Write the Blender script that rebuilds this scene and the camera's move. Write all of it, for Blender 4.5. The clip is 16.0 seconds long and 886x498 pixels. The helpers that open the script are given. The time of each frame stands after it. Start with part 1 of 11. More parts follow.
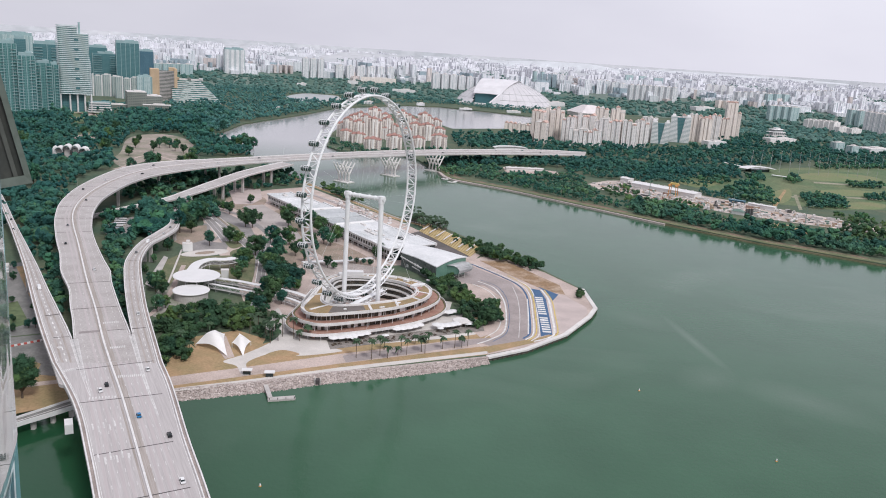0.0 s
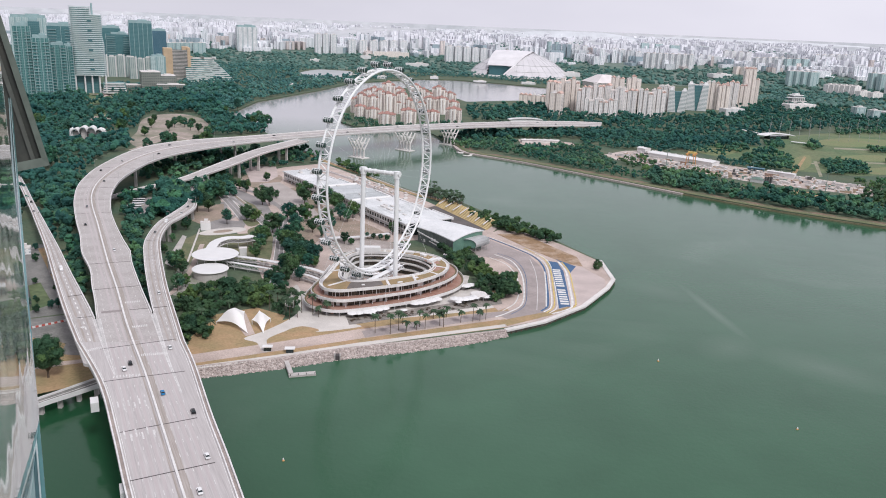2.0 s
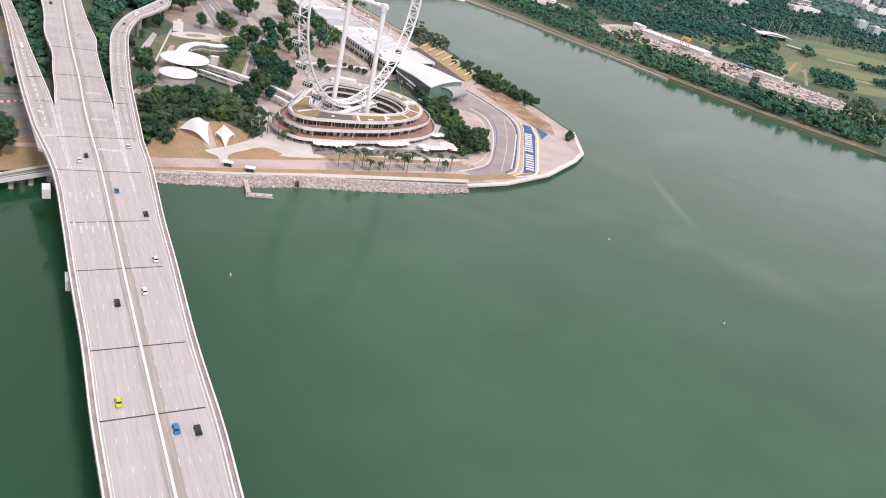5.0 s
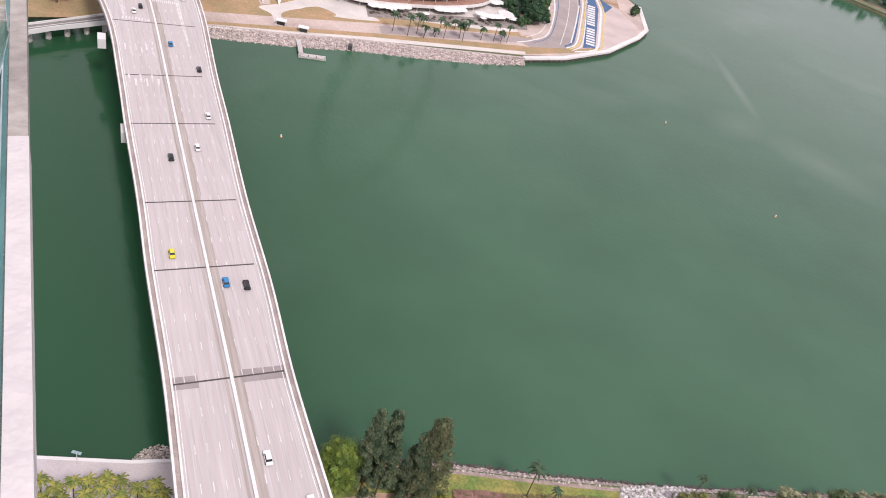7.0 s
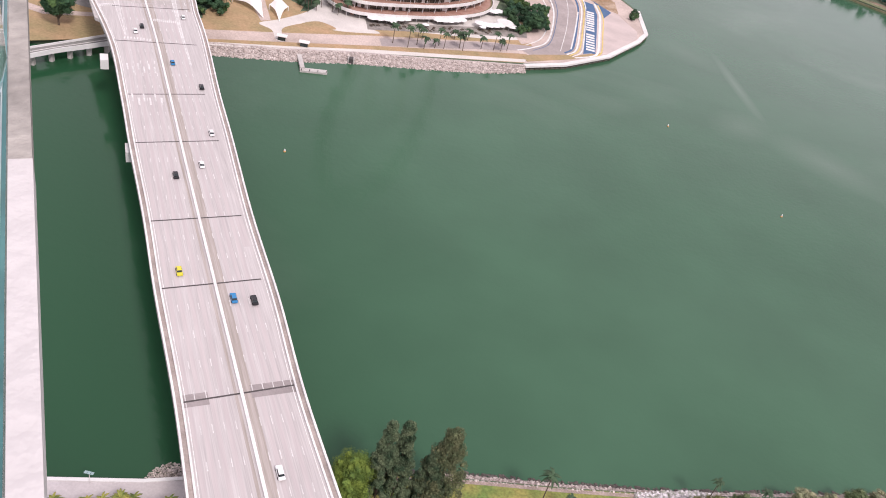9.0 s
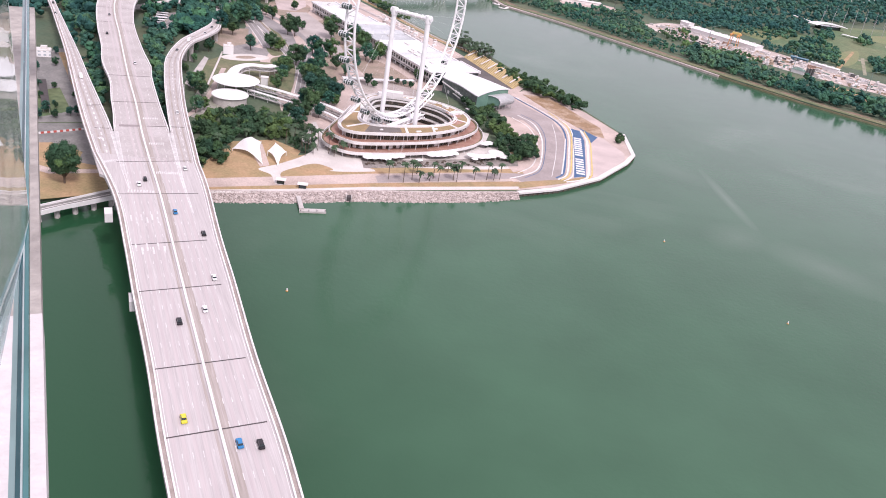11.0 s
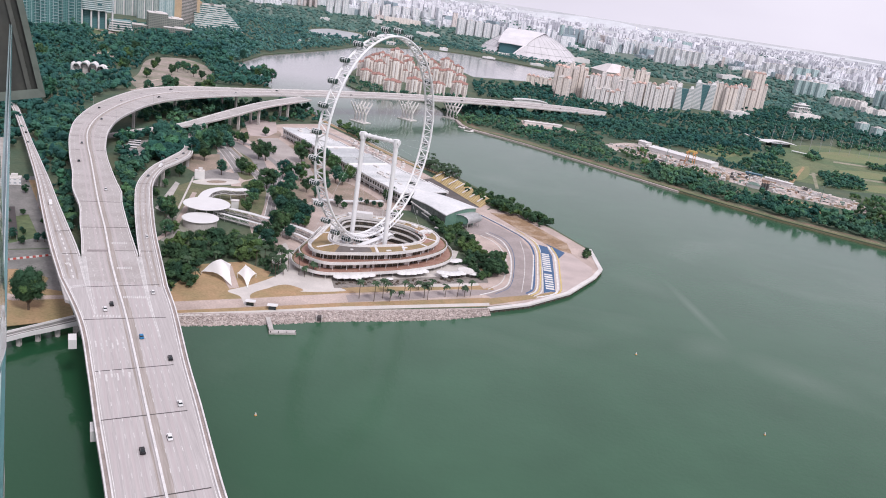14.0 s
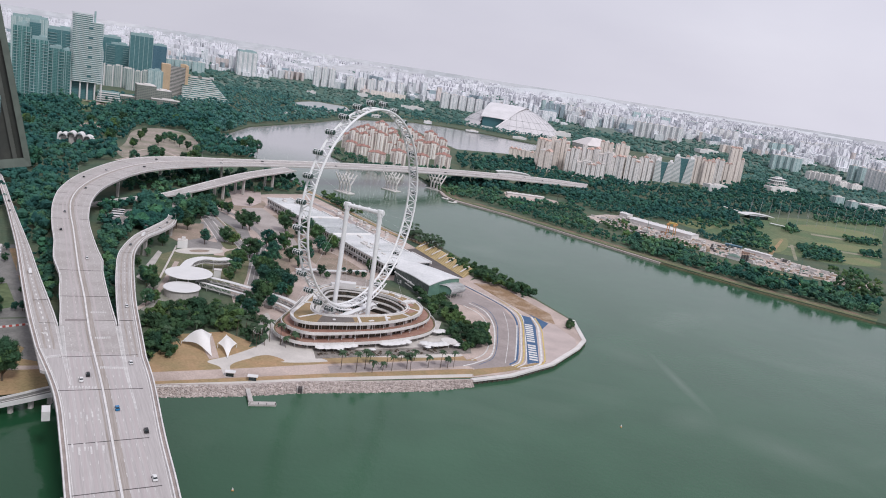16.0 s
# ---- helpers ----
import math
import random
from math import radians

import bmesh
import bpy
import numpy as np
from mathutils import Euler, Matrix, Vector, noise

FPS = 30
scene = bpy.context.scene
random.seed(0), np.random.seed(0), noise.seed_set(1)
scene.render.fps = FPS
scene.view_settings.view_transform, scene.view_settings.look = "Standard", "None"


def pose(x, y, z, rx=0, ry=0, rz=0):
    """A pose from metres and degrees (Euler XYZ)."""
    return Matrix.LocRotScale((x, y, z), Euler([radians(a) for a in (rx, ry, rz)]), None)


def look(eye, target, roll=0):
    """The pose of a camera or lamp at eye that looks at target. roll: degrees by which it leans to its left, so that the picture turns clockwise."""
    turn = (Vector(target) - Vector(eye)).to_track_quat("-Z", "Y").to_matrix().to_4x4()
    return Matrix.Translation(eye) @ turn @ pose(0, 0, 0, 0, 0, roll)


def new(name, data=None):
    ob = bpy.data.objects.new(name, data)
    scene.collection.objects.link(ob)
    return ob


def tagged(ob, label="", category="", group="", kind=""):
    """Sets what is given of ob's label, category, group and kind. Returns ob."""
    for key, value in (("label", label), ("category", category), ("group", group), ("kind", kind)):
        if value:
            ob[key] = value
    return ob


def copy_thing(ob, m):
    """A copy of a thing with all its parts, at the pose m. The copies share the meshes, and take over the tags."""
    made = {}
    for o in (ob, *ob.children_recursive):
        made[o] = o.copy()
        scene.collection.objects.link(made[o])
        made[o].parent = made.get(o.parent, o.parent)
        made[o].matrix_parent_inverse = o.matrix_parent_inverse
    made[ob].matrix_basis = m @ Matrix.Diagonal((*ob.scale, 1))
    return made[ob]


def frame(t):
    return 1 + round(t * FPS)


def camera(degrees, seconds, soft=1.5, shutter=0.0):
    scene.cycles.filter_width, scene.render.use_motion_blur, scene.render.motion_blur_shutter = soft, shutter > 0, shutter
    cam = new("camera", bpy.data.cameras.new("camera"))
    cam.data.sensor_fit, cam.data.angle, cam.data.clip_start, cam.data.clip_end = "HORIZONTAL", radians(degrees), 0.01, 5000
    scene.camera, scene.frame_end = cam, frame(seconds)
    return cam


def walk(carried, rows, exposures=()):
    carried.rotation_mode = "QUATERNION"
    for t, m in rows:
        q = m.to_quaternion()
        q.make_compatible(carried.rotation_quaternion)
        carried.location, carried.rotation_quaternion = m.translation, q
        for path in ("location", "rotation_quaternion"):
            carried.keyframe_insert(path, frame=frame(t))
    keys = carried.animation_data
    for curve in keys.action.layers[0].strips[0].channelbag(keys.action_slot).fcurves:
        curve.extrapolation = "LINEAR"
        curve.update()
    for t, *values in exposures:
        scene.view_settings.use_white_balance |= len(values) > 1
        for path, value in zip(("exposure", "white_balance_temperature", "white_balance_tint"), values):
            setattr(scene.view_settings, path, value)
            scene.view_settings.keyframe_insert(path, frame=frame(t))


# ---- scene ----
# seconds, yaw, pitch, roll in degrees; the eye stays at one place high on the terrace, swaying a few centimetres
ROWS = [
    (0.0, 0.00, -14.10, 3.83),
    (0.5, 0.34, -14.08, 3.64),
    (1.0, 0.74, -14.13, 3.23),
    (1.5, 1.03, -14.37, 2.73),
    (2.0, 1.15, -16.04, 2.46),
    (2.5, 0.90, -17.16, 3.21),
    (3.0, 0.53, -18.17, 4.22),
    (3.5, -0.29, -19.14, 5.94),
    (4.0, -1.55, -20.51, 8.55),
    (4.5, -2.66, -22.85, 11.06),
    (5.0, -3.29, -26.53, 13.63),
    (5.2, -3.30, -27.73, 14.21),
    (7.3, -2.05, -36.85, 16.58),
    (7.5, -1.93, -37.01, 16.34),
    (8.0, -1.85, -37.22, 15.89),
    (8.2, -1.90, -37.23, 15.83),
    (10.3, 0.27, -30.08, 11.14),
    (10.5, 0.53, -29.18, 10.71),
    (11.0, 1.04, -26.65, 9.57),
    (11.5, 1.95, -24.64, 8.08),
    (12.0, 2.28, -23.48, 7.39),
    (12.5, 2.24, -22.28, 7.18),
    (13.0, 1.48, -20.68, 7.65),
    (13.5, 0.65, -19.15, 8.27),
    (14.0, 0.24, -17.89, 8.56),
    (14.5, -0.08, -16.65, 8.78),
    (15.0, -0.40, -14.63, 9.09),
    (15.5, -0.29, -13.36, 9.12),
    (16.0, -0.20, -12.67, 8.89),
]
EYE = (0.0, 0.0, 201.0)
SWAY = [(0.0, 0.056), (1.5, 0.050), (3.5, 0.043), (5.0, 0.022), (7.3, -0.004), (8.2, -0.012), (10.5, 0.008), (11.5, 0.018), (12.5, 0.029), (13.0, 0.032), (14.5, 0.037), (16.0, 0.040)]


def sway(t):
    d = float(np.interp(t, [a for a, _ in SWAY], [b for _, b in SWAY]))
    return (-0.867 * d, -0.4985 * d, 201.0)


cam = camera(58.66, 16.0, 1.0)
walk(cam, [(t, pose(*sway(t), 90 + p, 0, y) @ pose(0, 0, 0, 0, 0, r)) for t, y, p, r in ROWS],
     [(0.0, 0.03, 6140, 9.5), (2.0, 0.08, 6170, 10), (3.5, 0.19, 6300, 13.5), (5.0, 0.35, 6460, 16.5), (7.3, 0.40, 6510, 18.7), (8.2, 0.40, 6510, 18.7), (10.5, 0.53, 6390, 21.2),
      (11.5, 0.55, 6230, 24.5), (12.5, 0.51, 6190, 24.5), (13.5, 0.27, 6220, 20.3), (14.5, 0.12, 6180, 13), (15.1, 0.12, 6170, 13), (16.0, -0.11, 6110, 11)])

# ---- light: bright overcast sky with a soft high sun ----
SUN_EL, SUN_AZ = 51.0, 146.0
world = bpy.data.worlds.new("overcast_sky")
scene.world = world
world.use_nodes = True
wn, wl = world.node_tree.nodes, world.node_tree.links
wn.clear()
w_out, w_bg = wn.new("ShaderNodeOutputWorld"), wn.new("ShaderNodeBackground")
w_sky = wn.new("ShaderNodeTexSky")
w_sky.sky_type, w_sky.sun_disc = "NISHITA", False
w_sky.sun_elevation, w_sky.sun_rotation = radians(SUN_EL), radians(SUN_AZ)
w_sky.dust_density, w_sky.altitude = 5.0, 200.0
w_scale = wn.new("ShaderNodeMix")
w_scale.data_type, w_scale.blend_type = "RGBA", "MULTIPLY"
w_scale.inputs[0].default_value = 1.0
w_scale.inputs[7].default_value = (0.1, 0.1, 0.1, 1)
wl.new(w_sky.outputs[0], w_scale.inputs[6])
w_co, w_map = wn.new("ShaderNodeTexCoord"), wn.new("ShaderNodeMapping")
w_map.inputs["Scale"].default_value = (1.0, 1.0, 3.0)
wl.new(w_co.outputs["Generated"], w_map.inputs[0])
w_noise = wn.new("ShaderNodeTexNoise")
w_noise.inputs["Scale"].default_value, w_noise.inputs["Detail"].default_value = 2.2, 5.0
wl.new(w_map.outputs[0], w_noise.inputs["Vector"])
w_ramp = wn.new("ShaderNodeValToRGB")
w_ramp.color_ramp.elements[0].position, w_ramp.color_ramp.elements[1].position = 0.3, 0.75
w_ramp.color_ramp.elements[0].color = (0.72, 0.685, 0.745, 1)
w_ramp.color_ramp.elements[1].color = (0.855, 0.815, 0.86, 1)
wl.new(w_noise.outputs[0], w_ramp.inputs[0])
w_mix = wn.new("ShaderNodeMix")
w_mix.data_type = "RGBA"
w_mix.inputs[0].default_value = 0.93
wl.new(w_scale.outputs[2], w_mix.inputs[6])
wl.new(w_ramp.outputs[0], w_mix.inputs[7])
# the cloud is a little brighter towards the east
w_sep, w_grad = wn.new("ShaderNodeSeparateXYZ"), wn.new("ShaderNodeMapRange")
wl.new(w_co.outputs["Generated"], w_sep.inputs[0])
wl.new(w_sep.outputs[0], w_grad.inputs["Value"])
w_grad.inputs["From Min"].default_value, w_grad.inputs["From Max"].default_value = -1.0, 1.0
w_grad.inputs["To Min"].default_value, w_grad.inputs["To Max"].default_value = 0.80, 1.20
w_mul = wn.new("ShaderNodeMix")
w_mul.data_type, w_mul.blend_type = "RGBA", "MULTIPLY"
w_mul.inputs[0].default_value = 1.0
wl.new(w_mix.outputs[2], w_mul.inputs[6])
wl.new(w_grad.outputs[0], w_mul.inputs[7])
wl.new(w_mul.outputs[2], w_bg.inputs[0])
w_bg.inputs[1].default_value = 1.0
wl.new(w_bg.outputs[0], w_out.inputs[0])
sun = new("sun", bpy.data.lights.new("sun", "SUN"))
sun.data.energy, sun.data.angle, sun.data.color = 2.05, radians(12), (1.0, 0.96, 0.9)
sun.matrix_world = look((300 * math.sin(radians(SUN_AZ)), 300 * math.cos(radians(SUN_AZ)), 300 * math.tan(radians(SUN_EL))), (0, 0, 0))

# ---- materials ----
def mat(name, color, rough=0.7, vary=0.25, scale=0.2, fine=3.0, metal=0.0, bump=0.0, second=None, island=0.0, lo=0.35, hi=0.65, spec=0.5, rnd=0.0):
    """Two scales of noise move the colour between color and second; island and rnd give each piece a tone of its own."""
    m = bpy.data.materials.new(name)
    m.use_nodes = True
    n, l = m.node_tree.nodes, m.node_tree.links
    b = n["Principled BSDF"]
    b.inputs["Roughness"].default_value, b.inputs["Metallic"].default_value = rough, metal
    b.inputs["Specular IOR Level"].default_value = spec
    co = n.new("ShaderNodeNewGeometry")
    big, small = n.new("ShaderNodeTexNoise"), n.new("ShaderNodeTexNoise")
    big.inputs["Scale"].default_value, big.inputs["Detail"].default_value = scale, 4.0
    small.inputs["Scale"].default_value, small.inputs["Detail"].default_value = fine, 3.0
    l.new(co.outputs["Position"], big.inputs["Vector"])
    l.new(co.outputs["Position"], small.inputs["Vector"])
    ramp = n.new("ShaderNodeValToRGB")
    ramp.color_ramp.elements[0].position, ramp.color_ramp.elements[1].position = lo, hi
    ramp.color_ramp.elements[0].color = (*color, 1)
    other = second or tuple(min(1.0, c * (1 - vary)) for c in color)
    ramp.color_ramp.elements[1].color = (*other, 1)
    l.new(big.outputs[0], ramp.inputs[0])
    tone = n.new("ShaderNodeMapRange")
    tone.inputs["From Min"].default_value, tone.inputs["From Max"].default_value = 0.3, 0.7
    tone.inputs["To Min"].default_value, tone.inputs["To Max"].default_value = 1 - vary * 0.6, 1 + vary * 0.4
    l.new(small.outputs[0], tone.inputs["Value"])
    mul = n.new("ShaderNodeMix")
    mul.data_type, mul.blend_type = "RGBA", "MULTIPLY"
    mul.inputs[0].default_value = 1.0
    l.new(ramp.outputs[0], mul.inputs[6])
    l.new(tone.outputs[0], mul.inputs[7])
    last = mul.outputs[2]
    for amount, node, socket in ((island, "ShaderNodeNewGeometry", "Random Per Island"), (rnd, "ShaderNodeObjectInfo", "Random")):
        if amount:
            src, mr, mx = n.new(node), n.new("ShaderNodeMapRange"), n.new("ShaderNodeMix")
            mr.inputs["To Min"].default_value, mr.inputs["To Max"].default_value = 1 - amount, 1 + amount
            mx.data_type, mx.blend_type = "RGBA", "MULTIPLY"
            mx.inputs[0].default_value = 1.0
            l.new(src.outputs[socket], mr.inputs["Value"])
            l.new(last, mx.inputs[6])
            l.new(mr.outputs[0], mx.inputs[7])
            last = mx.outputs[2]
    l.new(last, b.inputs["Base Color"])
    if bump:
        bp = n.new("ShaderNodeBump")
        bp.inputs["Strength"].default_value, bp.inputs["Distance"].default_value = min(1.0, bump), 0.3
        l.new(small.outputs[0], bp.inputs["Height"])
        l.new(bp.outputs[0], b.inputs["Normal"])
    return m


def foliage(name, color, second, patch=0.012, tuft=0.35, vary=0.5, island=0.18, bright=(1.7, 1.45, 1.0), deep=0.68):
    """Leaves seen from afar: broad patches of tone, gaps between tufts painted dark like shade, and a strong fine
    relief.
    """
    m = mat(name, color, 0.85, vary, patch, tuft, second=second, island=island, spec=0.15)
    n, l = m.node_tree.nodes, m.node_tree.links
    fine = n["Noise Texture.001"]
    fine.inputs["Detail"].default_value, fine.inputs["Roughness"].default_value = 6.0, 0.65
    bp = n.new("ShaderNodeBump")
    bp.inputs["Strength"].default_value, bp.inputs["Distance"].default_value = 1.0, 2.2
    l.new(fine.outputs[0], bp.inputs["Height"])
    b = n["Principled BSDF"]
    l.new(bp.outputs[0], b.inputs["Normal"])
    # every tree has a green of its own
    cell, tone, mx = n.new("ShaderNodeTexVoronoi"), n.new("ShaderNodeValToRGB"), n.new("ShaderNodeMix")
    cell.inputs["Scale"].default_value = 0.075
    tone.color_ramp.elements[0].color, tone.color_ramp.elements[1].color = (deep - 0.06, deep, deep + 0.08, 1), (*bright, 1)
    middle = tone.color_ramp.elements.new(0.55)
    middle.color = (0.98, 1.0, 1.0, 1)
    mx.data_type, mx.blend_type = "RGBA", "MULTIPLY"
    mx.inputs[0].default_value = 1.0
    pick = n.new("ShaderNodeSeparateColor")
    l.new(n["Geometry"].outputs["Position"], cell.inputs["Vector"])
    l.new(cell.outputs["Color"], pick.inputs[0])
    l.new(pick.outputs[0], tone.inputs[0])
    l.new(b.inputs["Base Color"].links[0].from_socket, mx.inputs[6])
    l.new(tone.outputs[0], mx.inputs[7])
    l.new(mx.outputs[2], b.inputs["Base Color"])
    return m


def facade(name, wall, glass, floor=3.2, bay=3.6, fw=0.55, bw=0.6, rough=0.6, island=0.12, strips=0.0):
    """A far wall: rows of windows by storey and bay, in real metres on the wall itself."""
    m = mat(name, wall, rough, 0.12, 0.05, 0.8, island=island)
    n, l = m.node_tree.nodes, m.node_tree.links
    b = n["Principled BSDF"]
    base = b.inputs["Base Color"].links[0].from_socket
    co, sep = n.new("ShaderNodeTexCoord"), n.new("ShaderNodeSeparateXYZ")
    l.new(co.outputs["Object"], sep.inputs[0])

    def op(kind, a, c):
        k = n.new("ShaderNodeMath")
        k.operation = kind
        for i, v in enumerate((a, c)):
            if isinstance(v, (int, float)):
                k.inputs[i].default_value = v
            else:
                l.new(v, k.inputs[i])
        return k.outputs[0]
    across = op("ADD", sep.outputs[0], sep.outputs[1])
    row = op("LESS_THAN", op("FRACT", op("DIVIDE", op("ADD", sep.outputs[2], 500.0), floor), 0), fw)
    col = op("LESS_THAN", op("FRACT", op("DIVIDE", op("ADD", across, 5000.0), bay), 0), bw)
    win = op("MULTIPLY", row, col)
    if strips:
        deep = op("LESS_THAN", op("FRACT", op("DIVIDE", op("ADD", across, 5000.0), bay * 4), 0), strips)
        win = op("MAXIMUM", win, deep)
    geo, up = n.new("ShaderNodeNewGeometry"), n.new("ShaderNodeSeparateXYZ")
    l.new(geo.outputs["Normal"], up.inputs[0])
    win = op("MULTIPLY", win, op("LESS_THAN", op("ABSOLUTE", up.outputs[2], 0), 0.5))
    mx = n.new("ShaderNodeMix")
    mx.data_type = "RGBA"
    l.new(win, mx.inputs[0])
    l.new(base, mx.inputs[6])
    mx.inputs[7].default_value = (*glass, 1)
    l.new(mx.outputs[2], b.inputs["Base Color"])
    l.new(op("SUBTRACT", rough, op("MULTIPLY", win, rough - 0.25)), b.inputs["Roughness"])
    return m


def water_material():
    m = mat("green_water", (0.035, 0.096, 0.052), 0.10, 0.16, 0.004, 0.02, second=(0.046, 0.110, 0.065))
    n, l = m.node_tree.nodes, m.node_tree.links
    b = n["Principled BSDF"]
    b.inputs["IOR"].default_value = 1.33
    b.inputs["Specular IOR Level"].default_value = 0.43
    co = n.new("ShaderNodeNewGeometry")
    # pale drifting film on the surface, in long bent streaks
    film, fr, fm = n.new("ShaderNodeTexNoise"), n.new("ShaderNodeValToRGB"), n.new("ShaderNodeMix")
    film.inputs["Scale"].default_value, film.inputs["Detail"].default_value, film.inputs["Distortion"].default_value = 0.0045, 5.0, 1.6
    fr.color_ramp.elements[0].position, fr.color_ramp.elements[1].position = 0.55, 0.80
    l.new(co.outputs["Position"], film.inputs["Vector"])
    l.new(film.outputs[0], fr.inputs[0])
    fm.data_type = "RGBA"
    base = b.inputs["Base Color"].links[0].from_socket
    l.new(fr.outputs[0], fm.inputs[0])
    l.new(base, fm.inputs[6])
    fm.inputs[7].default_value = (0.085, 0.142, 0.100, 1)
    l.new(fm.outputs[2], b.inputs["Base Color"])
    # one long drifting scum line with its patches: middle, direction, half length and half width
    fac = fr.outputs[0]
    for cx, cy, turn, half, wide, amount in ((193.9, 564.8, -81.5, 53.8, 6.0, 1.1), (184.3, 494.2, 45.4, 23.8, 22.0, 0.6), (236.1, 466.2, -38.8, 38.3, 26.0, 0.8), (163.1, 609.5, -39.4, 27.9, 22.0, 0.45)):
        mp, gr, ml, mxm = n.new("ShaderNodeMapping"), n.new("ShaderNodeTexGradient"), n.new("ShaderNodeMath"), n.new("ShaderNodeMath")
        mp.vector_type, gr.gradient_type = "TEXTURE", "SPHERICAL"
        mp.inputs["Location"].default_value = (cx, cy, 0)
        mp.inputs["Rotation"].default_value = (0, 0, radians(turn))
        mp.inputs["Scale"].default_value = (half * 1.3, wide, 50.0)
        l.new(co.outputs["Position"], mp.inputs[0])
        l.new(mp.outputs[0], gr.inputs[0])
        ml.operation, mxm.operation = "MULTIPLY", "MAXIMUM"
        ml.inputs[1].default_value = amount
        l.new(gr.outputs["Fac"], ml.inputs[0])
        l.new(fac, mxm.inputs[0])
        l.new(ml.outputs[0], mxm.inputs[1])
        fac = mxm.outputs[0]
    l.new(fac, fm.inputs[0])
    # base colour painted darker and greener westward, in place of weaker sky reflection
    dot, mr, mu = n.new("ShaderNodeVectorMath"), n.new("ShaderNodeMapRange"), n.new("ShaderNodeMix")
    dot.operation = "DOT_PRODUCT"
    dot.inputs[1].default_value = (0.878, 0.479, 0)
    l.new(co.outputs["Position"], dot.inputs[0])
    l.new(dot.outputs["Value"], mr.inputs["Value"])
    mr.inputs["From Min"].default_value, mr.inputs["From Max"].default_value = 0.0, 150.0
    mr.inputs["To Min"].default_value, mr.inputs["To Max"].default_value = 0.0, 1.0
    mu.data_type = "RGBA"
    l.new(mr.outputs[0], mu.inputs[0])
    mu.inputs[6].default_value = (0.017, 0.067, 0.031, 1)
    l.new(fm.outputs[2], mu.inputs[7])
    l.new(mu.outputs[2], b.inputs["Base Color"])
    # the reach above the bridge is painted pale, for reflected sky and haze
    sep, reach, sky_mix = n.new("ShaderNodeSeparateXYZ"), n.new("ShaderNodeMapRange"), n.new("ShaderNodeMix")
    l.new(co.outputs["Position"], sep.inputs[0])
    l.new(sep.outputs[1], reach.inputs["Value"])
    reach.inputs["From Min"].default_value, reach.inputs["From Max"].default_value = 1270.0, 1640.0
    sky_mix.data_type = "RGBA"
    l.new(reach.outputs[0], sky_mix.inputs[0])
    l.new(mu.outputs[2], sky_mix.inputs[6])
    sky_mix.inputs[7].default_value = (0.35, 0.345, 0.35, 1)
    l.new(sky_mix.outputs[2], b.inputs["Base Color"])
    heights = []
    for s, d in ((0.35, 3.0), (0.05, 2.0)):
        t = n.new("ShaderNodeTexNoise")
        t.inputs["Scale"].default_value, t.inputs["Detail"].default_value = s, d
        l.new(co.outputs["Position"], t.inputs["Vector"])
        heights.append(t)
    add = n.new("ShaderNodeMath")
    add.operation = "ADD"
    l.new(heights[0].outputs[0], add.inputs[0])
    l.new(heights[1].outputs[0], add.inputs[1])
    bp = n.new("ShaderNodeBump")
    bp.inputs["Strength"].default_value, bp.inputs["Distance"].default_value = 0.35, 0.25
    l.new(add.outputs[0], bp.inputs["Height"])
    l.new(bp.outputs[0], b.inputs["Normal"])
    return m


def glass_material(name, tint=(0.75, 0.9, 0.88), rough=0.02):
    m = bpy.data.materials.new(name)
    m.use_nodes = True
    b = m.node_tree.nodes["Principled BSDF"]
    b.inputs["Base Color"].default_value = (*tint, 1)
    b.inputs["Transmission Weight"].default_value, b.inputs["Roughness"].default_value = 1.0, rough
    b.inputs["IOR"].default_value = 1.45
    # slightly uneven rolled glass
    n, l = m.node_tree.nodes, m.node_tree.links
    wave, bp = n.new("ShaderNodeTexNoise"), n.new("ShaderNodeBump")
    wave.inputs["Scale"].default_value, wave.inputs["Detail"].default_value = 9.0, 1.0
    bp.inputs["Strength"].default_value, bp.inputs["Distance"].default_value = 0.12, 0.004
    l.new(n.new("ShaderNodeNewGeometry").outputs["Position"], wave.inputs["Vector"])
    l.new(wave.outputs[0], bp.inputs["Height"])
    l.new(bp.outputs[0], b.inputs["Normal"])
    return m


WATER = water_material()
SOIL = mat("parkland", (0.055, 0.098, 0.060), 0.95, 0.35, 0.02, 0.3, second=(0.105, 0.122, 0.072))
GRASS = mat("grass", (0.082, 0.142, 0.064), 0.95, 0.45, 0.012, 0.2, second=(0.145, 0.17, 0.085))
DRY = mat("dry_lawn", (0.40, 0.265, 0.15), 0.95, 0.3, 0.06, 0.8, second=(0.29, 0.225, 0.115))
PAVE = mat("pale_paving", (0.535, 0.435, 0.39), 0.85, 0.34, 0.05, 1.2, second=(0.41, 0.33, 0.29))
WHITE_PAVE = mat("white_paving", (0.61, 0.57, 0.535), 0.8, 0.15, 0.08, 1.5)
ASPHALT = mat("grey_asphalt", (0.36, 0.31, 0.30), 0.9, 0.22, 0.05, 0.8, second=(0.29, 0.25, 0.24))
DECK = mat("worn_concrete_road", (0.448, 0.418, 0.408), 0.85, 0.24, 0.06, 0.9, second=(0.378, 0.348, 0.334))
DECK_DARK = mat("tyre_worn_lane", (0.315, 0.278, 0.25), 0.85, 0.25, 0.08, 0.9, second=(0.40, 0.355, 0.33))
CONCRETE = mat("concrete", (0.50, 0.47, 0.45), 0.8, 0.18, 0.1, 1.0)
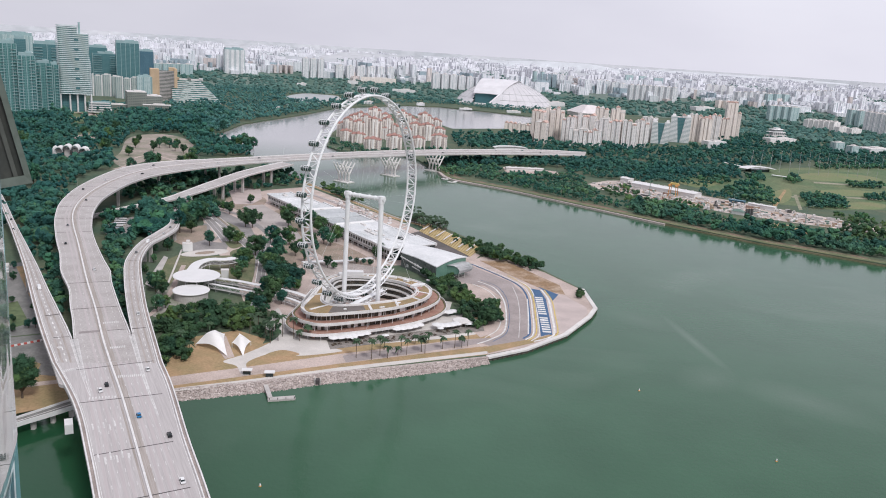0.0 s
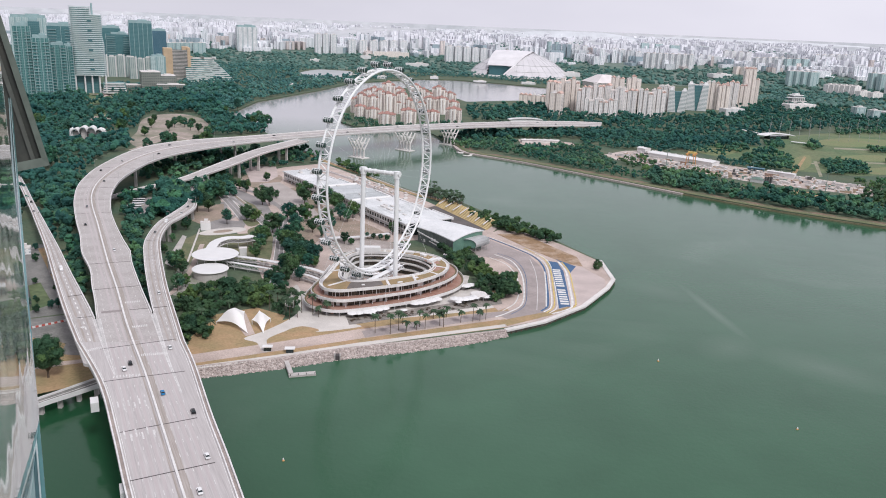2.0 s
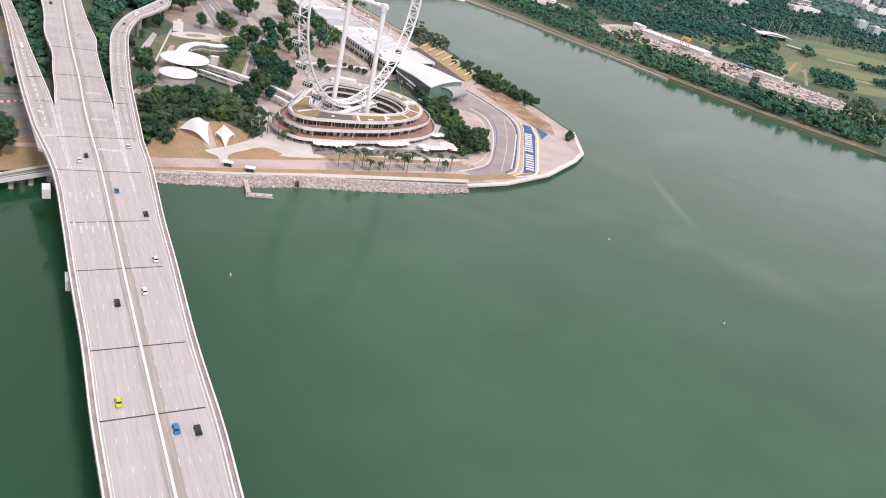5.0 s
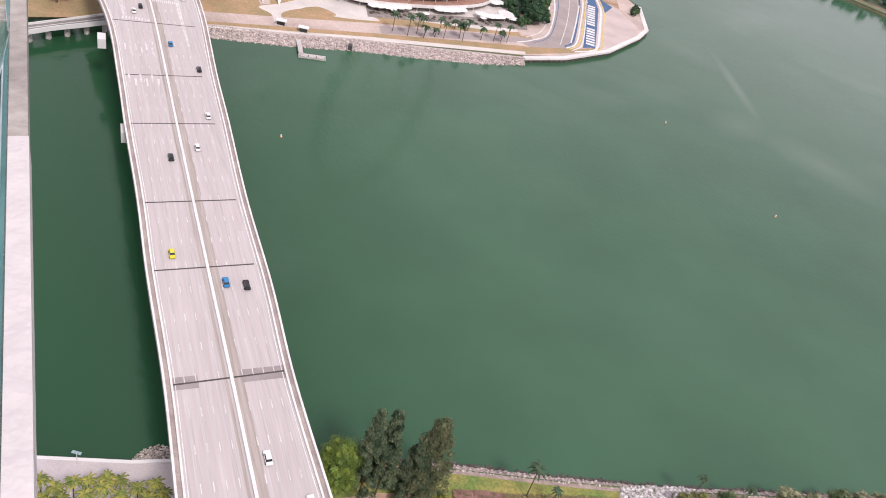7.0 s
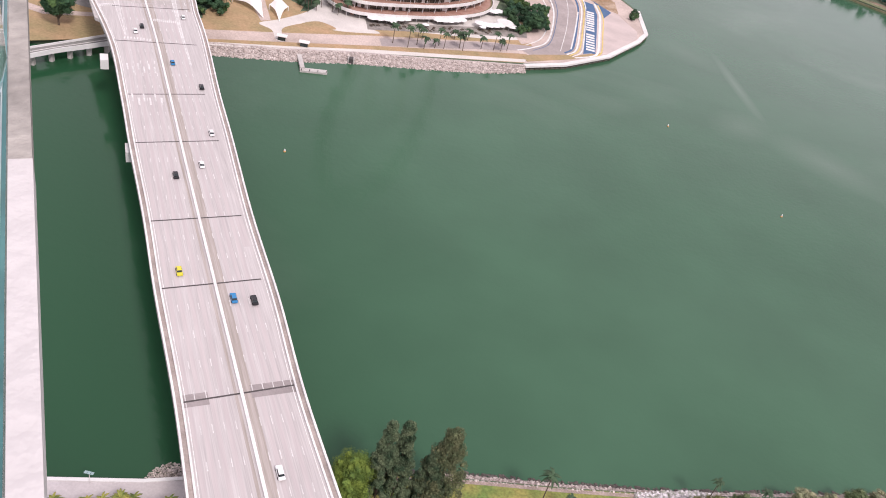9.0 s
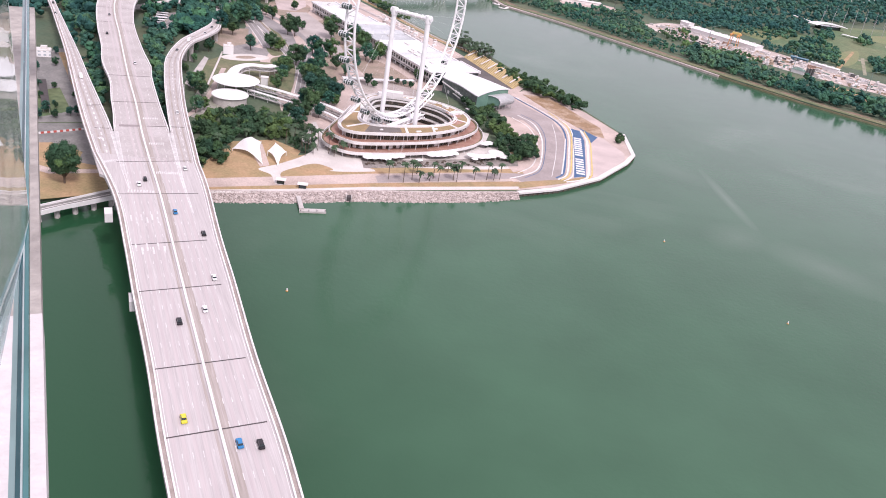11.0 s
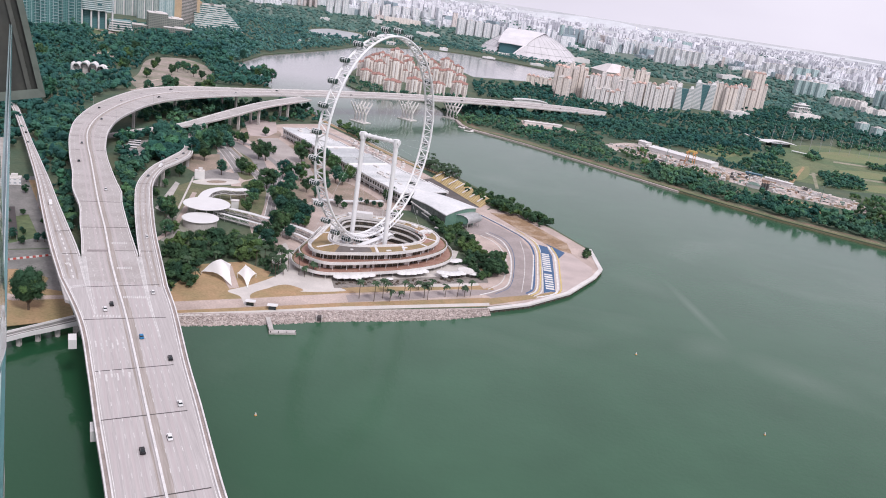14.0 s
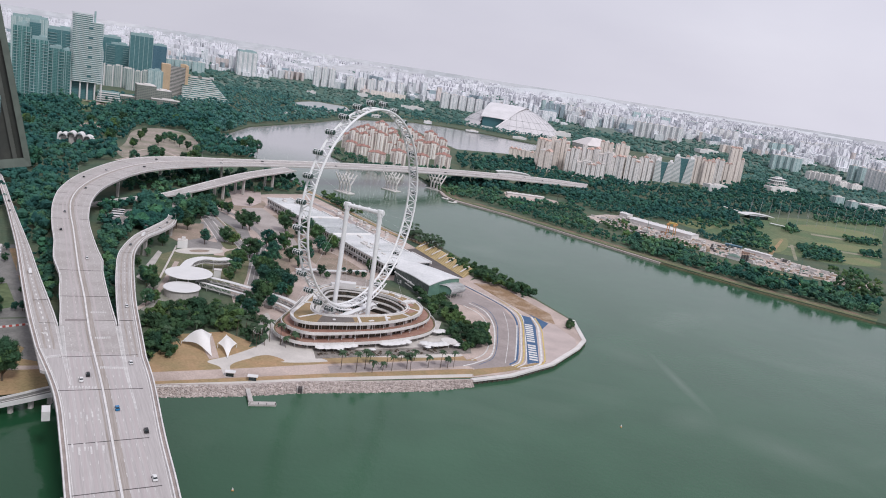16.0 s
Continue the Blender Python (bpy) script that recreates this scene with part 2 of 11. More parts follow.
PALE = mat("pale_concrete", (0.68, 0.65, 0.63), 0.75, 0.14, 0.1, 1.0)
WHITE = mat("white_paint", (0.70, 0.69, 0.685), 0.45, 0.06, 0.1, 1.5)
STEEL_WHITE = mat("white_painted_steel", (0.78, 0.78, 0.785), 0.35, 0.05, 0.2, 2.0)
JOINT = mat("dark_joint", (0.07, 0.06, 0.06), 0.8, 0.2, 0.3, 2.0)
ROCK = mat("grey_rock", (0.55, 0.48, 0.45), 0.9, 0.4, 0.5, 2.0, second=(0.36, 0.30, 0.275), rnd=0.3, island=0.3)
BARK = mat("bark", (0.12, 0.09, 0.065), 0.95, 0.3, 1.0, 5.0)
LEAF = foliage("leaves", (0.044, 0.115, 0.063), (0.085, 0.151, 0.073), 0.04, 0.45)
LEAF_NEAR = foliage("near_park_leaves", (0.036, 0.086, 0.047), (0.070, 0.122, 0.056), 0.04, 0.45)
# teal mixed into this and the next two greens as distance haze
LEAF_DARK = foliage("dark_leaves", (0.034, 0.114, 0.088), (0.068, 0.150, 0.098))
# these two also lift the darker trees, for the same haze
LEAF_WEST = foliage("haze_tinted_leaves", (0.029, 0.102, 0.092), (0.047, 0.126, 0.100), 0.008, 0.35, 0.35, 0.08, (1.35, 1.3, 1.05), 0.82)
LEAF_FAR = foliage("haze_paled_leaves", (0.058, 0.155, 0.146), (0.084, 0.182, 0.162), 0.008, 0.15, 0.35, 0.14, (1.3, 1.25, 1.1), 0.80)
LEAF_LIME = mat("lime_leaves", (0.18, 0.24, 0.045), 0.8, 0.4, 0.3, 2.0, second=(0.10, 0.165, 0.04), island=0.25, bump=0.4, spec=0.2)
LEAF_OLIVE = foliage("olive_leaves", (0.066, 0.130, 0.070), (0.048, 0.098, 0.054), 0.1, 0.7)
PALM_LEAF = mat("palm_fronds", (0.048, 0.092, 0.046), 0.7, 0.4, 0.5, 3.0, second=(0.034, 0.060, 0.030), spec=0.3, rnd=0.25)
GLASS_DARK = mat("dark_window_glass", (0.018, 0.03, 0.032), 0.08, 0.3, 0.3, 1.0)
DARK_ASPHALT = mat("dark_asphalt", (0.24, 0.23, 0.22), 0.9, 0.3, 0.08, 0.8, second=(0.17, 0.17, 0.16))
YELLOW_FROND = mat("yellow_green_fronds", (0.30, 0.28, 0.06), 0.7, 0.4, 0.6, 3.0, second=(0.10, 0.15, 0.04), spec=0.3, rnd=0.25)


# ---- building blocks ----
from mathutils.geometry import tessellate_polygon


def mesh_ob(name, verts, faces, material, parent=None, smooth=False):
    me = bpy.data.meshes.new(name)
    me.from_pydata([tuple(v) for v in verts], [], [tuple(f) for f in faces])
    me.materials.append(material)
    if smooth:
        me.polygons.foreach_set("use_smooth", [True] * len(me.polygons))
    ob = new(name, me)
    if parent:
        ob.parent = parent
    return ob


def part(name, bm, material, parent=None, label="", smooth=False):
    me = bpy.data.meshes.new(name)
    bmesh.ops.recalc_face_normals(bm, faces=bm.faces[:])
    bm.to_mesh(me)
    bm.free()
    me.materials.append(material)
    if smooth:
        me.polygons.foreach_set("use_smooth", [True] * len(me.polygons))
    ob = new(name, me)
    if parent:
        ob.parent = parent
    return tagged(ob, label) if label else ob


def thing(name, label, category, at=(0, 0, 0), turn=0.0, group="", kind=""):
    ob = new(name)
    ob.empty_display_size = 0.5
    ob.matrix_basis = pose(*at, 0, 0, turn)
    return tagged(ob, label, category, group, kind)


def box(bm, x, y, z, w, d, h, turn=0.0, taper=1.0):
    """A block that stands on z."""
    c, s = math.cos(radians(turn)), math.sin(radians(turn))
    vs = []
    for k, zz in ((1.0, z), (taper, z + h)):
        for u, v in ((-1, -1), (1, -1), (1, 1), (-1, 1)):
            a, b = u * w / 2 * k, v * d / 2 * k
            vs.append(bm.verts.new((x + a * c - b * s, y + a * s + b * c, zz)))
    for f in ((3, 2, 1, 0), (4, 5, 6, 7), (0, 1, 5, 4), (1, 2, 6, 5), (2, 3, 7, 6), (3, 0, 4, 7)):
        bm.faces.new([vs[i] for i in f])
    return vs


def tube(bm, a, b, r, sides=8, r2=None):
    a, b = Vector(a), Vector(b)
    q = (b - a).to_track_quat("Z", "Y")
    rings = []
    for p, rr in ((a, r), (b, r if r2 is None else r2)):
        rings.append([bm.verts.new(p + q @ Vector((rr * math.cos(6.28318 * i / sides), rr * math.sin(6.28318 * i / sides), 0))) for i in range(sides)])
    for i in range(sides):
        j = (i + 1) % sides
        bm.faces.new((rings[0][i], rings[0][j], rings[1][j], rings[1][i]))
    bm.faces.new(rings[0][::-1])
    bm.faces.new(rings[1])


def spline(pts, step=6.0, closed=False):
    """Points of a Catmull-Rom curve through pts, about step apart."""
    P = [Vector(p) for p in pts]
    n = len(P)
    out = []
    for i in range(n if closed else n - 1):
        if closed:
            p0, p1, p2, p3 = P[i - 1], P[i], P[(i + 1) % n], P[(i + 2) % n]
        else:
            p1, p2 = P[i], P[i + 1]
            p0 = P[i - 1] if i else p1 * 2 - p2
            p3 = P[i + 2] if i + 2 < n else p2 * 2 - p1
        m = max(1, round((p2 - p1).length / step))
        for k in range(m):
            t = k / m
            out.append(0.5 * (2 * p1 + (p2 - p0) * t + (2 * p0 - 5 * p1 + 4 * p2 - p3) * t * t + (3 * p1 - p0 - 3 * p2 + p3) * t ** 3))
    if not closed:
        out.append(P[-1])
    return out


def fill2d(loops):
    """Triangles of a flat region: the outer loop first, holes after it."""
    return tessellate_polygon([[Vector((p[0], p[1], 0)) for p in lp] for lp in loops])


def slab(bm, loops, top, bottom):
    """A flat plate of any outline, with holes, with upright sides."""
    flat = [p for lp in loops for p in lp]
    up = [bm.verts.new((p[0], p[1], top)) for p in flat]
    dn = [bm.verts.new((p[0], p[1], bottom)) for p in flat]
    for t in fill2d(loops):
        try:
            bm.faces.new([up[i] for i in t])
            bm.faces.new([dn[i] for i in reversed(t)])
        except ValueError:
            pass
    k = 0
    for lp in loops:
        m = len(lp)
        for i in range(m):
            a, b = k + i, k + (i + 1) % m
            bm.faces.new((dn[a], dn[b], up[b], up[a]))
        k += m


def offset(loop, d):
    """The closed outline moved outward by d (inward when negative), for a loop of even steps."""
    n = len(loop)
    area = sum(loop[i][0] * loop[(i + 1) % n][1] - loop[(i + 1) % n][0] * loop[i][1] for i in range(n))
    sgn = 1 if area > 0 else -1
    out = []
    for i in range(n):
        a, b = Vector(loop[i - 1][:2]), Vector(loop[(i + 1) % n][:2])
        t = (b - a).normalized()
        out.append((loop[i][0] + sgn * t.y * d, loop[i][1] - sgn * t.x * d))
    return out


def plate(name, loop, top, material, label, category, thick=0.5, kind="structure"):
    bm = bmesh.new()
    slab(bm, [loop], top, top - thick)
    return tagged(part(name, bm, material), label, category, kind=kind)


def ribbon(bm, line, left, right, top, thick):
    """A strip along a line of 3D points between two side offsets (positive to the right of travel), with depth."""
    rows = []
    n = len(line)
    for i, p in enumerate(line):
        t = (line[min(i + 1, n - 1)] - line[max(i - 1, 0)])
        r = Vector((t.y, -t.x, 0)).normalized()
        rows.append([bm.verts.new(p + r * o + Vector((0, 0, top + z))) for o, z in ((left, 0), (right, 0), (right, -thick), (left, -thick))])
    for a, b in zip(rows, rows[1:]):
        for i in range(4):
            j = (i + 1) % 4
            bm.faces.new((a[i], a[j], b[j], b[i]))
    bm.faces.new(rows[0][::-1])
    bm.faces.new(rows[-1])


def inside(p, loop):
    x, y, c = p[0], p[1], False
    for i in range(len(loop)):
        (ax, ay), (bx, by) = loop[i - 1][:2], loop[i][:2]
        if (ay > y) != (by > y) and x < (bx - ax) * (y - ay) / (by - ay) + ax:
            c = not c
    return c


def scatter(loop, n, gap, rng, avoid=()):
    """Up to n random places inside a loop, gap apart."""
    xs, ys = [p[0] for p in loop], [p[1] for p in loop]
    got, cells = [], {}
    for _ in range(n * 12):
        if len(got) >= n:
            break
        p = (rng.uniform(min(xs), max(xs)), rng.uniform(min(ys), max(ys)))
        if not inside(p, loop) or any(inside(p, a) for a in avoid):
            continue
        c = (int(p[0] // gap), int(p[1] // gap))
        if any((q[0] - p[0]) ** 2 + (q[1] - p[1]) ** 2 < gap * gap for i in (-1, 0, 1) for j in (-1, 0, 1) for q in cells.get((c[0] + i, c[1] + j), ())):
            continue
        cells.setdefault(c, []).append(p)
        got.append(p)
    return got


def ico(sub):
    b = bmesh.new()
    bmesh.ops.create_icosphere(b, subdivisions=sub, radius=1.0)
    v = np.array([p.co[:] for p in b.verts])
    f = np.array([[q.index for q in p.verts] for p in b.faces])
    b.free()
    return v, f


ICO1, ICO2 = ico(1), ico(2)


def clump(rs, base, centre, r, rough=0.28, flat=0.8):
    """Vertices of one uneven lump."""
    v, f = base
    k = 1 + rs.uniform(-rough, rough, (len(v), 1))
    return v * k * np.array([r, r, r * flat]) + np.array(centre), f


def joined(name, pieces, material, parent=None, kind="", smooth=False):
    vs, fs, n = [], [], 0
    for v, f in pieces:
        vs.append(v)
        fs.append(f + n)
        n += len(v)
    v, f = np.concatenate(vs), np.concatenate(fs)
    me = bpy.data.meshes.new(name)
    me.vertices.add(len(v))
    me.vertices.foreach_set("co", v.astype(np.float32).ravel())
    me.loops.add(f.size)
    me.loops.foreach_set("vertex_index", f.astype(np.int32).ravel())
    me.polygons.add(len(f))
    me.polygons.foreach_set("loop_start", np.arange(0, f.size, f.shape[1], dtype=np.int32))
    me.update(calc_edges=True)
    me.polygons.foreach_set("use_smooth", np.full(len(f), smooth, dtype=bool))
    me.materials.append(material)
    ob = new(name, me)
    if parent:
        ob.parent = parent
    return tagged(ob, kind=kind) if kind else ob


# ---- water and land ----
FLAT = 3300.0
SHORE = (
    # near bank, from west to east
    [(-420.0, 40.0)] + [(-85.5, 126.2), (-61.9, 132.1), (-52.0, 135.9), (-6.2, 146.8), (9.7, 155.3), (30.0, 159.2), (64.0, 165.2), (102.8, 173.3), (166.5, 189.7)] + [(330.0, 232.0), (800.0, 420.0)] +
    # east bank, out to the northern basin
    [(760.0, 760.0)] + [(492.4, 853.8), (381.6, 923.7), (298.7, 992.5), (218.3, 1069.0), (93.6, 1189.7), (6.9, 1257.4), (-14.6, 1327.9), (-56.8, 1450.5)] +
    [(-115.4, 1528.1), (-211.9, 1511.1), (-244.7, 1567.1), (-270.4, 1808.7), (-283.4, 2288.1), (-142.8, 2519.9), (2.6, 2095.8), (167.4, 2211.7), (214.9, 2406.8), (289.4, 2544.1), (394.3, 2647.4)] +
    # far bank, back along the west side
    [(361.1, 2758.7), (252.0, 2740.6), (99.4, 2840.4), (-42.8, 2907.6), (-164.6, 2877.7), (-364.1, 2564.8), (-409.2, 2263.2), (-492.3, 1874.6), (-483.3, 1631.2), (-340.3, 1359.8)] +
    # wheel peninsula
    [(-258.9, 1223.0), (-186.7, 1112.5), (-147.1, 1062.8), (-106.9, 1002.6), (-58.0, 935.8), (-29.2, 935.1), (6.9, 877.7), (50.9, 804.7), (96.8, 732.1), (126.2, 675.6), (128.6, 621.9), (120.3, 600.2), (94.6, 553.7), (34.5, 498.4), (-72.7, 451.5), (-150.8, 415.5), (-200.6, 391.3), (-223.6, 372.1)] +
    [(-420.0, 300.0)])
ring = [(FLAT * math.cos(6.28318 * i / 64), FLAT * math.sin(6.28318 * i / 64)) for i in range(64)]
bm = bmesh.new()
slab(bm, [ring, SHORE], 3.0, -3.0)
land = tagged(part("ground", bm, SOIL), "green parkland and bare soil ground round the river basin", "ground", kind="structure")
bm = bmesh.new()
slab(bm, [[(x * 1.02, y * 1.02) for x, y in ring]], 0.0, -2.0)
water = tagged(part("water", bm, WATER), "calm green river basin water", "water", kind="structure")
LAGOON = [tuple(p[:2]) for p in spline([(-568, 2760, 0), (-604, 2900, 0), (-598, 3060, 0), (-570, 3150, 0), (-520, 3140, 0), (-455, 3120, 0), (-425, 2990, 0), (-440, 2850, 0), (-425, 2715, 0), (-468, 2590, 0), (-510, 2640, 0)], 15.0, True)]
OLIVE_BED = mat("dry_planter_grass", (0.19, 0.16, 0.08), 0.95, 0.4, 0.2, 1.2, second=(0.12, 0.12, 0.055))
# rough water; its pale base colour stands in for reflected sky
SKY_WATER = mat("sky_painted_water", (0.40, 0.41, 0.42), 0.4, 0.12, 0.01, 0.05, second=(0.36, 0.38, 0.38), spec=0.8)
lagoon = plate("water", LAGOON, 3.12, SKY_WATER, "calm upstream river reach, grey sky reflection painted in", "water", 0.1)


def far_at(az, d):
    """Distant country: land beyond the flat is pulled in, raised and shrunk along the eye's sightlines to fit the
    camera's view. Returns the place and the scale of things there.
    """
    near = FLAT - 60 + 1450 * (1 - math.exp(-(d - FLAT + 60) / 6500)) if d > FLAT - 60 else d
    k = near / d
    a = radians(az)
    return Vector((near * math.sin(a), near * math.cos(a), 201 - 198.05 * k)), k


bm = bmesh.new()
rows = []
for d in (FLAT - 60, 3600, 4100, 4600, 5000, 6000, 8000, 11000, 16000, 26000, 60000):
    rows.append([bm.verts.new(far_at(3.75 * i, d)[0]) for i in range(96)])
for a, b in zip(rows, rows[1:]):
    for i in range(96):
        j = (i + 1) % 96
        bm.faces.new((a[i], a[j], b[j], b[i]))
FAR_LAND = mat("distant_town_ground", (0.080, 0.140, 0.110), 0.95, 0.4, 0.004, 0.03, second=(0.20, 0.235, 0.21), lo=0.42, hi=0.72)
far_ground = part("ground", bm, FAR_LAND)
# outer rings get a paler ground colour in place of haze
far_ground.data.materials.append(mat("haze_painted_ground", (0.40, 0.42, 0.44), 0.95, 0.2, 0.003, 0.02, second=(0.50, 0.505, 0.525)))
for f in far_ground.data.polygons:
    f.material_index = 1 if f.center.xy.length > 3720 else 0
tagged(far_ground, "distant town land drawn in to fit the view, haze painted pale", "ground", kind="structure")


def hill(name, az0, az1, d, top):
    """A long low wooded ridge on the skyline."""
    bm = bmesh.new()
    n = 40
    rows = [[], [], []]
    for i in range(n + 1):
        f = i / n
        p, k = far_at(az0 + (az1 - az0) * f, d)
        h = top * k * (math.sin(math.pi * f) ** 0.7) * (0.8 + 0.35 * noise.noise((f * 6, az0, 0)))
        q, _ = far_at(az0 + (az1 - az0) * f, d * 1.5)
        rows[0].append(bm.verts.new(p))
        rows[1].append(bm.verts.new((p + q) / 2 + Vector((0, 0, h))))
        rows[2].append(bm.verts.new(q))
    for a, b in zip(rows, rows[1:]):
        for i in range(n):
            bm.faces.new((a[i], a[i + 1], b[i + 1], b[i]))
    return tagged(part(name, bm, HILL, smooth=True), "low wooded ridge on the skyline, haze painted into its colour", "hill", kind="structure")


# wooded ridge washed out to pale grey-blue, haze put into its colour
HILL = mat("haze_washed_ridge", (0.62, 0.64, 0.67), 0.95, 0.15, 0.003, 0.02)
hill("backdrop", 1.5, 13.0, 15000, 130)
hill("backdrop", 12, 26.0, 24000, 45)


# ---- expressway bridge ----
def even(pts, n):
    """n places at even steps along the smooth line through pts."""
    s = spline(pts, 3.0)
    d = [0.0]
    for a, b in zip(s, s[1:]):
        d.append(d[-1] + (b - a).length)
    out, k = [], 0
    for i in range(n):
        want = d[-1] * i / (n - 1)
        while k < len(d) - 2 and d[k + 1] < want:
            k += 1
        f = (want - d[k]) / max(1e-6, d[k + 1] - d[k])
        out.append(s[k].lerp(s[k + 1], min(1.0, f)))
    return out


def lead(pts, n=6, step=45.0):
    """The line with n straight steps put before its first point."""
    a, b = Vector(pts[0]), Vector(pts[1])
    d = (a - b).normalized() * step
    return [tuple(a + d * k) for k in range(n, 0, -1)] + list(pts)


class Road:
    """A road deck between two edge lines."""

    def __init__(self, left, right, n):
        self.l, self.n, self.r = even(left, n), n, []
        dense, k = even(right, 900), 0
        for i, p in enumerate(self.l):
            span = range(k, min(900, k + 120))
            k = min(span, key=lambda j: (dense[j] - p).length)
            self.r.append(dense[k])
        self.r[0], self.r[-1] = dense[0], dense[-1]

    def at(self, s, f):
        """The place at the share s along and f across (0 left, 1 right)."""
        x = max(0.0, min(1.0, s)) * (self.n - 1)
        i = min(int(x), self.n - 2)
        t = x - i
        a, b = self.l[i].lerp(self.l[i + 1], t), self.r[i].lerp(self.r[i + 1], t)
        return a.lerp(b, f)

    def strip(self, bm, f0, f1, z0, z1, s0=0.0, s1=1.0, m=None):
        m = m or max(2, round(self.n * (s1 - s0)))
        rows = []
        for i in range(m):
            s = s0 + (s1 - s0) * i / (m - 1)
            a, b = self.at(s, f0), self.at(s, f1)
            rows.append([bm.verts.new(a + Vector((0, 0, z1))), bm.verts.new(b + Vector((0, 0, z1))), bm.verts.new(b + Vector((0, 0, z0))), bm.verts.new(a + Vector((0, 0, z0)))])
        for a, b in zip(rows, rows[1:]):
            for i in range(4):
                j = (i + 1) % 4
                bm.faces.new((a[i], a[j], b[j], b[i]))
        bm.faces.new(rows[0][::-1])
        bm.faces.new(rows[-1])

    def border(self, bm, side, o0, o1, z0, z1, s0=0.0):
        """A strip between two distances in metres from one edge."""
        m = max(3, round(self.n * (1 - s0)))
        rows = []
        for i in range(m):
            s = s0 + (1 - s0) * i / (m - 1)
            e, d = self.at(s, side), self.at(s, 1 - side) - self.at(s, side)
            d.normalize()
            a, b = (e + d * o0, e + d * o1) if side == 0 else (e + d * o1, e + d * o0)
            rows.append([bm.verts.new(p + Vector((0, 0, z))) for p, z in ((a, z1), (b, z1), (b, z0), (a, z0))])
        for a, b in zip(rows, rows[1:]):
            for i in range(4):
                j = (i + 1) % 4
                bm.faces.new((a[i], a[j], b[j], b[i]))
        bm.faces.new(rows[0][::-1])
        bm.faces.new(rows[-1])

    def length(self):
        return sum((b - a).length for a, b in zip(self.l, self.l[1:]))


NEAR_L = lead([(*p, 28.0) for p in [(-39.1, 107.3), (-57.1, 141.8), (-79.9, 182.1), (-98.6, 216.6), (-122.1, 257.7), (-141.8, 293.1), (-168.0, 338.1)]]) + [(-202.5, 386.2, 28)]
NEAR_R = lead([(*p, 28.0) for p in [(-2.7, 118.0), (-23.7, 155.1), (-42.1, 191.6), (-64.6, 233.0), (-89.0, 281.6), (-106.5, 315.7), (-130.8, 365.6)]]) + [(-146.7, 395.1, 28)]
MEDIAN = lead([(*p, 28.0) for p in [(-20.6, 112.7), (-40.7, 149.8), (-63.7, 191.7), (-82.6, 226.2), (-106.1, 269.3), (-125.1, 304.4), (-150.5, 351.0)]]) + [(-173.5, 391.2, 28)]
MAIN_L = [(-158.2, 336.6, 28), (-173.1, 361.8, 28), (-189.3, 390.0, 28), (-207.1, 420.7, 28), (-221.8, 450.0, 28), (-236.0, 476.6, 28), (-251.6, 507.7, 28), (-275.5, 545.6, 28), (-297.5, 588.9, 28), (-325.9, 640.2, 28), (-361.1, 710.2, 28), (-390.6, 785.2, 28), (-411.0, 880.1, 28.5), (-415.2, 1000.4, 29), (-382.3, 1071.9, 29.5), (-320.7, 1128.7, 30), (-216.1, 1227.7, 31), (-92.7, 1354.9, 29), (57.9, 1495.7, 24), (187.4, 1599.3, 19), (285.2, 1655.1, 14)]
MAIN_R = [(-130.1, 340.9, 28), (-143.1, 365.3, 28), (-159.3, 395.3, 28), (-179.9, 434.3, 28), (-205.1, 479.8, 28), (-231.0, 528.7, 28), (-242.4, 553.8, 28), (-259.5, 581.7, 28), (-292.3, 639.6, 28), (-316.2, 687.5, 28), (-342.2, 751.6, 28), (-359.4, 820.0, 28.5), (-365.7, 912.0, 29), (-350.6, 982.2, 29.5), (-303.3, 1067.3, 30), (-227.0, 1149.8, 31), (-87.8, 1289.4, 29), (55.9, 1426.8, 24), (179.3, 1523.0, 19), (273.0, 1593.5, 14)]
MAIN_MID = [(-174.1, 392.3, 28), (-191.6, 423.7, 28), (-217.5, 472.5, 28), (-249.9, 531.3, 28), (-300.8, 627.2, 28), (-330.9, 683.0, 28)]
LEFT_L = [(-186.3, 361.1, 28), (-202.5, 386.2, 28), (-225.8, 421.8, 28), (-258.7, 474.8, 27), (-316.4, 570.2, 24), (-366.4, 649.7, 21), (-415.7, 727.0, 18), (-509.9, 868.9, 14), (-719.0, 1163.3, 8)]
LEFT_R = [(-170.8, 356.8, 28), (-187.3, 385.7, 28), (-207.8, 420.6, 28), (-231.4, 456.6, 27.6), (-267.8, 512.1, 25.5), (-302.1, 565.6, 23.6), (-346.4, 633.0, 21), (-402.9, 718.4, 18), (-497.5, 862.7, 14), (-706.2, 1170.2, 8)]
RIGHT_L = [(-143.4, 365.3, 28), (-160.8, 398.2, 28), (-179.3, 434.5, 28), (-201.9, 482.6, 27.3), (-228.6, 543.2, 26), (-249.6, 597.5, 24), (-264.7, 662.1, 21), (-269.8, 715.4, 18), (-275.1, 764.6, 15), (-286.3, 802.6, 12), (-305.0, 851.9, 8), (-325.3, 898.1, 4)]
RIGHT_R = [(-131.3, 362.5, 28), (-146.7, 395.1, 28), (-164.3, 431.6, 28), (-189.7, 485.2, 27.3), (-221.9, 559.7, 26), (-240.5, 608.7, 24), (-253.7, 663.1, 21), (-256.3, 703.1, 18), (-260.5, 748.5, 15), (-272.5, 790.1, 12), (-291.0, 844.1, 8), (-312.6, 895.7, 4)]
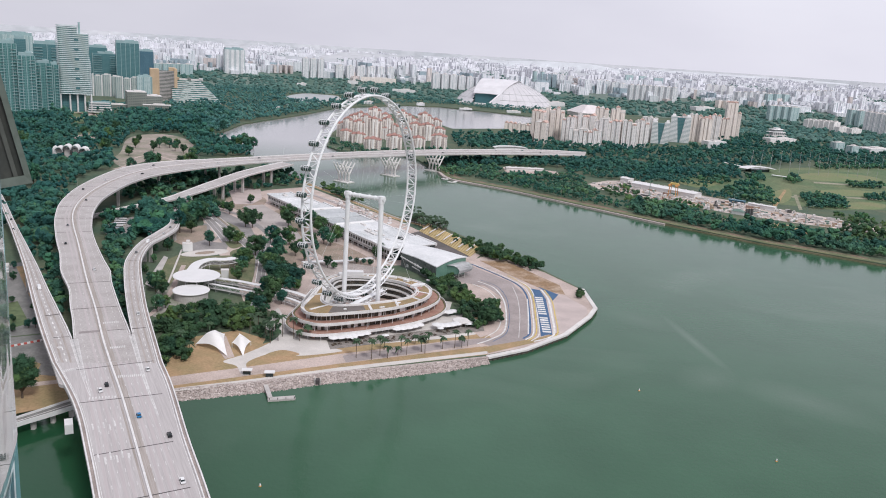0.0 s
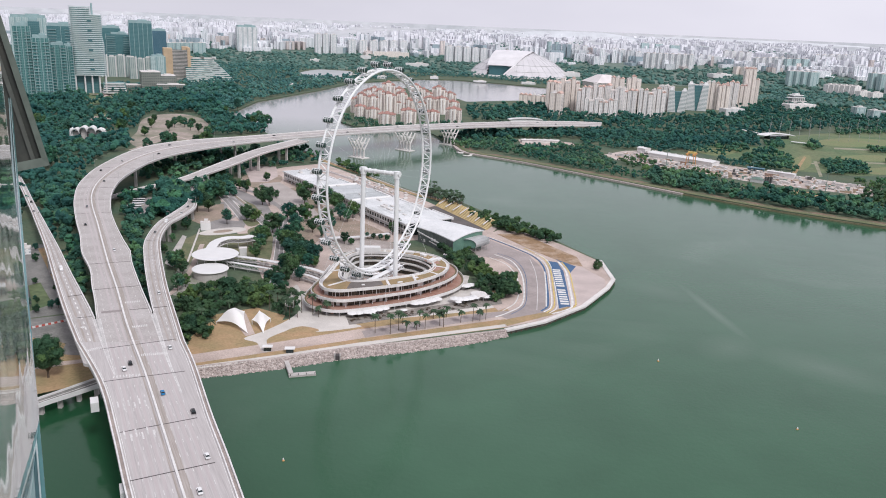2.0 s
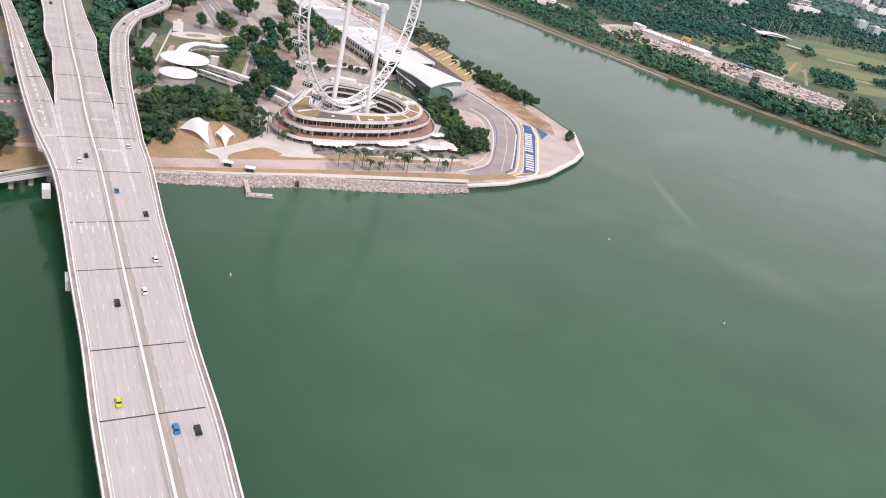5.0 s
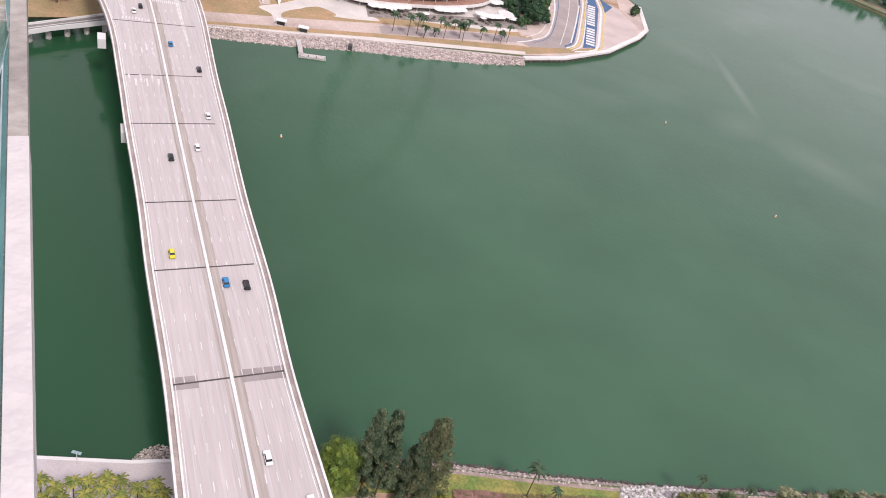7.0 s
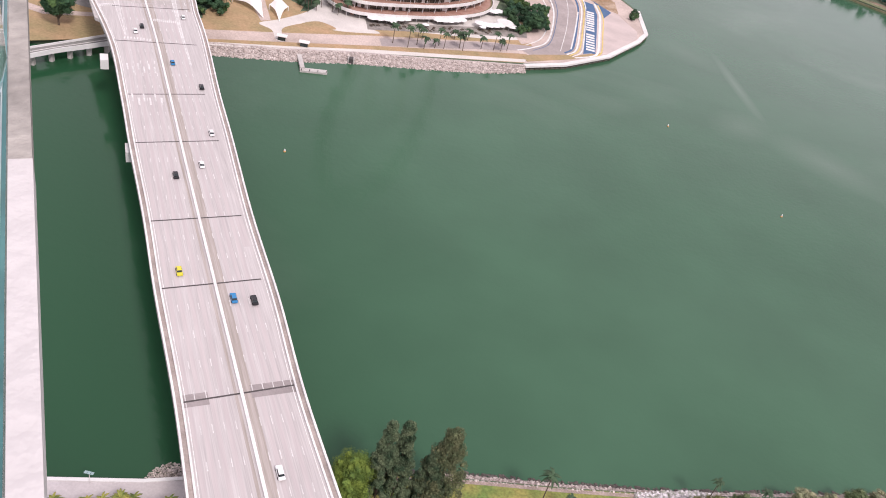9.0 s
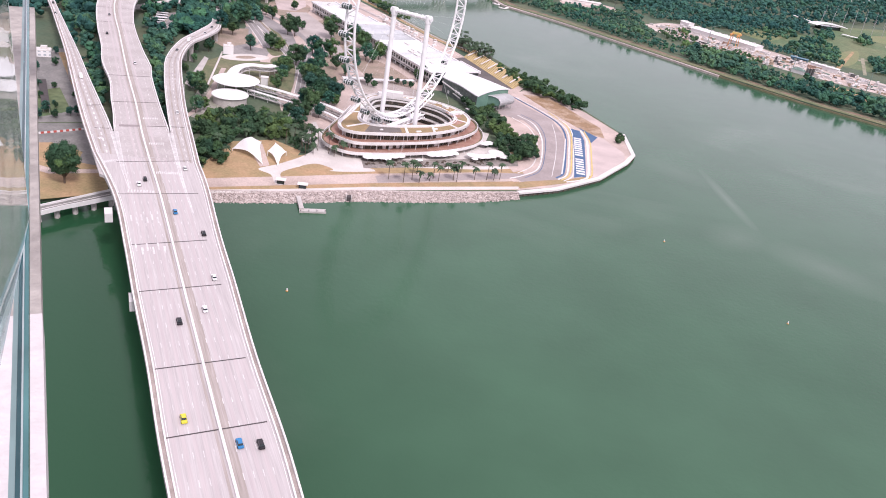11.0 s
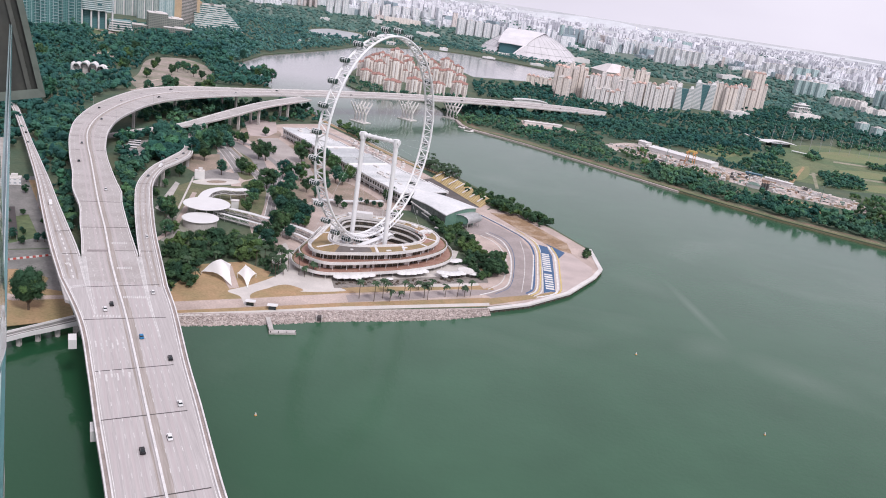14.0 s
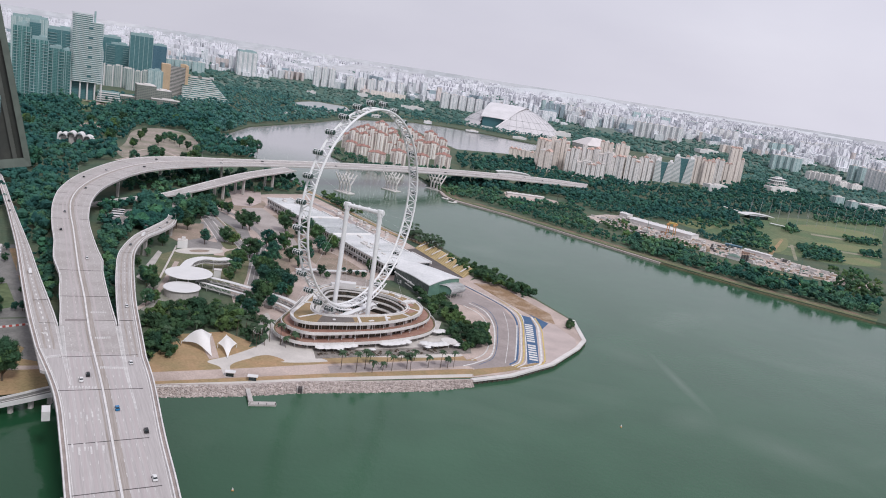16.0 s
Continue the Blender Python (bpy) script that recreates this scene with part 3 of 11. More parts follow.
SLIP_L = [(-239.2, 1129.1, 30.5), (-275.0, 1047.9, 27), (-296.7, 969.2, 23), (-317.6, 906.9, 17), (-328.1, 890.1, 14), (-344.2, 872.3, 11), (-361.0, 858.5, 8), (-381.5, 833.4, 4)]
SLIP_R = [(-220.0, 1114.9, 30.5), (-257.9, 1025.4, 27), (-279.4, 946.5, 23), (-304.3, 897.1, 17), (-320.7, 878.7, 14), (-338.4, 860.9, 11), (-354.1, 844.7, 8), (-374.5, 817.7, 4)]
NEAR, MAIN = Road(NEAR_L, NEAR_R, 110), Road(MAIN_L, MAIN_R, 140)
LEFT, RIGHT, SLIP = Road(LEFT_L, LEFT_R, 50), Road(RIGHT_L, RIGHT_R, 50), Road(SLIP_L, SLIP_R, 40)

STREAKED = mat("streaked_concrete_road", (0.476, 0.446, 0.440), 0.85, 0.24, 0.06, 0.9, second=(0.415, 0.384, 0.378))


def along_road(m, wide, long):
    """Stretches the grain of a road surface along the near deck."""
    sn, sl = m.node_tree.nodes, m.node_tree.links
    s_map = sn.new("ShaderNodeMapping")
    s_map.vector_type = "TEXTURE"
    s_map.inputs["Rotation"].default_value = (0, 0, radians(28.6))
    s_map.inputs["Scale"].default_value = (wide, long, 1.0)
    sl.new(sn["Geometry"].outputs["Position"], s_map.inputs[0])
    for k_ in ("Noise Texture", "Noise Texture.001"):
        sl.new(s_map.outputs[0], sn[k_].inputs["Vector"])
    sn["Noise Texture.001"].inputs["Scale"].default_value = 0.25


along_road(STREAKED, 0.07, 3.5)
along_road(DECK_DARK, 0.07, 2.5)
bridge = thing("expressway_bridge", "long pale concrete expressway bridge with worn lanes over the basin", "bridge", kind="structure")
WHITE_LINE = mat("white_road_paint", (0.74, 0.725, 0.71), 0.7, 0.25, 0.3, 2.0)
WORN_LINE = mat("faded_road_paint", (0.66, 0.64, 0.63), 0.75, 0.25, 0.3, 2.0)
CURB = mat("parapet_concrete", (0.73, 0.71, 0.70), 0.8, 0.16, 0.2, 1.5)


def share(road, f, p):
    """The share along the road at which its line f passes nearest to p."""
    p = Vector(p)
    return min((i / 1000 for i in range(1001)), key=lambda k: (road.at(k, f) - p).length)


def carriageway(road, drop, lanes, dark, edge=0.6, joints=(), median=None, verge=(0.0, 0.0), start=(0.0, 0.0)):
    """Deck, parapets, lane marks and joints of one road; start holds the shares at which the parapets begin."""
    w = (road.at(0.5, 0) - road.at(0.5, 1)).length
    long = road.length()
    bm = bmesh.new()
    road.strip(bm, 0, 1, -1.6 - drop, -drop)
    deck = part("deck", bm, STREAKED if road is NEAR else DECK, bridge, "pale worn concrete deck")
    for a, b in dark:
        bm = bmesh.new()
        road.strip(bm, a, b, -drop, 0.012 - drop)
        part("wheel_track", bm, DECK_DARK, bridge, "darker tyre-worn lane")
    for s0, v, side in ((start[0], verge[0], 0), (start[1], verge[1], 1)):
        bm = bmesh.new()
        road.border(bm, side, 0, edge, -drop, 0.95, s0)
        part("parapet", bm, CURB, bridge, "low pale concrete parapet")
        bm = bmesh.new()
        road.border(bm, side, v + edge + 0.5, v + edge + 0.75, -drop, 0.03 - drop, s0)
        part("edge_line", bm, WHITE_LINE, bridge, "white painted edge line")
        if v:
            bm = bmesh.new()
            road.border(bm, side, v, v + 0.55, -drop, 0.75, s0)
            part("crash_barrier", bm, CURB, bridge, "pale crash barrier beside the verge")
            bm = bmesh.new()
            road.border(bm, side, edge, v, -drop, 0.06 - drop, s0)
            part("verge", bm, VERGE, bridge, "brown-grey service verge")
    if median:
        bm = bmesh.new()
        road.strip(bm, median - 0.5 / w, median + 0.5 / w, -drop, 0.75, start[0] * 1.9)
        part("median_barrier", bm, CURB, bridge, "pale concrete median barrier")
    bm = bmesh.new()
    n = int(long / 9)
    for f in lanes:
        for i in range(n):
            a = (i + 0.2) / n
            road.strip(bm, f - 0.15 / w, f + 0.15 / w, -drop, 0.03 - drop, a, a + 4.0 / long, 2)
    if lanes:
        tagged(part("lane_dashes", bm, WHITE_LINE, bridge, "broken white lane dashes"), kind="stuff")
    for s in joints:
        bm = bmesh.new()
        road.strip(bm, edge / w, 1 - edge / w, -drop, 0.035 - drop, s - 0.28 / long, s + 0.28 / long, 2)
        part("expansion_joint", bm, JOINT, bridge, "dark expansion joint")
    return deck


VERGE = mat("verge_grit", (0.40, 0.34, 0.315), 0.95, 0.25, 0.2, 1.5)
mid_line = spline(MEDIAN, 3.0)


def station(y):
    """The share along the near deck at which its middle crosses the given distance ahead."""
    return min((i / 400 for i in range(401)), key=lambda s: abs(NEAR.at(s, 0.5).y - y))


carriageway(NEAR, 0.0, (), (), verge=(1.9, 1.9))
ja, jb = [Vector((*p, 0.0)) for p in [(-54.7, 141.6), (-27.7, 157.2)]]
skew = (jb - ja).normalized()
for y in (-40.0, 10.0, 60.0, 104.0, 149.7, 190.5, 224.3, 269.0, 304.0):
    p = min(mid_line, key=lambda q: abs(q.y - y))
    bm = bmesh.new()
    ribbon(bm, [p - skew * 17.0, p + skew * 15.0], -0.28, 0.28, 0.04, 0.04)
    part("expansion_joint", bm, JOINT, bridge, "dark expansion joint")
bm = bmesh.new()
ribbon(bm, mid_line, -0.45, 0.45, 0.72, 0.72)
part("median_barrier", bm, CURB, bridge, "white median barrier")
LANE_WORN = mat("faint_wheel_track", (0.425, 0.382, 0.38), 0.85, 0.1, 0.05, 0.7, second=(0.47, 0.425, 0.42))
along_road(LANE_WORN, 0.07, 2.5)
for o, w, m_, lb in ((1.9, 2.6, DECK_DARK, "brown-grey drainage strip"), (-1.6, 0.9, DECK_DARK, "brown-grey drainage strip"), (-5.2, 1.3, LANE_WORN, "faint tyre-worn track"), (-8.2, 1.3, LANE_WORN, "faint tyre-worn track"),
                     (-11.4, 1.3, LANE_WORN, "faint tyre-worn track"), (-14.4, 1.2, LANE_WORN, "faint tyre-worn track"), (5.0, 1.3, LANE_WORN, "faint tyre-worn track"), (8.0, 1.3, LANE_WORN, "faint tyre-worn track"), (11.0, 1.3, LANE_WORN, "faint tyre-worn track")):
    bm = bmesh.new()
    ribbon(bm, mid_line, o - w / 2, o + w / 2, 0.012, 0.012)
    part("wheel_track", bm, m_, bridge, lb)


def dash(bm, line, i, o, w, n=1):
    ribbon(bm, line[i:i + n + 1], o - w / 2, o + w / 2, 0.03, 0.03)


bm = bmesh.new()
for o in (-12.6, -9.5, -6.4, -3.3, 3.2, 6.2, 9.2, 12.2):
    for i in range(0, len(mid_line) - 2, 4):
        dash(bm, mid_line, i, o, 0.24)
tagged(part("lane_dashes", bm, WORN_LINE, bridge, "faded white lane dashes"), kind="stuff")
bm = bmesh.new()
for y in (296.0, 321.0):
    i = min(range(len(mid_line)), key=lambda q: abs(mid_line[q].y - y))
    for k in range(6):
        ribbon(bm, mid_line[i + k % 2:i + 3 + k % 2], -4.2 - 2.3 * k, -3.5 - 2.3 * k, 0.06, 0.025)
tagged(part("warning_bars", bm, WORN_LINE, bridge, "row of white warning bars across the lanes"), kind="stuff")
PATCH = mat("asphalt_patch", (0.30, 0.265, 0.26), 0.9, 0.15, 0.2, 1.5)
for o0, o1, d0, d1 in ((-17.0, -9.0, -2.4, 2.2), (2.6, 15.2, -2.2, 2.6)):
    i = min(range(len(mid_line)), key=lambda k: abs(mid_line[k].y - 150.0))
    t = (mid_line[i + 1] - mid_line[i - 1]).normalized()
    bm = bmesh.new()
    ribbon(bm, [mid_line[i] + t * d0, mid_line[i] + t * d1], o0, o1, 0.02, 0.02)
    part("road_patch", bm, PATCH, bridge, "darker rectangular asphalt patch")
bm = bmesh.new()
i = min(range(len(mid_line)), key=lambda k: abs(mid_line[k].y - 214.0))
ribbon(bm, mid_line[i - 3:i + 4], 12.4, 14.8, 0.02, 0.02)
part("road_patch", bm, LANE_WORN, bridge, "faint rectangular resurfaced patch")
tip_l, tip_r, end_l, end_r = [(-207.4, 420.7, 28), (-179.6, 434.4, 28), (-202.5, 386.2, 28), (-146.7, 395.1, 28)]
carriageway(MAIN, 0.05, (0.15, 0.31, 0.66, 0.82), (), joints=[0.215 + 0.033 * i for i in range(22)], start=(share(MAIN, 0, tip_l), share(MAIN, 1, tip_r)))
carriageway(LEFT, 0.04, (0.55,), ((0.34, 0.44), (0.66, 0.75)), joints=(0.27, 0.45, 0.62, 0.8), verge=(1.9, 0.0), start=(share(LEFT, 0, end_l), share(LEFT, 1, tip_l)))
carriageway(RIGHT, 0.04, (0.46,), ((0.25, 0.34), (0.55, 0.64)), joints=(0.45, 0.62, 0.8), verge=(0.0, 1.9), start=(share(RIGHT, 0, tip_r), share(RIGHT, 1, end_r)))
carriageway(SLIP, 0.1, (0.5,), (), joints=(0.3, 0.6))
# the median of the far deck goes on from the near one and drifts towards the middle
k0 = share(MAIN, 0.5, MAIN_MID[-1])
main_mid = spline([Vector(p) for p in MAIN_MID] + [MAIN.at(k0 + (0.97 - k0) * i / 24, 0.455 + 0.03 * i / 24) for i in range(1, 25)], 3.0)
for o, w_, z, h, m_, nm, lb in ((0.0, 1.0, 0.7, 0.75, CURB, "median_barrier", "pale concrete median barrier"), (1.9, 2.4, 0.012, 0.05, DECK_DARK, "wheel_track", "brown-grey drainage strip"),
                                (-1.3, 1.0, 0.012, 0.05, DECK_DARK, "wheel_track", "brown-grey drainage strip"), (-3.2, 1.2, 0.011, 0.05, LANE_WORN, "wheel_track", "faint tyre-worn track"), (-6.2, 1.2, 0.011, 0.05, LANE_WORN, "wheel_track", "faint tyre-worn track"), (5.0, 1.2, 0.011, 0.05, LANE_WORN, "wheel_track", "faint tyre-worn track")):
    bm = bmesh.new()
    ribbon(bm, main_mid, o - w_ / 2, o + w_ / 2, z, h)
    part(nm, bm, m_, bridge, lb)


def cross_mark(a, b, w, material, name, label, top=0.05):
    """A straight band across the deck between two places."""
    a, b = Vector(a), Vector(b)
    bm = bmesh.new()
    ribbon(bm, [a, b], -w / 2, w / 2, top, 0.06)
    return part(name, bm, material, bridge, label)


for a, b in zip([(-259.1, 519.3, 28), (-231.4, 468.5, 28), (-194.8, 437.2, 28), (-186.0, 379.1, 28), (-168.2, 341.8, 28), (-241.0, 455.6, 27.6), (-218.6, 420.4, 28)], [(-232.8, 531.1, 28), (-206.5, 480.6, 28), (-175.4, 446.0, 28), (-152.5, 397.3, 28), (-133.6, 358.1, 28), (-234.2, 460.3, 27.6), (-211.1, 423.7, 28)]):
    cross_mark(a, b, 0.5, JOINT, "expansion_joint", "dark expansion joint")
cross_mark(*[(-208.8, 430.7, 28), (-198.4, 435.6, 28)], 3.4, PATCH, "road_patch", "darker rectangular asphalt patch", 0.03)


def bar_row(a, b, n):
    """A row of short white bars across the lanes."""
    a, b = Vector(a), Vector(b)
    d = (b - a).normalized()
    t = Vector((-d.y, d.x, 0))
    bm = bmesh.new()
    for k in range(n):
        p = a.lerp(b, (k + 0.5) / n)
        ribbon(bm, [p - t * 1.5, p + t * 1.5], -0.3, 0.3, 0.045, 0.05)
    tagged(part("warning_bars", bm, WORN_LINE, bridge, "row of white warning bars across the lanes"), kind="stuff")


for a, b, n in zip([(-202.5, 448.7, 28), (-182.3, 411.1, 28), (-162.5, 374.2, 28), (-165.6, 347.2, 28), (-209.3, 406.2, 28), (-191.6, 376.6, 28)], [(-194.4, 452.4, 28), (-175.1, 415.1, 28), (-151.8, 378.2, 28), (-153.3, 351.7, 28), (-207.5, 408.2, 28), (-186.1, 381.3, 28)], (9, 9, 12, 9, 3, 8)):
    bar_row(a, b, n)
# ladder-painted gores where the ramps part
for wide, line_ in ((1.9, [(-206.6, 419.9, 28), (-193.6, 397.3, 28), (-183.3, 379.5, 28), (-173.7, 363.1, 28), (-165.4, 349.8, 28)]), (1.2, [(-178.6, 432.7, 28), (-168.4, 412.8, 28), (-157.6, 391.6, 28), (-143.9, 365.2, 28), (-127.0, 334.8, 28)])):
    q = spline(line_, 1.5)
    bm = bmesh.new()
    n_ = len(q)
    for i in range(n_ - 1):
        f = wide * (1 - i / n_) + 0.12
        ribbon(bm, q[i:i + 2], -f - 0.2, -f + 0.2, 0.05, 0.05)
        ribbon(bm, q[i:i + 2], f - 0.2, f + 0.2, 0.05, 0.05)
        if i < n_ * 0.75:
            t = (q[i + 1] - q[i]) * 0.28
            ribbon(bm, [q[i] - t, q[i] + t], -f, f, 0.049, 0.05)
    tagged(part("gore_hatching", bm, WORN_LINE, bridge, "white ladder-painted gore"), kind="stuff")


def pier(at, top, w, d, turn, base=-2.0):
    """A crossbeam on two columns."""
    bm = bmesh.new()
    box(bm, at.x, at.y, top - 2.4, w, 2.6, 2.0, turn)
    part("crossbeam", bm, PALE, bridge, "pale concrete pier crossbeam")
    for s in (-0.28, 0.28):
        bm = bmesh.new()
        c = Vector((math.cos(radians(turn)), math.sin(radians(turn)), 0)) * w * s
        box(bm, at.x + c.x, at.y + c.y, base, 3.0, 2.0, top - 2.4 - base, turn)
        part("column", bm, CONCRETE, bridge)


def across(road, s):
    a, b = road.at(s, 0), road.at(s, 1)
    return math.degrees(math.atan2(b.y - a.y, b.x - a.x))


for s in [station(y) for y in (-60.0, 25.0, 115.0, 190.0, 268.0, 345.0)]:
    p = NEAR.at(s, 0.5)
    pier(p, p.z, (NEAR.at(s, 0) - NEAR.at(s, 1)).length - 2.0, 3, across(NEAR, s))
for s in (0.08, 0.15, 0.22, 0.29, 0.36, 0.43, 0.50):
    p = MAIN.at(s, 0.5)
    pier(p, p.z, (MAIN.at(s, 0) - MAIN.at(s, 1)).length - 4, 3, across(MAIN, s), 1.0)
for road, ss in ((LEFT, (0.25, 0.5, 0.75)), (RIGHT, (0.25, 0.42, 0.58, 0.72)), (SLIP, (0.15, 0.35, 0.5))):
    for s in ss:
        p = road.at(s, 0.5)
        pier(p, p.z, (road.at(s, 0) - road.at(s, 1)).length - 1.5, 3, across(road, s), 1.0)


def v_pier(at, top, turn):
    """A river pier: a low cap in the water and splayed white legs."""
    c, s = math.cos(radians(turn)), math.sin(radians(turn))
    bm = bmesh.new()
    box(bm, at[0], at[1], -2.0, 30, 16, 3.2, turn)
    part("pile_cap", bm, PALE, bridge, "concrete pile cap in the water")
    for side in (-10.5, -3.6, 3.6, 10.5):
        stem = Vector((at[0] + side * c, at[1] + side * s, 0.8))
        fork = Vector((stem.x, stem.y, top * 0.42))
        bm = bmesh.new()
        tube(bm, stem, fork, 1.7, 7, 1.35)
        part("stem", bm, PALE, bridge, "pale concrete pier stem")
        for lean in (-1, 1):
            bm = bmesh.new()
            tube(bm, fork - Vector((0, 0, 1.2)), Vector((at[0] + side * 1.04 * c - lean * s * 11.5, at[1] + side * 1.04 * s + lean * c * 11.5, top - 1.5)), 1.25, 7, 1.05)
            part("leg", bm, PALE, bridge, "splayed pale concrete leg")
        bm = bmesh.new()
        tube(bm, Vector((at[0] + side * 1.02 * c + s * 6.5, at[1] + side * 1.02 * s - c * 6.5, top * 0.74)), Vector((at[0] + side * 1.02 * c - s * 6.5, at[1] + side * 1.02 * s + c * 6.5, top * 0.74)), 0.7, 6)
        part("tie", bm, PALE, bridge, "pale tie between the legs")


for s, (x, y) in zip((0.735, 0.79, 0.845), [(-156.2, 1173.9), (-93.5, 1262.6), (-24.4, 1343.7)]):
    q = min((MAIN.at(i / 300, 0.5) for i in range(150, 300)), key=lambda p: (p.x - x) ** 2 + (p.y - y) ** 2)
    v_pier((x, y), q.z, across(MAIN, 0.66) + 8)
for x, y in [(-167.1, 330.6), (-123.7, 262.2)]:
    bm = bmesh.new()
    box(bm, x, y, 19.5, 3.6, 7.0, 4.6, 27)
    part("beam_end", bm, WHITE, bridge, "white crossbeam end beside the deck")


def road_lamp(road, s, f, inward):
    """A slim street lamp on the parapet with a short arm."""
    p = road.at(s, f)
    q = road.at(s, inward) - p
    t = thing("street_lamp", "slim grey street lamp on the bridge parapet", "street lamp", tuple(p), math.degrees(math.atan2(q.y, q.x)), "bridge street lamps")
    bm = bmesh.new()
    tube(bm, (0.3, 0, 0.6), (0.3, 0, 10.5), 0.12, 6, 0.08)
    part("pole", bm, LAMP_GREY, t)
    bm = bmesh.new()
    tube(bm, (0.3, 0, 10.4), (2.2, 0, 10.8), 0.06, 5)
    part("arm", bm, LAMP_GREY, t)
    bm = bmesh.new()
    box(bm, 2.5, 0, 10.7, 0.9, 0.35, 0.16)
    part("head", bm, LAMP_GREY, t)


LAMP_GREY = mat("lamp_grey_paint", (0.42, 0.42, 0.42), 0.5, 0.1, 0.3, 2.0)
for i in range(16):
    road_lamp(MAIN, 0.3 + 0.04 * i, 0.0 if i % 2 else 1.0, 0.5)
for i in range(5):
    road_lamp(RIGHT, 0.25 + 0.16 * i, 1.0, 0.5)
    road_lamp(LEFT, 0.2 + 0.12 * i, 0.0, 0.5)


# ---- observation wheel ----
HUB, RIM, WAY = Vector((-59.8, 568.6, 93.9)), 73.0, radians(65.2)
U, AX = Vector((math.cos(WAY), math.sin(WAY), 0)), Vector((math.sin(WAY), -math.cos(WAY), 0))
wheel = thing("observation_wheel", "giant white steel observation wheel with 28 glass cabins over its terminal", "ferris wheel")


def on_rim(a, r, off):
    return HUB + (U * math.cos(a) + Vector((0, 0, 1)) * math.sin(a)) * r + AX * off


SEG = 84
for off, r, th in ((-3.6, RIM, 0.82), (3.6, RIM, 0.82)):
    bm = bmesh.new()
    for i in range(SEG):
        tube(bm, on_rim(6.283185 * i / SEG, r, off), on_rim(6.283185 * (i + 1) / SEG, r, off), th, 8)
    part("rim_tube", bm, STEEL_WHITE, wheel, "white tubular rim")
bm = bmesh.new()
for i in range(SEG):
    a, b = 6.283185 * i / SEG, 6.283185 * (i + 1) / SEG
    tube(bm, on_rim(a, RIM, -3.6), on_rim(a, RIM, 3.6), 0.42, 6)
    tube(bm, on_rim(a, RIM, -3.6 if i % 2 else 3.6), on_rim(b, RIM, 3.6 if i % 2 else -3.6), 0.40, 6)
tagged(part("rim_lattice", bm, STEEL_WHITE, wheel, "white rim lattice struts"), kind="stuff")

CABIN_GLASS = mat("cabin_glass", (0.022, 0.055, 0.048), 0.06, 0.3, 0.3, 1.0, spec=0.9)
cabin_meshes = {}
for k in range(28):
    a = 6.283185 * (k + 0.35) / 28
    c = on_rim(a, RIM + 4.0, -2.0)
    if not cabin_meshes:
        bm = bmesh.new()
        for r0, r1, x0, x1 in ((1.3, 1.8, -3.5, -3.0), (1.8, 1.8, -3.0, 3.0), (1.8, 1.3, 3.0, 3.5)):
            tube(bm, AX * x0, AX * x1, r0, 14, r1)
        cabin_meshes["body"] = bm
        bm = bmesh.new()
        for x in (-2.7, -0.9, 0.9, 2.7):
            tube(bm, AX * (x - 0.12), AX * (x + 0.12), 1.92, 14)
        for a_ in (0.5, 1.2, 1.94, 2.64):
            d0 = U * 1.82 * math.cos(a_) + Vector((0, 0, 1.82 * math.sin(a_)))
            tube(bm, d0 - AX * 3.0, d0 + AX * 3.0, 0.16, 5)
        box(bm, 0, 0, -2.1, 1.6, 1.6, 0.5)
        cabin_meshes["ring"] = bm
        for key, m_ in (("body", CABIN_GLASS), ("ring", STEEL_WHITE)):
            me = bpy.data.meshes.new("cabin_" + key)
            bmesh.ops.recalc_face_normals(cabin_meshes[key], faces=cabin_meshes[key].faces[:])
            cabin_meshes[key].to_mesh(me)
            cabin_meshes[key].free()
            me.materials.append(m_)
            cabin_meshes[key] = me
    cab = new("cabin", cabin_meshes["body"])
    cab.parent, cab.location = wheel, c
    tagged(cab, "dark glazed drum-shaped cabin")
    fr = new("cabin_frame", cabin_meshes["ring"])
    fr.parent = cab
    tagged(fr, "white cabin hoops")
    bm = bmesh.new()
    tube(bm, on_rim(a, RIM, -1.5) - c, on_rim(a, RIM + 2.6, -2.4) - c, 0.35, 6)
    part("cabin_arm", bm, STEEL_WHITE, cab)

bm = bmesh.new()
tube(bm, HUB - AX * 14.2, HUB + AX * 14.2, 1.45, 14)
for x in (-9, -4, 4, 9):
    tube(bm, HUB + AX * (x - 0.4), HUB + AX * (x + 0.4), 1.9, 14)
part("spindle", bm, STEEL_WHITE, wheel, "white horizontal hub spindle")
for s in (-1, 1):
    e = HUB + AX * 14.2 * s
    foot = Vector((e.x + AX.x * 0.8 * s, e.y + AX.y * 0.8 * s, 3.0))
    bm = bmesh.new()
    tube(bm, foot, e + Vector((0, 0, -1)), 1.75, 14)
    part("column", bm, STEEL_WHITE, wheel, "tall white tubular support column")
    bm = bmesh.new()
    tube(bm, e + Vector((0, 0, -3.2)), e + Vector((0, 0, 2.0)), 2.3, 12)
    tube(bm, e - AX * 2.6, e + AX * 2.6, 2.0, 12)
    part("bearing", bm, STEEL_WHITE, wheel, "white bearing housing at the hub")
    for lean in (-1, 1):
        bm = bmesh.new()
        tube(bm, e + Vector((0, 0, -2)), Vector((e.x, e.y, 3.0)) + U * 42 * lean + AX * 16 * s, 0.06, 5)
        part("stay_cable", bm, STEEL_WHITE, wheel)
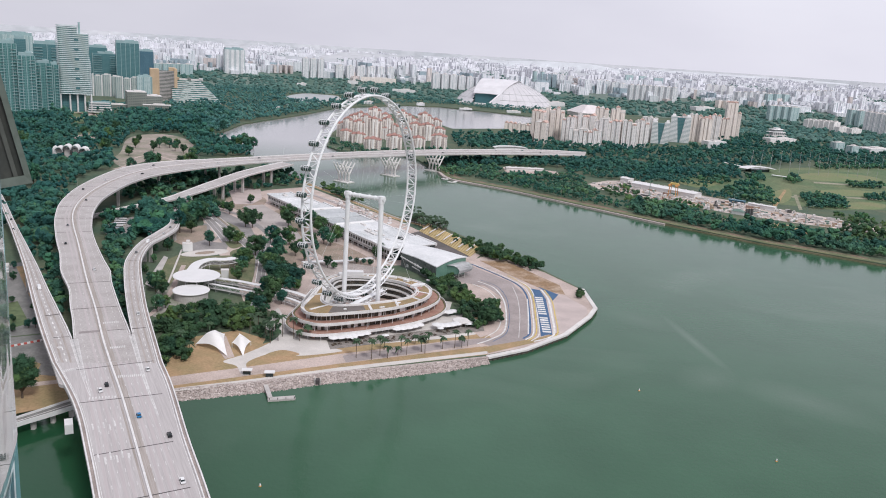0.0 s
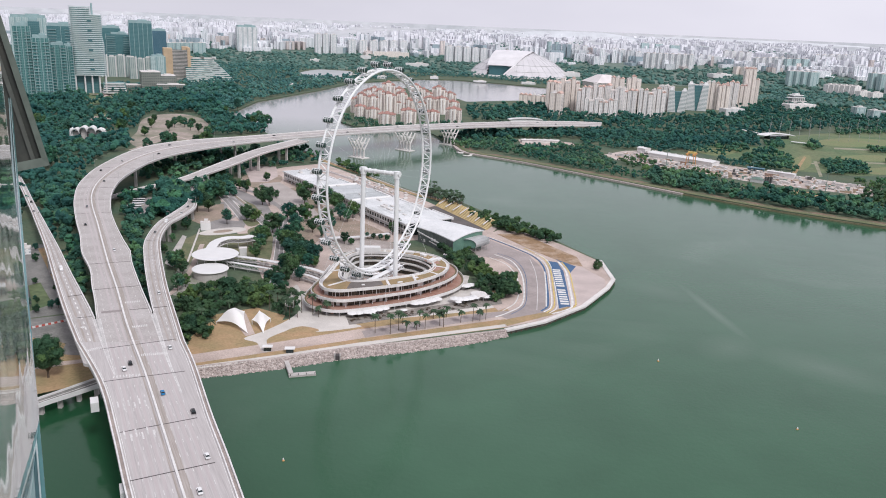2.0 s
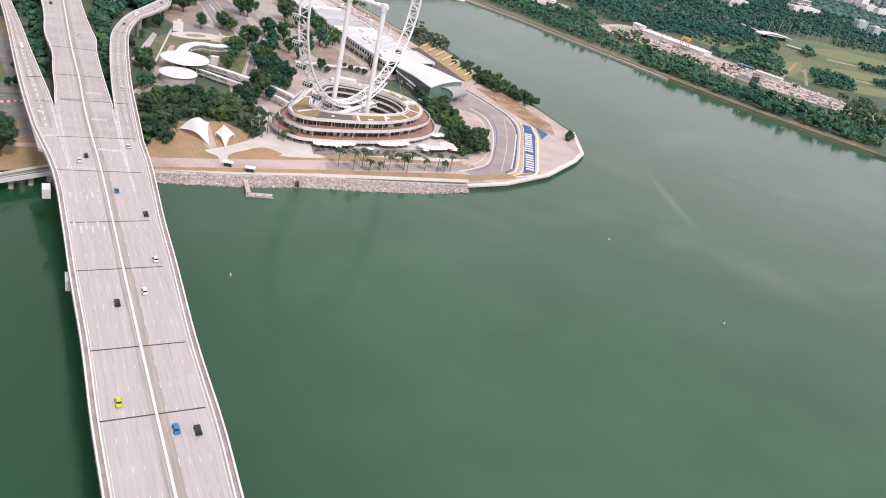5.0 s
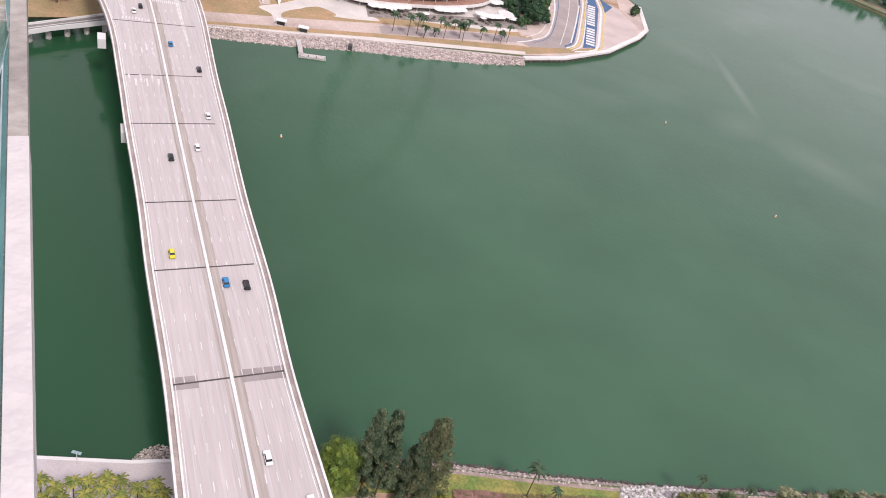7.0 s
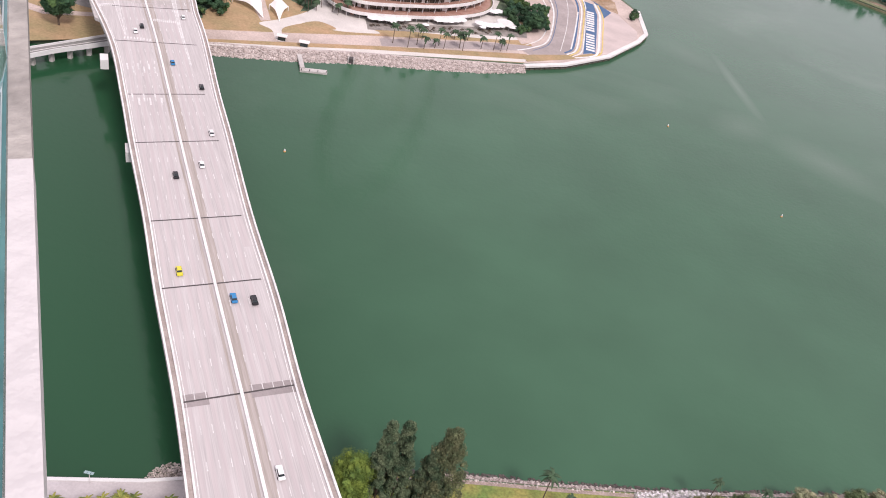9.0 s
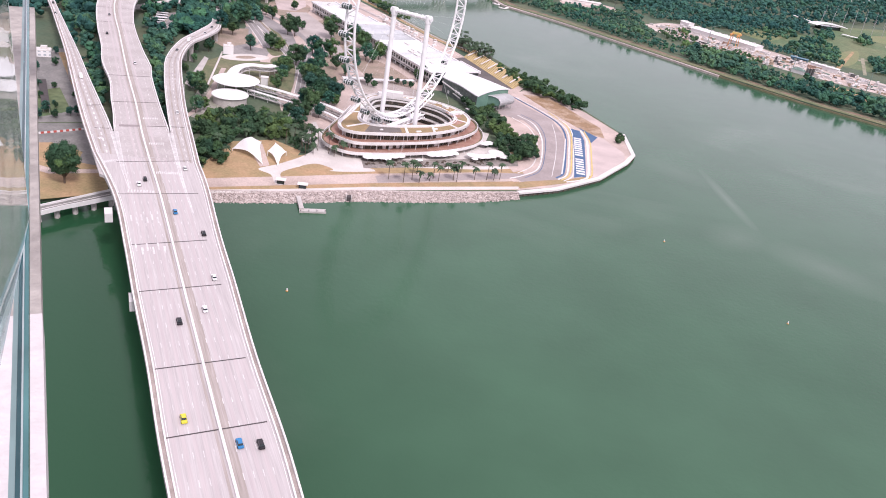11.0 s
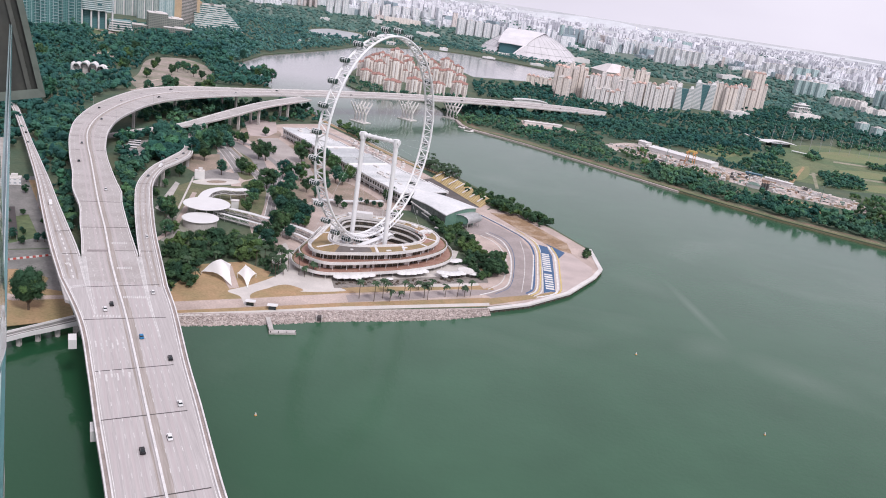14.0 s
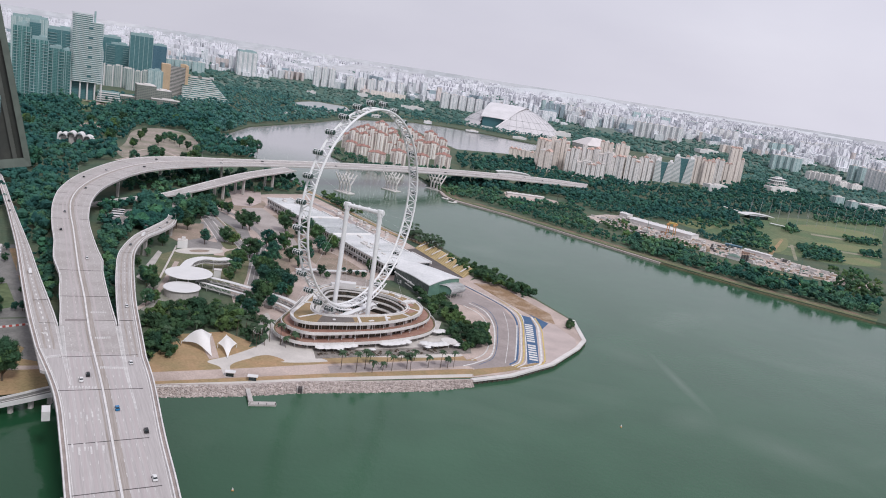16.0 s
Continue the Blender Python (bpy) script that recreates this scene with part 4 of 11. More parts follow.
for k in range(56):
    bm = bmesh.new()
    a = 6.283185 * k / 56
    tube(bm, HUB + AX * (4 if k % 2 else -4), on_rim(a, RIM, -3.6 if k % 4 < 2 else 3.6), 0.014, 4)
    part("spoke_cable", bm, STEEL_WHITE, wheel)
# boarding decks and lattice cradle under the wheel
def lattice(bm, a, b, h, n, r=0.22):
    """A flat truss of two chords and zigzag struts between two places."""
    a, b, up = Vector(a), Vector(b), Vector((0, 0, h))
    tube(bm, a, b, r * 1.6, 6)
    tube(bm, a + up, b + up, r * 1.6, 6)
    for i in range(n):
        p, q = a.lerp(b, i / n), a.lerp(b, (i + 1) / n)
        tube(bm, p, p + up, r, 5)
        tube(bm, p + (up if i % 2 else Vector()), q + (Vector() if i % 2 else up), r, 5)


foot0 = Vector((HUB.x, HUB.y, 0))
for off in (-9.0, -5.2, 5.2, 9.0):
    bm = bmesh.new()
    lattice(bm, foot0 - U * 27 + AX * off + Vector((0, 0, 15.5)), foot0 + U * 24 + AX * off + Vector((0, 0, 15.5)), 2.8, 16)
    tagged(part("boarding_truss", bm, STEEL_WHITE, wheel, "white boarding platform truss"), kind="stuff")
for off in (-7.1, 7.1):
    bm = bmesh.new()
    ribbon(bm, [foot0 - U * 25, foot0 + U * 21], off - 1.7, off + 1.7, 18.7, 0.4)
    part("boarding_deck", bm, STEEL_WHITE, wheel, "white boarding platform deck")
    for lean in (-1, 1):
        bm = bmesh.new()
        for i in range(9):
            a, b = -1.5708 + lean * (0.1 + i * 0.052), -1.5708 + lean * (0.152 + i * 0.052)
            tube(bm, on_rim(a, RIM + 2.2, off * 0.72), on_rim(b, RIM + 2.2, off * 0.72), 0.5, 6)
            tube(bm, on_rim(a, RIM + 2.2, off * 0.72), on_rim(b, RIM, off * 0.5), 0.26, 5)
        tagged(part("cradle", bm, STEEL_WHITE, wheel, "white lattice cradle beside the rim"), kind="stuff")
for k in range(-3, 4):
    bm = bmesh.new()
    tube(bm, foot0 + U * 7 * k - AX * 9 + Vector((0, 0, 15.8)), foot0 + U * 7 * k + AX * 9 + Vector((0, 0, 15.8)), 0.45, 6)
    part("cross_beam", bm, STEEL_WHITE, wheel)

# ---- wheel terminal: three curved storeys round a courtyard ----
ROOF_LINE = [(-97.9, 530.8), (-92.2, 519.6), (-81.3, 517.0), (-66.9, 522.6), (-46.7, 532.2), (-28.7, 545.1), (-13.0, 564.4), (-6.9, 580.7), (-7.9, 597.0), (-17.8, 612.0), (-33.7, 621.1), (-49.4, 624.2), (-66.4, 622.7), (-82.9, 617.8), (-91.5, 603.6), (-93.5, 583.9), (-94.6, 564.1), (-96.9, 545.3)]
MID_LINE = [(-104.2, 532.3), (-99.9, 521.5), (-90.6, 514.3), (-79.8, 511.6), (-66.2, 517.0), (-46.4, 528.6), (-28.0, 541.5), (-11.5, 560.0), (-2.0, 577.9), (0.2, 593.2), (-4, 607), (-15, 617.5), (-33, 626), (-50, 629), (-68, 627), (-86, 621), (-96, 606), (-99, 584), (-101, 562), (-103.5, 546)]
LOW_LINE = [(-108.6, 528.7), (-104.4, 516.8), (-96.3, 509.5), (-83.8, 505.3), (-71.4, 508.6), (-52.9, 517.9), (-34.1, 529.6), (-17.2, 543.4), (-3.8, 558.2), (3.8, 573.2), (5.5, 590.0), (1, 608), (-11, 622), (-31, 631), (-50, 634), (-70, 632), (-90, 625), (-101, 608), (-104, 584), (-106, 562), (-108.5, 544)]
COURT_LINE = [(-85.0, 590.0), (-83.1, 604.0), (-74.8, 611.5), (-61.2, 613.5), (-47.0, 611.0), (-32.6, 604.5), (-22.1, 591.8), (-20.6, 580.7), (-25.3, 569.3), (-35.3, 560.0), (-48.6, 551.4), (-62.8, 543.8), (-74.7, 540.8), (-82.6, 547.0), (-84.9, 565.8)]


def rounded(pts):
    return [tuple(p[:2]) for p in spline([(*p, 0) for p in pts], 2.5, True)]


roof_loop, court_loop = rounded(ROOF_LINE), rounded(COURT_LINE)
terminal = thing("terminal_building", "three-storey curved white terminal with terracotta terraces and open courtyard", "building")
BRICK_DECK = mat("red_brown_terrace", (0.31, 0.165, 0.125), 0.8, 0.3, 0.15, 1.0, second=(0.38, 0.235, 0.185))
SHOPFRONT = mat("shopfront_glass", (0.030, 0.036, 0.034), 0.15, 0.5, 0.35, 1.4, second=(0.10, 0.085, 0.065))
EDGE_WHITE = mat("white_terrace_edge", (0.72, 0.70, 0.685), 0.55, 0.16, 0.15, 1.6)


def shared_post(name, r, h, material):
    bm = bmesh.new()
    tube(bm, (0, 0, 0), (0, 0, h), r, 7)
    me = bpy.data.meshes.new(name)
    bm.to_mesh(me)
    bm.free()
    me.materials.append(material)
    return me


def shared_box(name, w, d, h, material):
    bm = bmesh.new()
    box(bm, 0, 0, 0, w, d, h)
    me = bpy.data.meshes.new(name)
    bmesh.ops.recalc_face_normals(bm, faces=bm.faces[:])
    bm.to_mesh(me)
    bm.free()
    me.materials.append(material)
    return me


def put(name, me, parent, at, turn=0.0):
    ob = new(name, me)
    ob.parent = parent
    ob.matrix_basis = pose(*at, 0, 0, turn)
    return ob


def heading(loop, k):
    a, b = loop[k - 1], loop[(k + 1) % len(loop)]
    return math.degrees(math.atan2(b[1] - a[1], b[0] - a[0]))


POST, MULLION = shared_post("post", 0.24, 4.4, WHITE), shared_box("mullion", 0.16, 0.3, 4.3, WHITE)
PANEL, DARK_PANEL = shared_box("wall_panel", 2.5, 0.25, 3.9, EDGE_WHITE), shared_box("shop_panel", 2.5, 0.25, 3.4, BRICK_DECK)
rng = random.Random(4)
levels = [(3.0, 7.5, rounded(LOW_LINE), 6.0), (7.5, 13.0, rounded(MID_LINE), 5.2), (13.0, 18.4, roof_loop, 3.6)]
for i, (z, top, edge, deep) in enumerate(levels):
    wall = offset(edge, -deep)
    bm = bmesh.new()
    slab(bm, [wall, court_loop], top - 1.0, z)
    part("glazed_wall", bm, SHOPFRONT, terminal, "dark glazed shopfront wall")
    bm = bmesh.new()
    slab(bm, [edge, offset(court_loop, 1.5)], top, top - 1.0)
    part("floor_slab", bm, EDGE_WHITE, terminal, "white curved slab edge")
    bm = bmesh.new()
    slab(bm, [offset(edge, 0.12), offset(edge, -0.35)], top + 1.05, top - 1.1)
    part("balustrade", bm, EDGE_WHITE, terminal, "white curved parapet band")
    if i < 2:
        bm = bmesh.new()
        slab(bm, [offset(edge, -0.5), offset(levels[i + 1][2], -levels[i + 1][3] + 0.3)], top + 0.08, top + 0.01)
        part("terrace", bm, BRICK_DECK, terminal, "red-brown paved terrace")
        bm = bmesh.new()
        slab(bm, [offset(edge, -0.9), offset(edge, -1.7)], top + 0.55, top + 0.02)
        part("planter", bm, OLIVE_BED, terminal, "low planted trough behind the parapet")
    for k in range(0, len(edge), 4):
        put("post", POST, terminal, (*offset(edge, -1.9)[k], z))
    proud = offset(edge, -deep + 0.2)
    for k in range(len(wall)):
        if rng.random() < 0.16:
            put("wall_panel", PANEL if i else DARK_PANEL, terminal, (*proud[k], z + 0.15), heading(wall, k))
        elif k % 2:
            put("mullion", MULLION, terminal, (*proud[k], z + 0.1), heading(wall, k))
ROOF_TAN = mat("roof_garden", (0.33, 0.225, 0.12), 0.9, 0.25, 0.1, 0.8, second=(0.25, 0.19, 0.095))
ROOF_GREY = mat("roof_gravel", (0.17, 0.15, 0.14), 0.9, 0.25, 0.2, 0.9)
bed_out, bed_in = offset(roof_loop, -2.4), offset(court_loop, 4.0)
bm = bmesh.new()
slab(bm, [bed_out, bed_in], 18.62, 18.41)
part("roof_bed", bm, ROOF_TAN, terminal, "tan planted roof bed")
for a, b in (((-90.5, 526.0), (-79.0, 540.0)), ((-30.0, 546.5), (-33.0, 560.0)), ((-15.0, 565.0), (-25.0, 573.0)), ((-9.0, 582.0), (-20.0, 586.0)), ((-48.0, 534.0), (-52.0, 548.0)), ((-94.0, 560.0), (-84.0, 566.0)), ((-60.0, 624.0), (-60.0, 615.0))):
    bm = bmesh.new()
    ribbon(bm, [Vector((*a, 18.4)), Vector((*b, 18.4))], -0.9, 0.9, 0.5, 0.5)
    part("roof_rib", bm, EDGE_WHITE, terminal, "white strip across the roof bed")
for loop, m_, lb in (([(-77, 521.5), (-62, 527.5), (-52, 533.5), (-55, 542.5), (-66, 539.0), (-76, 536.5)], ROOF_GREY, "dark gravel patch of the roof"), ([(-16, 572), (-10.5, 582), (-18.5, 584), (-22, 577)], BRICK_DECK, "red-brown roof terrace patch"), ([(-13, 592), (-19, 606), (-27, 600), (-21, 590)], BRICK_DECK, "red-brown roof terrace patch")):
    bm = bmesh.new()
    slab(bm, [loop], 18.70, 18.5)
    part("roof_patch", bm, m_, terminal, lb)
for d0, d1, z1 in ((2.6, 1.5, 19.6), (4.0, 3.5, 19.0)):
    bm = bmesh.new()
    slab(bm, [offset(court_loop, d0), offset(court_loop, d1)], z1, 18.4)
    part("courtyard_parapet", bm, EDGE_WHITE, terminal, "white parapet round the courtyard")
for zz, deep in ((8.0, 3.0), (12.8, 2.2), (17.0, 1.0)):
    bm = bmesh.new()
    slab(bm, [offset(court_loop, 0.2), offset(court_loop, -deep)], zz, zz - 0.9)
    part("gallery", bm, EDGE_WHITE, terminal, "white courtyard gallery")
bm = bmesh.new()
slab(bm, [offset(court_loop, -0.3)], 3.35, 3.1)
part("courtyard_floor", bm, PAVE, terminal, "pale courtyard floor")
for x, y, w, d, h, turn in ((-72, 617, 17, 6, 4.2, 8), (-80.5, 613.5, 5, 5, 3.0, 20), (-20, 597, 9, 4.5, 2.2, 62), (-15.5, 601.5, 6, 4, 1.6, 62), (-88, 575, 4, 7, 2.0, 5), (-40, 617.5, 8, 3, 1.6, -14), (-28, 611, 5, 3, 1.8, -40), (-66.5, 531, 2.2, 1.5, 0.9, 25), (-41, 541, 4, 1.6, 0.8, 35), (-30.5, 553, 4.5, 2.2, 0.7, 50)):
    bm = bmesh.new()
    box(bm, x, y, 18.55, w, d, h, turn)
    bmesh.ops.bevel(bm, geom=bm.edges[:], offset=0.18, segments=1, affect="EDGES")
    part("roof_box", bm, WHITE, terminal, "white rooftop service box")
for x, y, turn, long in ((-95.2, 563.0, 86, 22), (-98.0, 561.0, 86, 22), (-92.5, 566.0, 86, 16)):
    bm = bmesh.new()
    box(bm, x, y, 18.3, long, 0.7, 1.3, turn)
    part("ramp_wall", bm, EDGE_WHITE, terminal, "white wall of the boarding ramp")


# ---- wheel peninsula: paving, roads, quay ----
BLUE_PAINT = mat("blue_track_paint", (0.040, 0.10, 0.215), 0.75, 0.3, 0.2, 1.5, second=(0.06, 0.125, 0.23))
YELLOW_PAINT = mat("yellow_track_paint", (0.62, 0.48, 0.16), 0.7, 0.2, 0.2, 1.5)
OLIVE_LAWN = mat("dull_lawn", (0.12, 0.14, 0.07), 0.95, 0.4, 0.04, 0.5, second=(0.20, 0.18, 0.11))
BARE = mat("bare_brown_ground", (0.35, 0.27, 0.22), 0.95, 0.35, 0.05, 0.6, second=(0.24, 0.20, 0.15))
PARK_ROAD = mat("worn_park_asphalt", (0.29, 0.27, 0.262), 0.9, 0.25, 0.06, 0.8, second=(0.23, 0.215, 0.21))
APRON = mat("pinkish_runoff_asphalt", (0.53, 0.445, 0.42), 0.85, 0.18, 0.06, 1.0)
plate("lawn", [(-165.2, 446.4), (-129.6, 481.0), (-105.4, 506.4), (-67.1, 509.3), (6.3, 557.4), (32.4, 582.1), (57.9, 718.5), (37.4, 750.5), (95.9, 723.9), (125.6, 672.1), (127.1, 621.6), (120.8, 603.0), (95.3, 558.7), (34.7, 502.5), (-59.8, 459.0), (-151.1, 416.3)], 3.03, DRY, "dry brown waterfront grass", "lawn", 0.2)
plate("pavement", [(-286.4, 896.2), (-260.0, 1019.5), (-238.2, 1054.3), (-195.5, 1094.4), (-141.2, 1022.3), (-103.1, 969.8), (-56.1, 910.1), (-26.0, 861.9), (38.1, 772.8), (26.0, 734.8), (4.3, 725.2), (-43.4, 713.1), (-111.5, 676.6), (-139.0, 599.6), (-164.8, 620.3), (-226.2, 746.6)], 3.06, PAVE, "pale tan paved yard between trees", "pavement", 0.3)
plate("road", [(-274.4, 887.0), (-264.9, 903.6), (-215.8, 846.9), (-184.2, 763.2), (-168.8, 722.0), (-150.4, 631.9), (-154.7, 622.7), (-172.0, 700.2), (-196.6, 771.8), (-222.3, 824.7)], 3.12, PARK_ROAD, "grey park road with a bend", "road", 0.3)
plate("road", [(-243.5, 723.5), (-260.2, 832.8), (-252.2, 826.7), (-230.4, 754.9), (-218.8, 753.4), (-237.8, 825.5), (-247.9, 845.6), (-245.4, 858.5), (-211.5, 755.5), (-204.9, 716.6), (-226.0, 702.5)], 3.10, PARK_ROAD, "grey looped driveway", "road", 0.3)
plate("lawn", [(-233.4, 629.0), (-242.1, 706.6), (-229.8, 714.2), (-213.0, 685.6), (-223.6, 648.9), (-218.8, 607.8)], 3.10, OLIVE_LAWN, "green lawn beside the round canopy", "lawn", 0.3)
plate("lawn", [(-237.6, 693.2), (-191.8, 711.6), (-166.9, 628.0), (-182.4, 624.4), (-222.4, 645.6)], 3.08, OLIVE_LAWN, "green lawn under the curved canopy", "lawn", 0.3)
OVAL = [(-222.4 + 18.5 * math.cos(a) + 5.0 * math.sin(a), 712.4 + 15.5 * math.sin(a) + 6.0 * math.cos(a)) for a in [6.2832 * k / 40 for k in range(40)]]
plate("pavement", OVAL, 3.14, WHITE_PAVE, "pale oval forecourt", "pavement", 0.3)
plate("planting_bed", [(-222.4 + (x + 222.4) * 0.42, 712.4 + (y - 712.4) * 0.42) for x, y in OVAL], 3.20, BARE, "brown round bed in the forecourt", "planting bed", 0.2)
plate("lawn", [(-166.6, 455.2), (-163.4, 499.8), (-139.2, 516.7), (-116.6, 504.3), (-116.1, 471.6), (-129.7, 461.6), (-135.1, 449.8), (-159.1, 435.3)], 3.05, DRY, "dry brown lawn beside the tents", "lawn", 0.3)
plate("pavement", [tuple(p[:2]) for p in spline([(*p, 0) for p in [(-122.3, 568.9), (-104.5, 524.6), (-88.6, 509.6), (-67.1, 509.3), (-29.7, 529.8), (6.1, 576.7), (25.7, 578.1), (34.8, 550.6), (10.7, 530.6), (-63.7, 499.2), (-62.2, 491.2), (-89.1, 478.3), (-100.7, 484.2), (-110.0, 476.6), (-117.8, 463.7), (-116.8, 454.7), (-111.2, 445.0), (-116.4, 442.4), (-123.4, 455.4), (-133.1, 461.0), (-124.1, 474.1), (-112.8, 496.4), (-109.6, 516.8), (-121.7, 526.0)]], 2.5, True)], 3.10, WHITE_PAVE, "white paved plaza in front of the terminal", "pavement", 0.3)
plate("pavement", [(-152.3, 497.6), (-143.7, 504.6), (-128.3, 469.4), (-133.1, 464.8)], 3.13, PAVE, "tan paved stage floor between the tents", "pavement", 0.3)
plate("lawn", [(-160.3, 438.5), (-114.3, 464.3), (-91.2, 474.1), (-65.3, 496.8), (10.7, 530.6), (36.3, 544.9), (39.1, 533.7), (10.7, 521.6), (-63.3, 483.0), (-112.1, 455.5), (-156.7, 432.3)], 3.055, DRY, "dry brown verge beside the waterfront road", "lawn", 0.3)
plate("lawn", [tuple(p[:2]) for p in spline([(*p, 0) for p in [(-110.0, 476.6), (-101.1, 486.2), (-88.8, 480.4), (-105.2, 471.6)]], 2.0, True)], 3.13, DRY, "dry brown planting island", "lawn", 0.2)
plate("road", [(-158.0, 432.1), (-112.6, 457.2), (-63.7, 485.9), (10.7, 525.0), (39.2, 536.0), (67.8, 536.8), (65.2, 525.1), (36.5, 519.8), (10.8, 506.5), (-61.4, 469.8), (-109.2, 443.6), (-152.5, 418.4)], 3.09, PAVE, "pale waterfront road", "road", 0.3)
plate("road", [(-61.1, 483.3), (-27.6, 501.6), (10.7, 523.8), (39.2, 536.0), (38.0, 526.7), (10.8, 510.7), (-26.7, 489.5), (-57.4, 472.4)], 3.12, ASPHALT, "grey asphalt stretch of the waterfront road", "road", 0.2)
plate("lawn", [(-153.0, 419.9), (-109.2, 443.6), (-61.3, 468.9), (10.8, 505.5), (35.3, 518.5), (36.5, 509.1), (10.9, 494.2), (-60.0, 459.9), (-107.0, 434.7), (-150.8, 415.5)], 3.10, DRY, "dry brown strip above the quay", "lawn", 0.3)
plate("pavement", [(-151.7, 416.2), (-107.8, 437.9), (-60.5, 463.5), (34.9, 508.8), (34.7, 503.5), (-59.7, 458.1), (-106.6, 433.1), (-150.1, 412.6)], 3.14, WHITE_PAVE, "white promenade path along the quay", "pavement", 0.3)
plate("road", [(9.8, 698.9), (23.8, 734.3), (63.4, 682.2), (72.0, 645.1), (71.9, 590.2), (68.4, 533.5), (38.4, 518.0), (29.9, 525.2), (45.1, 539.5), (51.9, 562.6), (54.2, 600.5), (51.3, 637.3), (38.9, 665.9), (17.5, 671.4)], 3.16, ASPHALT, "grey racing circuit hairpin", "road", 0.3)
plate("pavement", [(15.9, 647.1), (35.9, 665.2), (48.5, 638.3), (51.0, 599.8), (45.7, 551.5), (31.0, 534.5), (25.2, 548.7), (45.8, 584.9), (42.9, 620.0), (29.0, 624.6)], 3.15, PAVE, "pale paddock paving inside the hairpin", "pavement", 0.3)
plate("pavement", [(93.5, 654.8), (107.7, 651.4), (121.6, 621.9), (119.9, 605.7), (96.6, 558.9), (72.0, 537.6), (82.8, 592.5)], 3.15, APRON, "pinkish asphalt run-off area", "pavement", 0.3)
plate("lawn", [(37.4, 750.5), (62.9, 757.1), (93.8, 704.1), (106.9, 683.5), (108.2, 654.8), (93.2, 661.4), (62.5, 707.9)], 3.15, mat("churned_brown_ground", (0.27, 0.175, 0.10), 0.95, 0.45, 0.08, 0.6, second=(0.40, 0.30, 0.22), lo=0.45, hi=0.62), "churned brown ground beside the circuit", "lawn", 0.3)
plate("pavement", [(36.7, 765.7), (43.6, 767.5), (68.6, 758.6), (97.0, 724.2), (125.6, 672.1), (128.1, 621.8), (120.8, 603.0), (120.8, 620.3), (108.2, 654.8), (93.8, 704.1), (64.6, 740.5)], 3.12, PAVE, "pale promenade round the point", "pavement", 0.3)


def stripe(pts, w, z, material, label, shift=0.0):
    bm = bmesh.new()
    ribbon(bm, [Vector((p[0], p[1], 3.0)) for p in spline([(*q, 0.0) for q in pts], 2.5)], shift - w / 2, shift + w / 2, z, 0.06)
    return tagged(part("road_marking", bm, material), label, "road marking", kind="structure")


plate("pavement", [(9.7, 726.5), (37.8, 763.7), (68.5, 756.4), (96.8, 722.1), (125.3, 670.3), (127.1, 621.6), (120.6, 604.4), (95.1, 557.4), (62.4, 521.3), (34.7, 502.5), (26.9, 531.4), (41.3, 584.0), (17.4, 662.7)], 3.04, PAVE, "pale paving round the circuit", "pavement", 0.2)
plate("lawn", [(32.8, 514.8), (39.3, 520.3), (72.4, 541.2), (91.0, 557.8), (87.9, 550.0), (67.2, 529.9), (36.0, 505.8)], 3.18, DRY, "dry brown strip behind the point wall", "lawn", 0.2)
plate("pavement", [(-168.3, 624.4), (-112.1, 680.2), (-96.3, 644.6), (-95.4, 582.9), (-115.2, 551.9), (-130.7, 564.4), (-152.4, 582.0)], 3.045, PAVE, "tan paving beside the terminal", "pavement", 0.2)
plate("pavement", [(-114.6, 549.4), (-95.4, 582.9), (-36.9, 625.6), (10.2, 612.9), (6.9, 576.9), (-29.6, 528.7), (-66.8, 507.1), (-89.9, 506.1), (-104.1, 522.4)], 3.05, WHITE_PAVE, "white paving round the terminal foot", "pavement", 0.2)
plate("road_marking", [(78.3, 666.4), (87.0, 663.3), (89.6, 637.9), (87.4, 593.4), (84.9, 553.0), (75.7, 545.3), (78.7, 591.6), (80.2, 638.9)], 3.20, BLUE_PAINT, "blue painted run-off panel", "road marking", 0.05)
plate("road_marking", [(86.5, 673.5), (102.1, 653.4), (94.3, 632.7), (92.0, 659.4)], 3.205, BLUE_PAINT, "blue painted run-off wedge", "road marking", 0.05)
